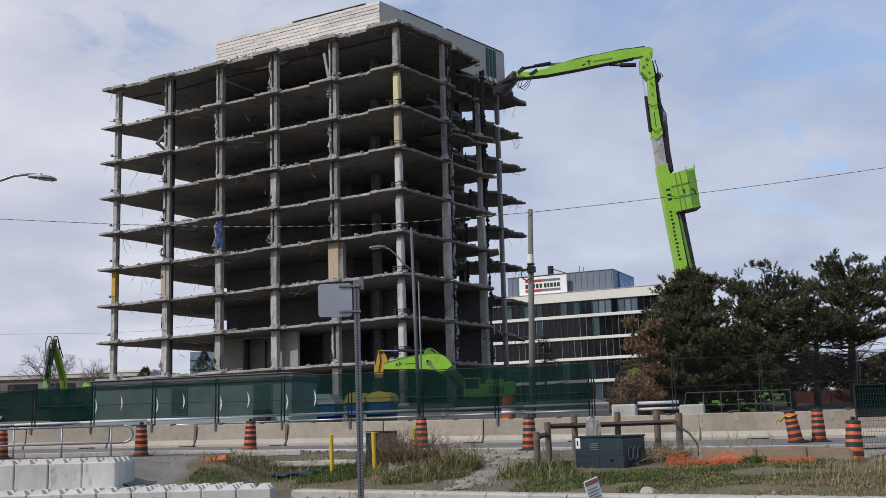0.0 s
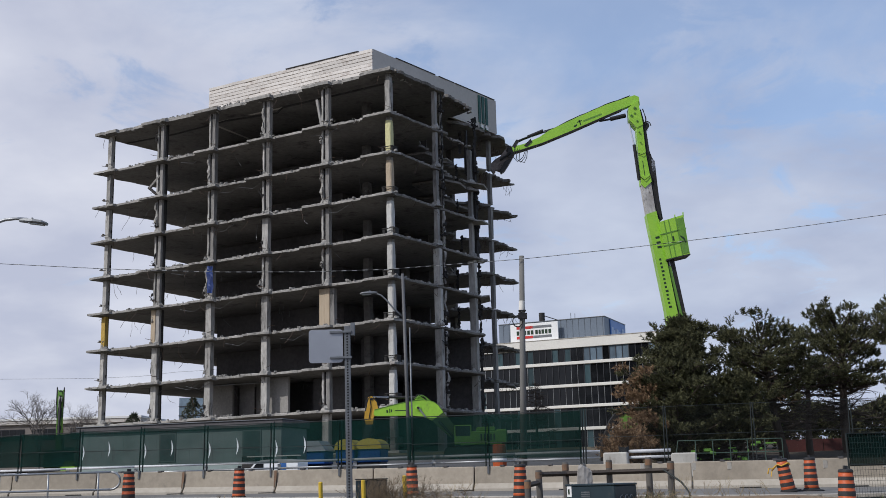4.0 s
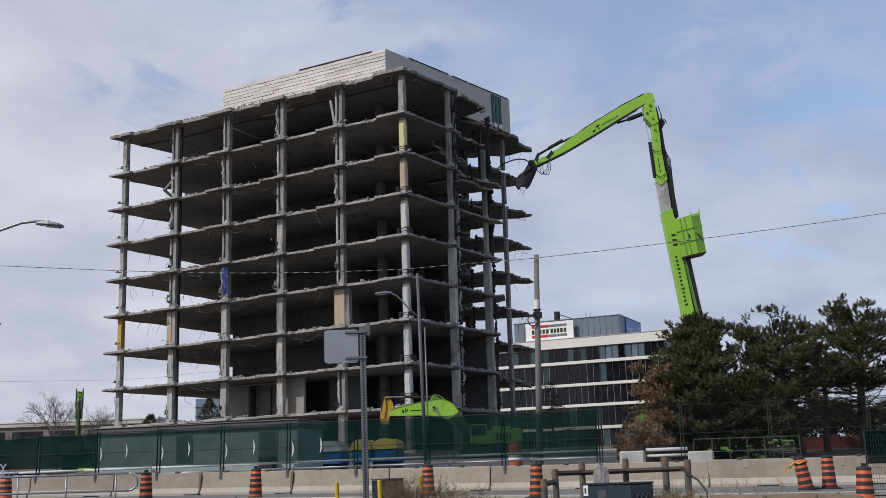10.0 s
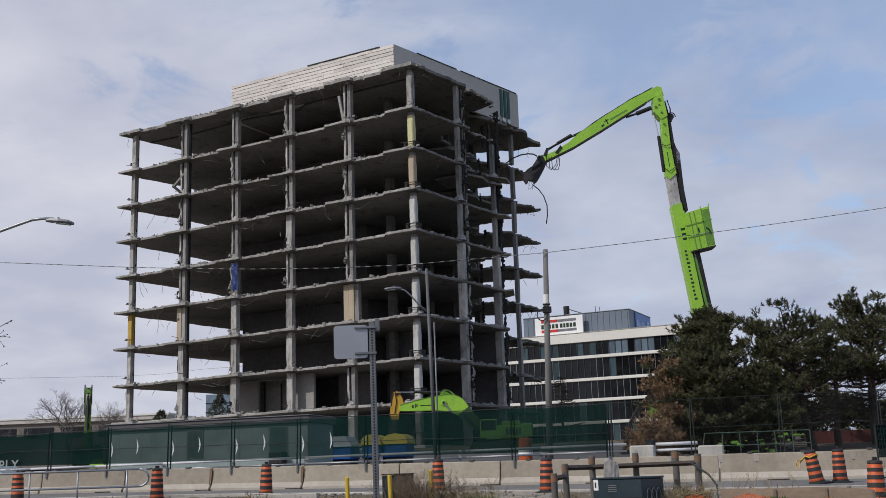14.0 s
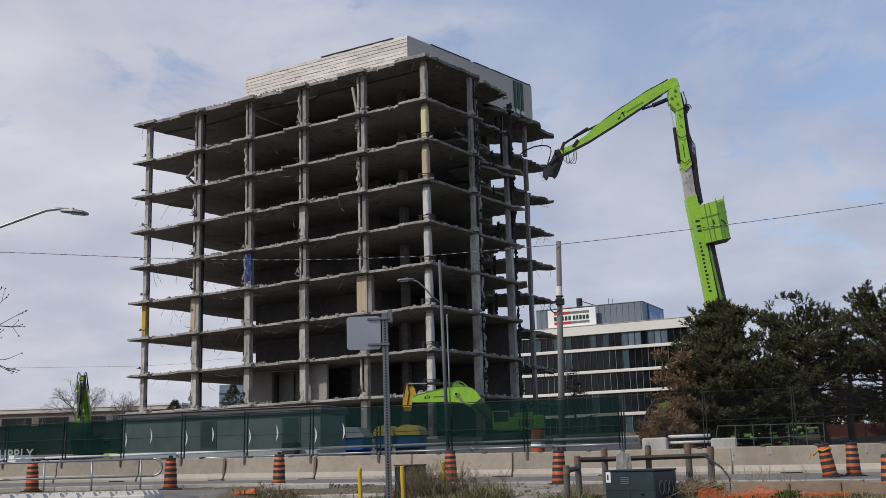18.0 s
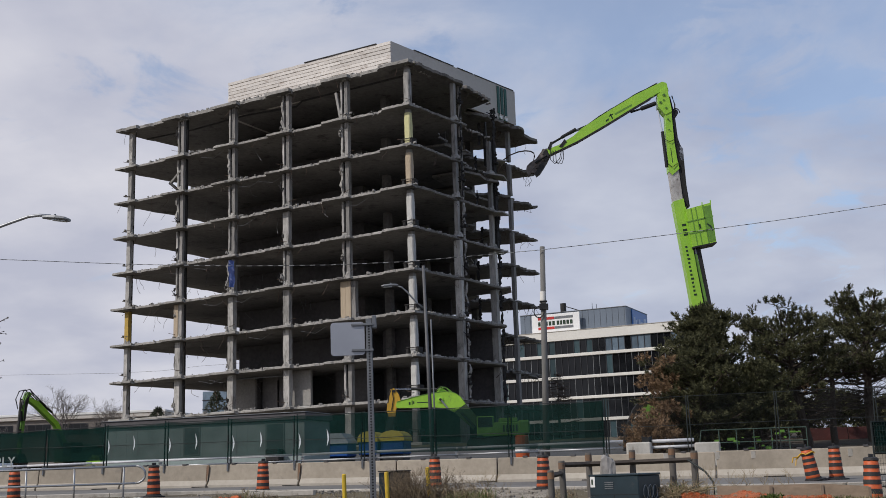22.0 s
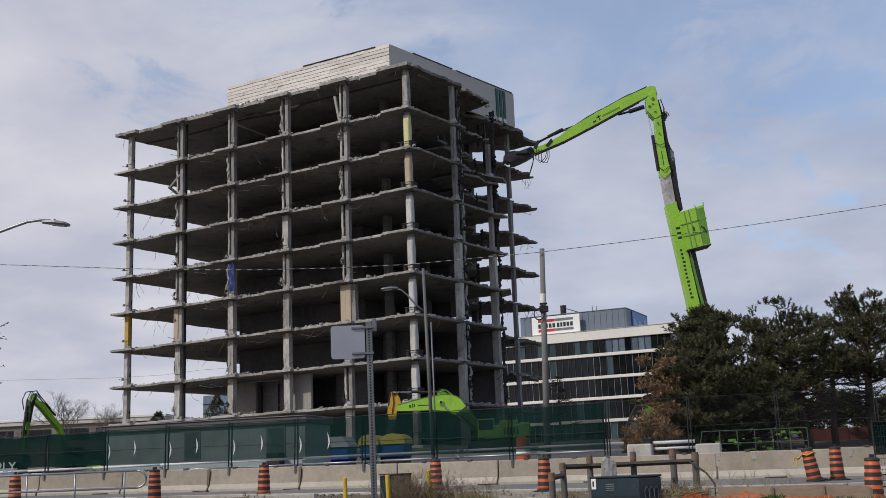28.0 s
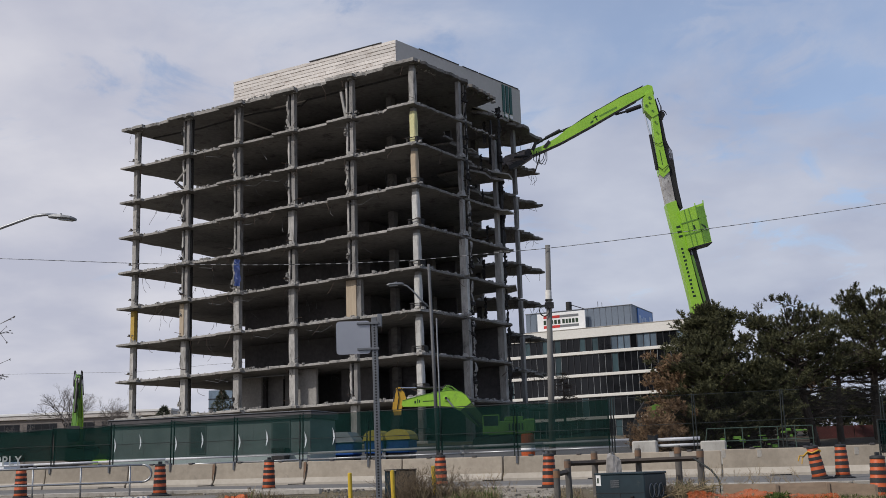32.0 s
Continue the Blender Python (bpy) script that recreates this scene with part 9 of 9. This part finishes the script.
    fill(grass, 9000, 2.0, 8.5, 18.2, 22.6, 0.02, 0.07, 0.009, -0.05)
    fill(straw, 9000, 2.0, 10.5, 17.8, 22.6, 0.02, 0.09, 0.008, -0.05, (1.0, 2.2))
    for cx, cy, n, sz, sp in ((0.35, 27.4, 900, 0.5, 0.5), (-0.6, 27.0, 700, 0.42, 0.5), (1.9, 25.6, 500, 0.4, 0.4), (2.2, 24.6, 400, 0.35, 0.4), (-2.9, 28.7, 500, 0.26, 0.6)):
        for _ in range(n):
            x, y = rnd.gauss(cx, sp), rnd.gauss(cy, sp)
            if y < edge_y(x) - 0.3 and not bare(x, y):
                blade(grass if rnd.random() < 0.55 else straw, x, y, rnd.uniform(0.3, 1) * sz, 0.007, rnd.uniform(0.2, 1.1))
    for cx, cy, n, sz, sp in ((-0.9, 27.2, 200, 0.35, 0.6), (0.3, 27.0, 180, 0.4, 0.5), (5.2, 27.2, 350, 0.35, 0.6), (8.3, 22.6, 420, 0.4, 0.9), (10.3, 23.4, 420, 0.45, 0.6), (7.2, 21.4, 260, 0.3, 0.9), (2.1, 28.6, 260, 0.3, 0.7), (-4.4, 30.6, 260, 0.3, 0.7)):
        for _ in range(n):
            x, y = rnd.gauss(cx, sp), rnd.gauss(cy, sp * 0.6)
            if y < edge_y(x) - 0.2 and not bare(x, y):
                blade(straw, x, y, rnd.uniform(0.2, 1) * sz, 0.006, rnd.uniform(0.2, 1.3))
    for cx, cy, n, sz, sp in ((0.4, 27.5, 420, 0.75, 0.42), (-0.5, 27.2, 260, 0.6, 0.45), (-1.2, 27.6, 160, 0.5, 0.5), (1.8, 25.7, 160, 0.6, 0.4), (9.9, 22.8, 220, 0.6, 0.6), (5.2, 26.9, 120, 0.6, 0.4), (-4.9, 30.2, 140, 0.5, 0.6)):
        for _ in range(n):
            x, y = rnd.gauss(cx, sp), rnd.gauss(cy, sp * 0.7)
            if y < edge_y(x) - 0.3 and not bare(x, y) and not (x > -4.2 and y < kerb_y(x) + 0.4):
                arch(grass if rnd.random() < 0.45 else straw, x, y, sz * rnd.uniform(0.5, 1.1), 0.009, rnd.uniform(0.4, 1.0))
    brush = Geo()
    for cx, cy, n, h, sp in ((-1.3, 29.3, 34, 0.95, 0.45), (-0.5, 28.9, 22, 0.8, 0.5), (0.1, 28.3, 10, 0.6, 0.4), (4.9, 27.0, 12, 0.5, 0.4), (10.2, 23.4, 8, 0.5, 0.4), (-5.2, 30.5, 10, 0.35, 0.6)):
        for _ in range(n):
            x, y = rnd.gauss(cx, sp), rnd.gauss(cy, sp * 0.6)
            if not bare(x, y):
                twigs(brush, Vector((x, y, land(x, y) - 0.02)), Vector((rnd.gauss(0, 0.45), rnd.gauss(0, 0.35), 1)).normalized(), h * rnd.uniform(0.25, 0.42), 0.011, 4, rnd, 0.5)
    for cx, cy, n, sz, sp in ((-1.35, 29.5, 900, 0.7, 0.42), (-0.6, 29.1, 600, 0.5, 0.5), (-0.2, 28.4, 500, 0.45, 0.5), (4.7, 27.3, 700, 0.4, 0.5), (5.9, 27.1, 400, 0.35, 0.5), (-5.0, 30.4, 500, 0.28, 0.6), (2.0, 28.9, 300, 0.25, 0.7), (10.3, 23.4, 400, 0.5, 0.6)):
        for _ in range(n):
            x, y = rnd.gauss(cx, sp), rnd.gauss(cy, sp * 0.7)
            if y < edge_y(x) - 0.3 and not bare(x, y):
                blade(brush, x, y, rnd.uniform(0.25, 1) * sz, 0.006, rnd.uniform(0.2, 1.5))
    tagged(new("dead_brush", brush.mesh("dead_brush", BRUSH)), "tangled brown dead brush by the utility box", "weeds", kind="stuff")
    n = 0
    while n < 7000:
        x = rnd.uniform(-8.5, 12)
        e = edge_y(x)
        pick = rnd.random()
        if pick < 0.3:
            y = e - 0.25 - abs(rnd.gauss(0, 0.4))
        elif pick < 0.62:
            y = rnd.uniform(23.9, 31)
            x = lerp(y, [(24.0, 0.2), (27.0, 1.1), (28.6, 1.6), (32, 1.2)]) + rnd.gauss(0, 0.4)
        elif pick < 0.8:
            x = rnd.uniform(4.6, 12)
            y = 26.2 - 0.45 * (x - 5.9) + rnd.uniform(0, 3.5)
        else:
            y = rnd.uniform(kerb_y(x) + 0.3 if x > -4.2 else 26.5, e)
        if y > edge_y(x) - 0.24 or (x > -4.2 and y < kerb_y(x) + 0.3):
            continue
        rubble_chunk(stones, (x, y, land(x, y) + 0.004), rnd.uniform(0.01, 0.034) if rnd.random() < 0.975 else rnd.uniform(0.04, 0.1), rnd)
        n += 1
    # flat broken bits heaped by the road
    for _ in range(46):
        x, y = rnd.gauss(-4.1, 0.6), rnd.gauss(31.7, 0.3)
        if y < edge_y(x) - 0.3:
            rubble_chunk(stones, (x, y, land(x, y)), rnd.uniform(0.03, 0.1), rnd)
    tagged(new("grass", grass.mesh("grass", GRASS)), "patchy green spring grass on the verge", "grass", kind="stuff")
    tagged(new("dry_grass", straw.mesh("dry_grass", STRAW)), "dry straw and dead stalks on the verge", "grass", kind="stuff")
    tagged(new("gravel", stones.mesh("gravel", GRAVEL)), "scattered pale gravel and rubble bits", "gravel", kind="stuff")
    # leafless stalks standing in the verge
    g = Geo()
    for cx, cy, n, h in ((-0.6, 28.6, 26, 0.55), (0.9, 28.9, 10, 0.6), (6.3, 26.2, 16, 0.6), (7.3, 26.8, 10, 0.5), (10.2, 23.2, 20, 0.5), (4.6, 27.6, 14, 0.45), (5.0, 26.3, 30, 0.4)):
        for _ in range(n):
            x, y = rnd.gauss(cx, 0.45), rnd.gauss(cy, 0.3)
            p = Vector((x, y, land(x, y)))
            twigs(g, p, Vector((rnd.gauss(0, 0.3), rnd.gauss(0, 0.2), 1)).normalized(), h * rnd.uniform(0.3, 0.6), 0.006, 2, rnd, 0.4)
    # sticks lying beside the cabinet, and one leafy weed
    for _ in range(40):
        x, y = rnd.gauss(4.95, 0.28), rnd.gauss(26.3, 0.25)
        p = Vector((x, y, land(x, y) + rnd.uniform(0.02, 0.2)))
        g.tube(p, p + Vector((rnd.uniform(-0.6, 0.6), rnd.uniform(-0.2, 0.2), rnd.uniform(-0.05, 0.25))), 0.014, 0.008, 4, False)
    w = Geo()
    for _ in range(60):
        tuft(w, Vector((rnd.gauss(0, 0.12), rnd.gauss(0, 0.1), rnd.uniform(0, 0.12))), Vector((rnd.gauss(0, 0.5), rnd.gauss(0, 0.5), 1)).normalized(), rnd, 7, 0.11, 0.02)
    solid("leafy_weed", w, GRASS, "small dark leafy weed by the orange netting", "weeds", pose(6.75, 24.75, land(6.75, 24.75)), kind="stuff")
    tagged(new("dead_stalks", g.mesh("dead_stalks", STRAW)), "leafless brown weed stalks", "weeds", kind="stuff")


def site_clutter():
    """Half-seen things under the pines."""
    f = thing("platform_frame", "green-grey tube frame standing under the pines", "frame", pose(12.3, 57.0, land(13, 57) - 0.12, 0, 0, -2))
    w, h = 5.3, 1.4
    for z in (0.75, h):
        part("frame_rail", Geo().tube((0, 0, z), (w, 0, z), 0.028, n=6), FRAME_GREEN, f)
    for i in range(7):
        part("frame_post", Geo().tube((i * w / 6 - (0.25 if i == 0 else 0), 0, 0), (i * w / 6, 0, h), 0.024, n=6), FRAME_GREEN, f)
    rnd = random.Random(44)
    for i in range(18):
        x, z = 0.7 + 0.24 * i, rnd.uniform(0.3, 1.35)
        y = 0.25 + 0.12 * (i % 4)
        part("lime_plate", Geo().box(x, x + rnd.uniform(0.06, 0.4), y, y + 0.1, z, z + rnd.uniform(0.05, 0.2), 0.015), LIME_DUSTY_SHADE, f, "dusty lime plate")
    hd = thing("hoarding", "dark red low hoarding behind the pines", "hoarding", pose(21.5, 69.0, land(22.5, 69) - 0.05))
    for i in range(6):
        part("panel", Geo().box(i * 2.45, i * 2.45 + 2.4, 0, 0.06, 0, 0.85, 0.01), RED_SHEET, hd)
        part("post", Geo().box(i * 2.45 - 0.05, i * 2.45 + 0.05, 0.065, 0.16, 0, 0.75), DARK_STEEL, hd)


# ---------------------------------------------------------------- passing van
def van():
    v = thing("white_van", "white work van with a ladder on its roof, driving by", "van")
    out = [(-2.6, 0.35), (-2.68, 0.75), (-2.55, 0.95), (-2.2, 1.06), (-1.75, 1.16), (-1.3, 1.5), (-1.0, 1.66), (-0.6, 1.73), (0.6, 1.76), (2.2, 1.74), (2.5, 1.68), (2.6, 1.5), (2.62, 0.4)]
    part("van_body", Geo().plate(out, -0.9, 0.9), CAR_WHITE, v)
    part("windscreen", Geo().add([(-1.80, -0.78, 1.17), (-1.80, 0.78, 1.17), (-1.27, 0.7, 1.545), (-1.27, -0.7, 1.545)], [(0, 1, 2, 3)]), DARK_GLASS, v)
    part("side_window", Geo().plate([(-1.55, 1.12), (-1.1, 1.5), (-0.45, 1.55), (-0.45, 1.12)], -0.915, -0.901), DARK_GLASS, v)
    part("side_panel", Geo().box(1.0, 1.6, -0.912, -0.901, 0.95, 1.5), SIGN_BLUE, v, "blue panel")
    for x in (-1.7, 1.7):
        for s in (-1, 1):
            w = part("wheel", Geo().tube((x, s * 0.72, 0.34), (x, s * 0.92, 0.34), 0.34, n=20), BLACK, v, "black tyre")
            part("rim", Geo().tube((x, s * 0.921, 0.34), (x, s * 0.93, 0.34), 0.2, n=14), GALV, w)
    l = part("ladder", Geo().tube((-2.3, -0.3, 1.98), (2.4, -0.3, 1.98), 0.035, n=6).tube((-2.3, 0.1, 1.98), (2.4, 0.1, 1.98), 0.035, n=6), OFFICE_WHITE, v, "pale ladder")
    g = Geo()
    for i in range(14):
        g.tube((-2.2 + i * 0.34, -0.3, 1.98), (-2.2 + i * 0.34, 0.1, 1.98), 0.018, n=5)
    part("rung", g, OFFICE_WHITE, l)
    part("roof_rack", Geo().box(-0.6, -0.53, -0.75, 0.75, 1.74, 1.94).box(1.6, 1.67, -0.75, 0.75, 1.74, 1.94), DARK_STEEL, v)
    part("headlight", Geo().box(-2.68, -2.6, -0.85, -0.5, 0.72, 0.9, 0.02), BIN_GREY, v)
    part("bumper", Geo().box(-2.75, -2.55, -0.9, 0.9, 0.3, 0.55, 0.04), DRUM_BLACK, v)
    for ob in v.children_recursive:
        if ob.parent is v:
            ob.matrix_basis = Matrix.Diagonal((0.54, 0.68, 0.70, 1)) @ ob.matrix_basis
    return v


# ---------------------------------------------------------------- build
ground()
road()
drive()
car_park()
site_yard()
barriers()
screen_fence()
link_fence()
guide_rail()
drums()
blocks()
railing()
bollards()
cabinets()
signs()
poles()
right_corner()
trailer()
dumpsters()
resting_excavator()
far_digger = far_excavator()
loader_arm = wheel_loader()
loader = small_loader()
demo = high_reach()
hook = hooked_bar()
slipped = loose_bar()
office()
far_block()
site_clutter()
UMBRELLA = [(0.0, 0.6), (0.15, 0.85), (0.35, 1.0), (0.65, 0.92), (0.82, 0.7), (0.93, 0.45), (1.0, 0.2)]
FLAT = [(0.0, 0.75), (0.25, 0.95), (0.55, 1.0), (0.8, 0.95), (0.93, 0.85), (1.0, 0.55)]
CONE = [(0.0, 0.75), (0.15, 0.95), (0.3, 1.0), (0.5, 0.80), (0.72, 0.5), (0.88, 0.26), (1.0, 0.10)]
pine(12.9, 60, 7.75, 3.6, 1, "dense dark pine with browning lower needles", 95, 0.06, 0.75, CONE, 9, 0.2,
     lambda u, e: 0.8 * step((-0.7 - u) / 1.6) * step((0.8 - e) / 0.25))
pine(19.2, 62, 6.6, 2.75, 2, "open flat-topped dark pine with a leaning trunk", 58, 0.46, -0.7, FLAT, 8, 0.35, lambda u, e: 0.4 * step((0.55 - e) / 0.12), 0.25, 0.45, 26, 0.42)
pine(24.3, 66, 7.75, 2.7, 3, "tall open-crowned dark pine", 58, 0.46, 0.3, FLAT, 8, 0.4, None, 0.29, 0.5, 34, 0.46)
pine(21.8, 65, 6.5, 1.8, 4, "slim dark pine between two larger ones", 16, 0.62, 0.1, UMBRELLA, 7, 0.4, None, 0.19, 0.5, 20, 0.45)
pine(16.0, 59.5, 4.2, 2.0, 5, "small dark pine beside the larger ones", 34, 0.25, 0.0, UMBRELLA, 8, 0.2, None, 0.12)
pine(30.2, 67, 8.0, 3.0, 6, "tall dark pine at the end of the row", 55, 0.40, 0.0, FLAT, 8, 0.3, None, 0.24, 0.6, 18)
hedge(14.5, 74, 26.0, 3.7, 27)
shrub(8.75, 52.0, 1.45, 2.55, 7)
bare_tree("bare_tree", -17.5, 30.5, 1.1, 9.9, 6, 15, "bare roadside tree with swelling buds", (0.1, 0, 1), True, 0.1)
bare_tree("bare_tree", -45.0, 126, 3, 8.6, 8, 16, "bare grey tree far behind the fence", (0, 0, 1), False, 0.15)
bare_tree("bare_tree", -41.1, 128, 3, 7.6, 8, 17, "bare grey tree far behind the fence", (0, 0, 1), False, 0.13)
bare_tree("bare_tree", -52, 130, 3, 6.0, 6, 18, "bare grey tree far behind the fence", (0, 0, 1), False, 0.1)
larch(9.4, 105, 4, 6.6, 2.9, 19)
far_conifer(-35.0, 128, 2.5, 7.6, 2.9, 21)
far_conifer(-30.4, 138, 4, 8.6, 2.7, 22)
verge()
tower()
passing = van()


# ---------------------------------------------------------------- what moves
def about(o, deg):
    """Turned by deg, anticlockwise as seen by the camera, about the pin at o."""
    return Matrix.Translation(o) @ pose(0, 0, 0, 0, -deg, 0)


def motions():
    thing_, mast, stick, jaw = demo
    mast_rows, stick_rows, jaw_rows = [], [], []
    # seconds, turn of the mast, of the stick and of the crusher, in degrees from a middle pose
    for t, a, b, c in [
    (0, -0.25, -20.18, -12), (0.5, -0.05, -18.9, -11.5), (1, 0.3, -17.2, -11), (1.5, 0.29, -15.2, -8),
    (2, 0.45, -13.2, -5), (2.5, 0.4, -12.2, -7), (3, 0.3, -11.2, -9), (3.5, 0.25, -9.6, -5.8),
    (5.5, 0.35, -2.32, 7), (6, 0.17, -0.76, 10), (6.5, 0.13, 0.66, 9.2), (7, 0.19, 0.52, 8.3),
    (7.5, -0.27, 0.01, 7.5), (8, -0.43, -0.4, 6.7), (8.5, -0.12, 0.11, 5.8), (9, 0.04, 0.08, 5),
    (9.5, -0.12, 0.24, 4.4), (10, -0.04, -0.22, 3.8), (10.5, -0.09, -0.28, 3.1), (11, -0.13, -0.1, 2.5),
    (11.5, -0.14, -0.05, 1.9), (12, -0.09, -0.02, 1.2), (12.5, 0.01, 0.06, 0.6), (13, 0, 0, 0),
    (13.5, 0.03, 0.21, 0), (14, -0.03, 0.13, 0), (14.5, -0.04, 0.33, 0.5), (16.5, -0.34, 1.89, 2.5),
    (17, -0.43, 1.64, 3), (17.5, -0.42, 1.52, 5.7), (18, -0.35, 1.48, 8.3), (18.5, -0.36, 1.66, 11),
    (19, -0.35, 1.54, 9.7), (19.5, -0.29, 1.44, 8.3), (20, -0.4, 1.68, 7), (20.5, -0.49, 1.55, 5.5),
    (21, -0.29, 1.76, 4), (21.5, -0.77, 0.6, 0.5), (22, -1.53, -0.76, -3), (22.5, -2.36, -2.72, -10),
    (23, -2.36, -3.16, -19), (23.5, -1.53, -1.56, -29), (24, -0.75, -0.8, -37), (24.5, -0.64, -1.1, -42),
    (25, -0.3, -1.05, -42), (25.5, 0.01, -2.73, -39), (27.5, 0.74, -3.23, -36), (28, 0.39, -3.7, -37),
    (28.5, 0.58, -3.75, -36), (29, 1.03, -3.56, -35), (29.5, 1.19, -2.91, -36), (30, 1.48, -3.05, -37),
    (30.5, 1.67, -2.67, -35), (31, 2.07, -2.75, -33), (31.5, 2.25, -1.51, -32.5), (32, 2.27, -2.2, -32),
]:
        m = about(FOOT, a)
        turned = m @ Matrix.Translation(-FOOT)
        pin = turned @ PIN
        s = about(pin, b)
        wrist = s @ (WRIST - PIN)
        mast_rows.append((t, m))
        stick_rows.append((t, s))
        jaw_rows.append((t, about(wrist, c)))
    walk(mast, mast_rows)
    walk(stick, stick_rows)
    walk(jaw, jaw_rows)
    # the crusher drags the long bar out of the torn slab
    walk(hook, [(t, BAR_FOOT @ pose(0, 0, 0, 0, 0, a)) for t, a in ((0, 130), (3.5, 130), (4.2, 80), (4.9, 25), (5.5, 0), (32, 0))])
    # a second bar swings out below the jaws, drops and comes to rest on the slab beneath
    walk(slipped, [(t, about(Vector((x, y, z)), c - 20)) for t, x, y, z, c in (
        (0, 5.6, 109.9, 29.45, -82), (12.0, 5.6, 109.9, 29.45, -82), (13.0, 6.9, 109.4, 30.3, -40), (13.4, 7.8, 109.3, 30.35, -8), (13.7, 8.0, 109.3, 30.4, 3),
        (14.0, 7.99, 109.3, 30.59, 20), (14.5, 7.75, 109.3, 30.62, 33), (15.3, 7.3, 109.3, 29.6, 45), (16.0, 6.8, 109.3, 27.9, 55), (16.5, 6.46, 109.3, 27.1, 50),
        (16.8, 5.3, 109.8, 27.0, 0), (17.1, 4.6, 110.3, 26.3, -55), (17.4, 4.2, 110.6, 25.8, -84), (32, 4.2, 110.6, 25.8, -84))])
    # the far digger swings round and dips
    swing = [(0, 20, 8, 0.4), (1, 15, 6, 0.4), (2, 5, 3, 0.2), (3, 2, 1, 0.1), (6, 0, 0, 0), (9, 0, 1, 0), (13, 0, 0, 0), (14, 1, 1, 0.1), (17, 4, 4, 1.1), (18, 10, 4, 1.2),
             (19, 19, 3, 1.2), (20, 32, 1, 1.2), (21, 41, -2, 1.2), (22, 47, -5, 1.2), (23, 50, -7, 1.2), (25, 50, -7, 1.2), (28, 43, -1.5, 1.2), (29, 30, 5, 1.2), (30, 18, 7.5, 1.2), (31, 12, 11, 1.1), (32, 6, 14.5, 1.0)]
    root, cabin, boom = far_digger
    stand = root.matrix_basis.copy()
    walk(root, [(t, Matrix.Translation((-x, 0, 0)) @ stand) for t, s, d, x in swing])
    walk(cabin, [(t, pose(0, 0, 0, 0, 0, 109 - s)) for t, s, d, x in swing])
    walk(boom, [(t, pose(0, 0, 2.05, 0, 0, 109 - s) @ pose(0, 0, 0, 0, d, 0)) for t, s, d, x in swing])
    # the wheel loader lets its bucket down at the start
    walk(loader_arm, [(t, pose(0, 0, 1.9, 0, a, 0)) for t, a in ((0, 38), (1.1, 36), (1.6, 15), (2.2, -8), (3.5, -14), (32, -14))])
    dips = [(0, 0), (1, -4), (3.5, -1), (6, -8), (8.5, -9), (10, -2), (11.5, -10), (13, -13), (14.5, -8), (16.5, -4), (18.5, 4), (20.5, 3), (22.5, -3), (24.5, -4), (28, -6), (30.5, 3), (32, 2)]
    walk(loader[1], [(t, pose(-0.6, 0, 1.25, 0, -d * 0.8, 0)) for t, d in dips])
    def lane(x):
        return barrier_y(x) + 9.0 + lerp(x, [(5, 0), (9, 1.2), (40, 1.6)])

    rows = []
    for t in (0, 1.0, 1.4, 1.8, 2.0, 2.2, 2.4, 2.6, 2.8, 3.0, 3.5, 4.0, 4.5, 5.0, 5.5, 7.0, 32.0):
        x = 14.5 - (max(0.6, min(t, 5.5)) - 2.0) * 11.0
        y = lane(x)
        turn = math.degrees(math.atan2(lane(x + 1) - lane(x - 1), 2))
        rows.append((t, Matrix.Translation((x, y, land(x, y) + 0.01)) @ pose(0, 0, 0, 0, 0, turn)))
    walk(passing, rows)


motions()
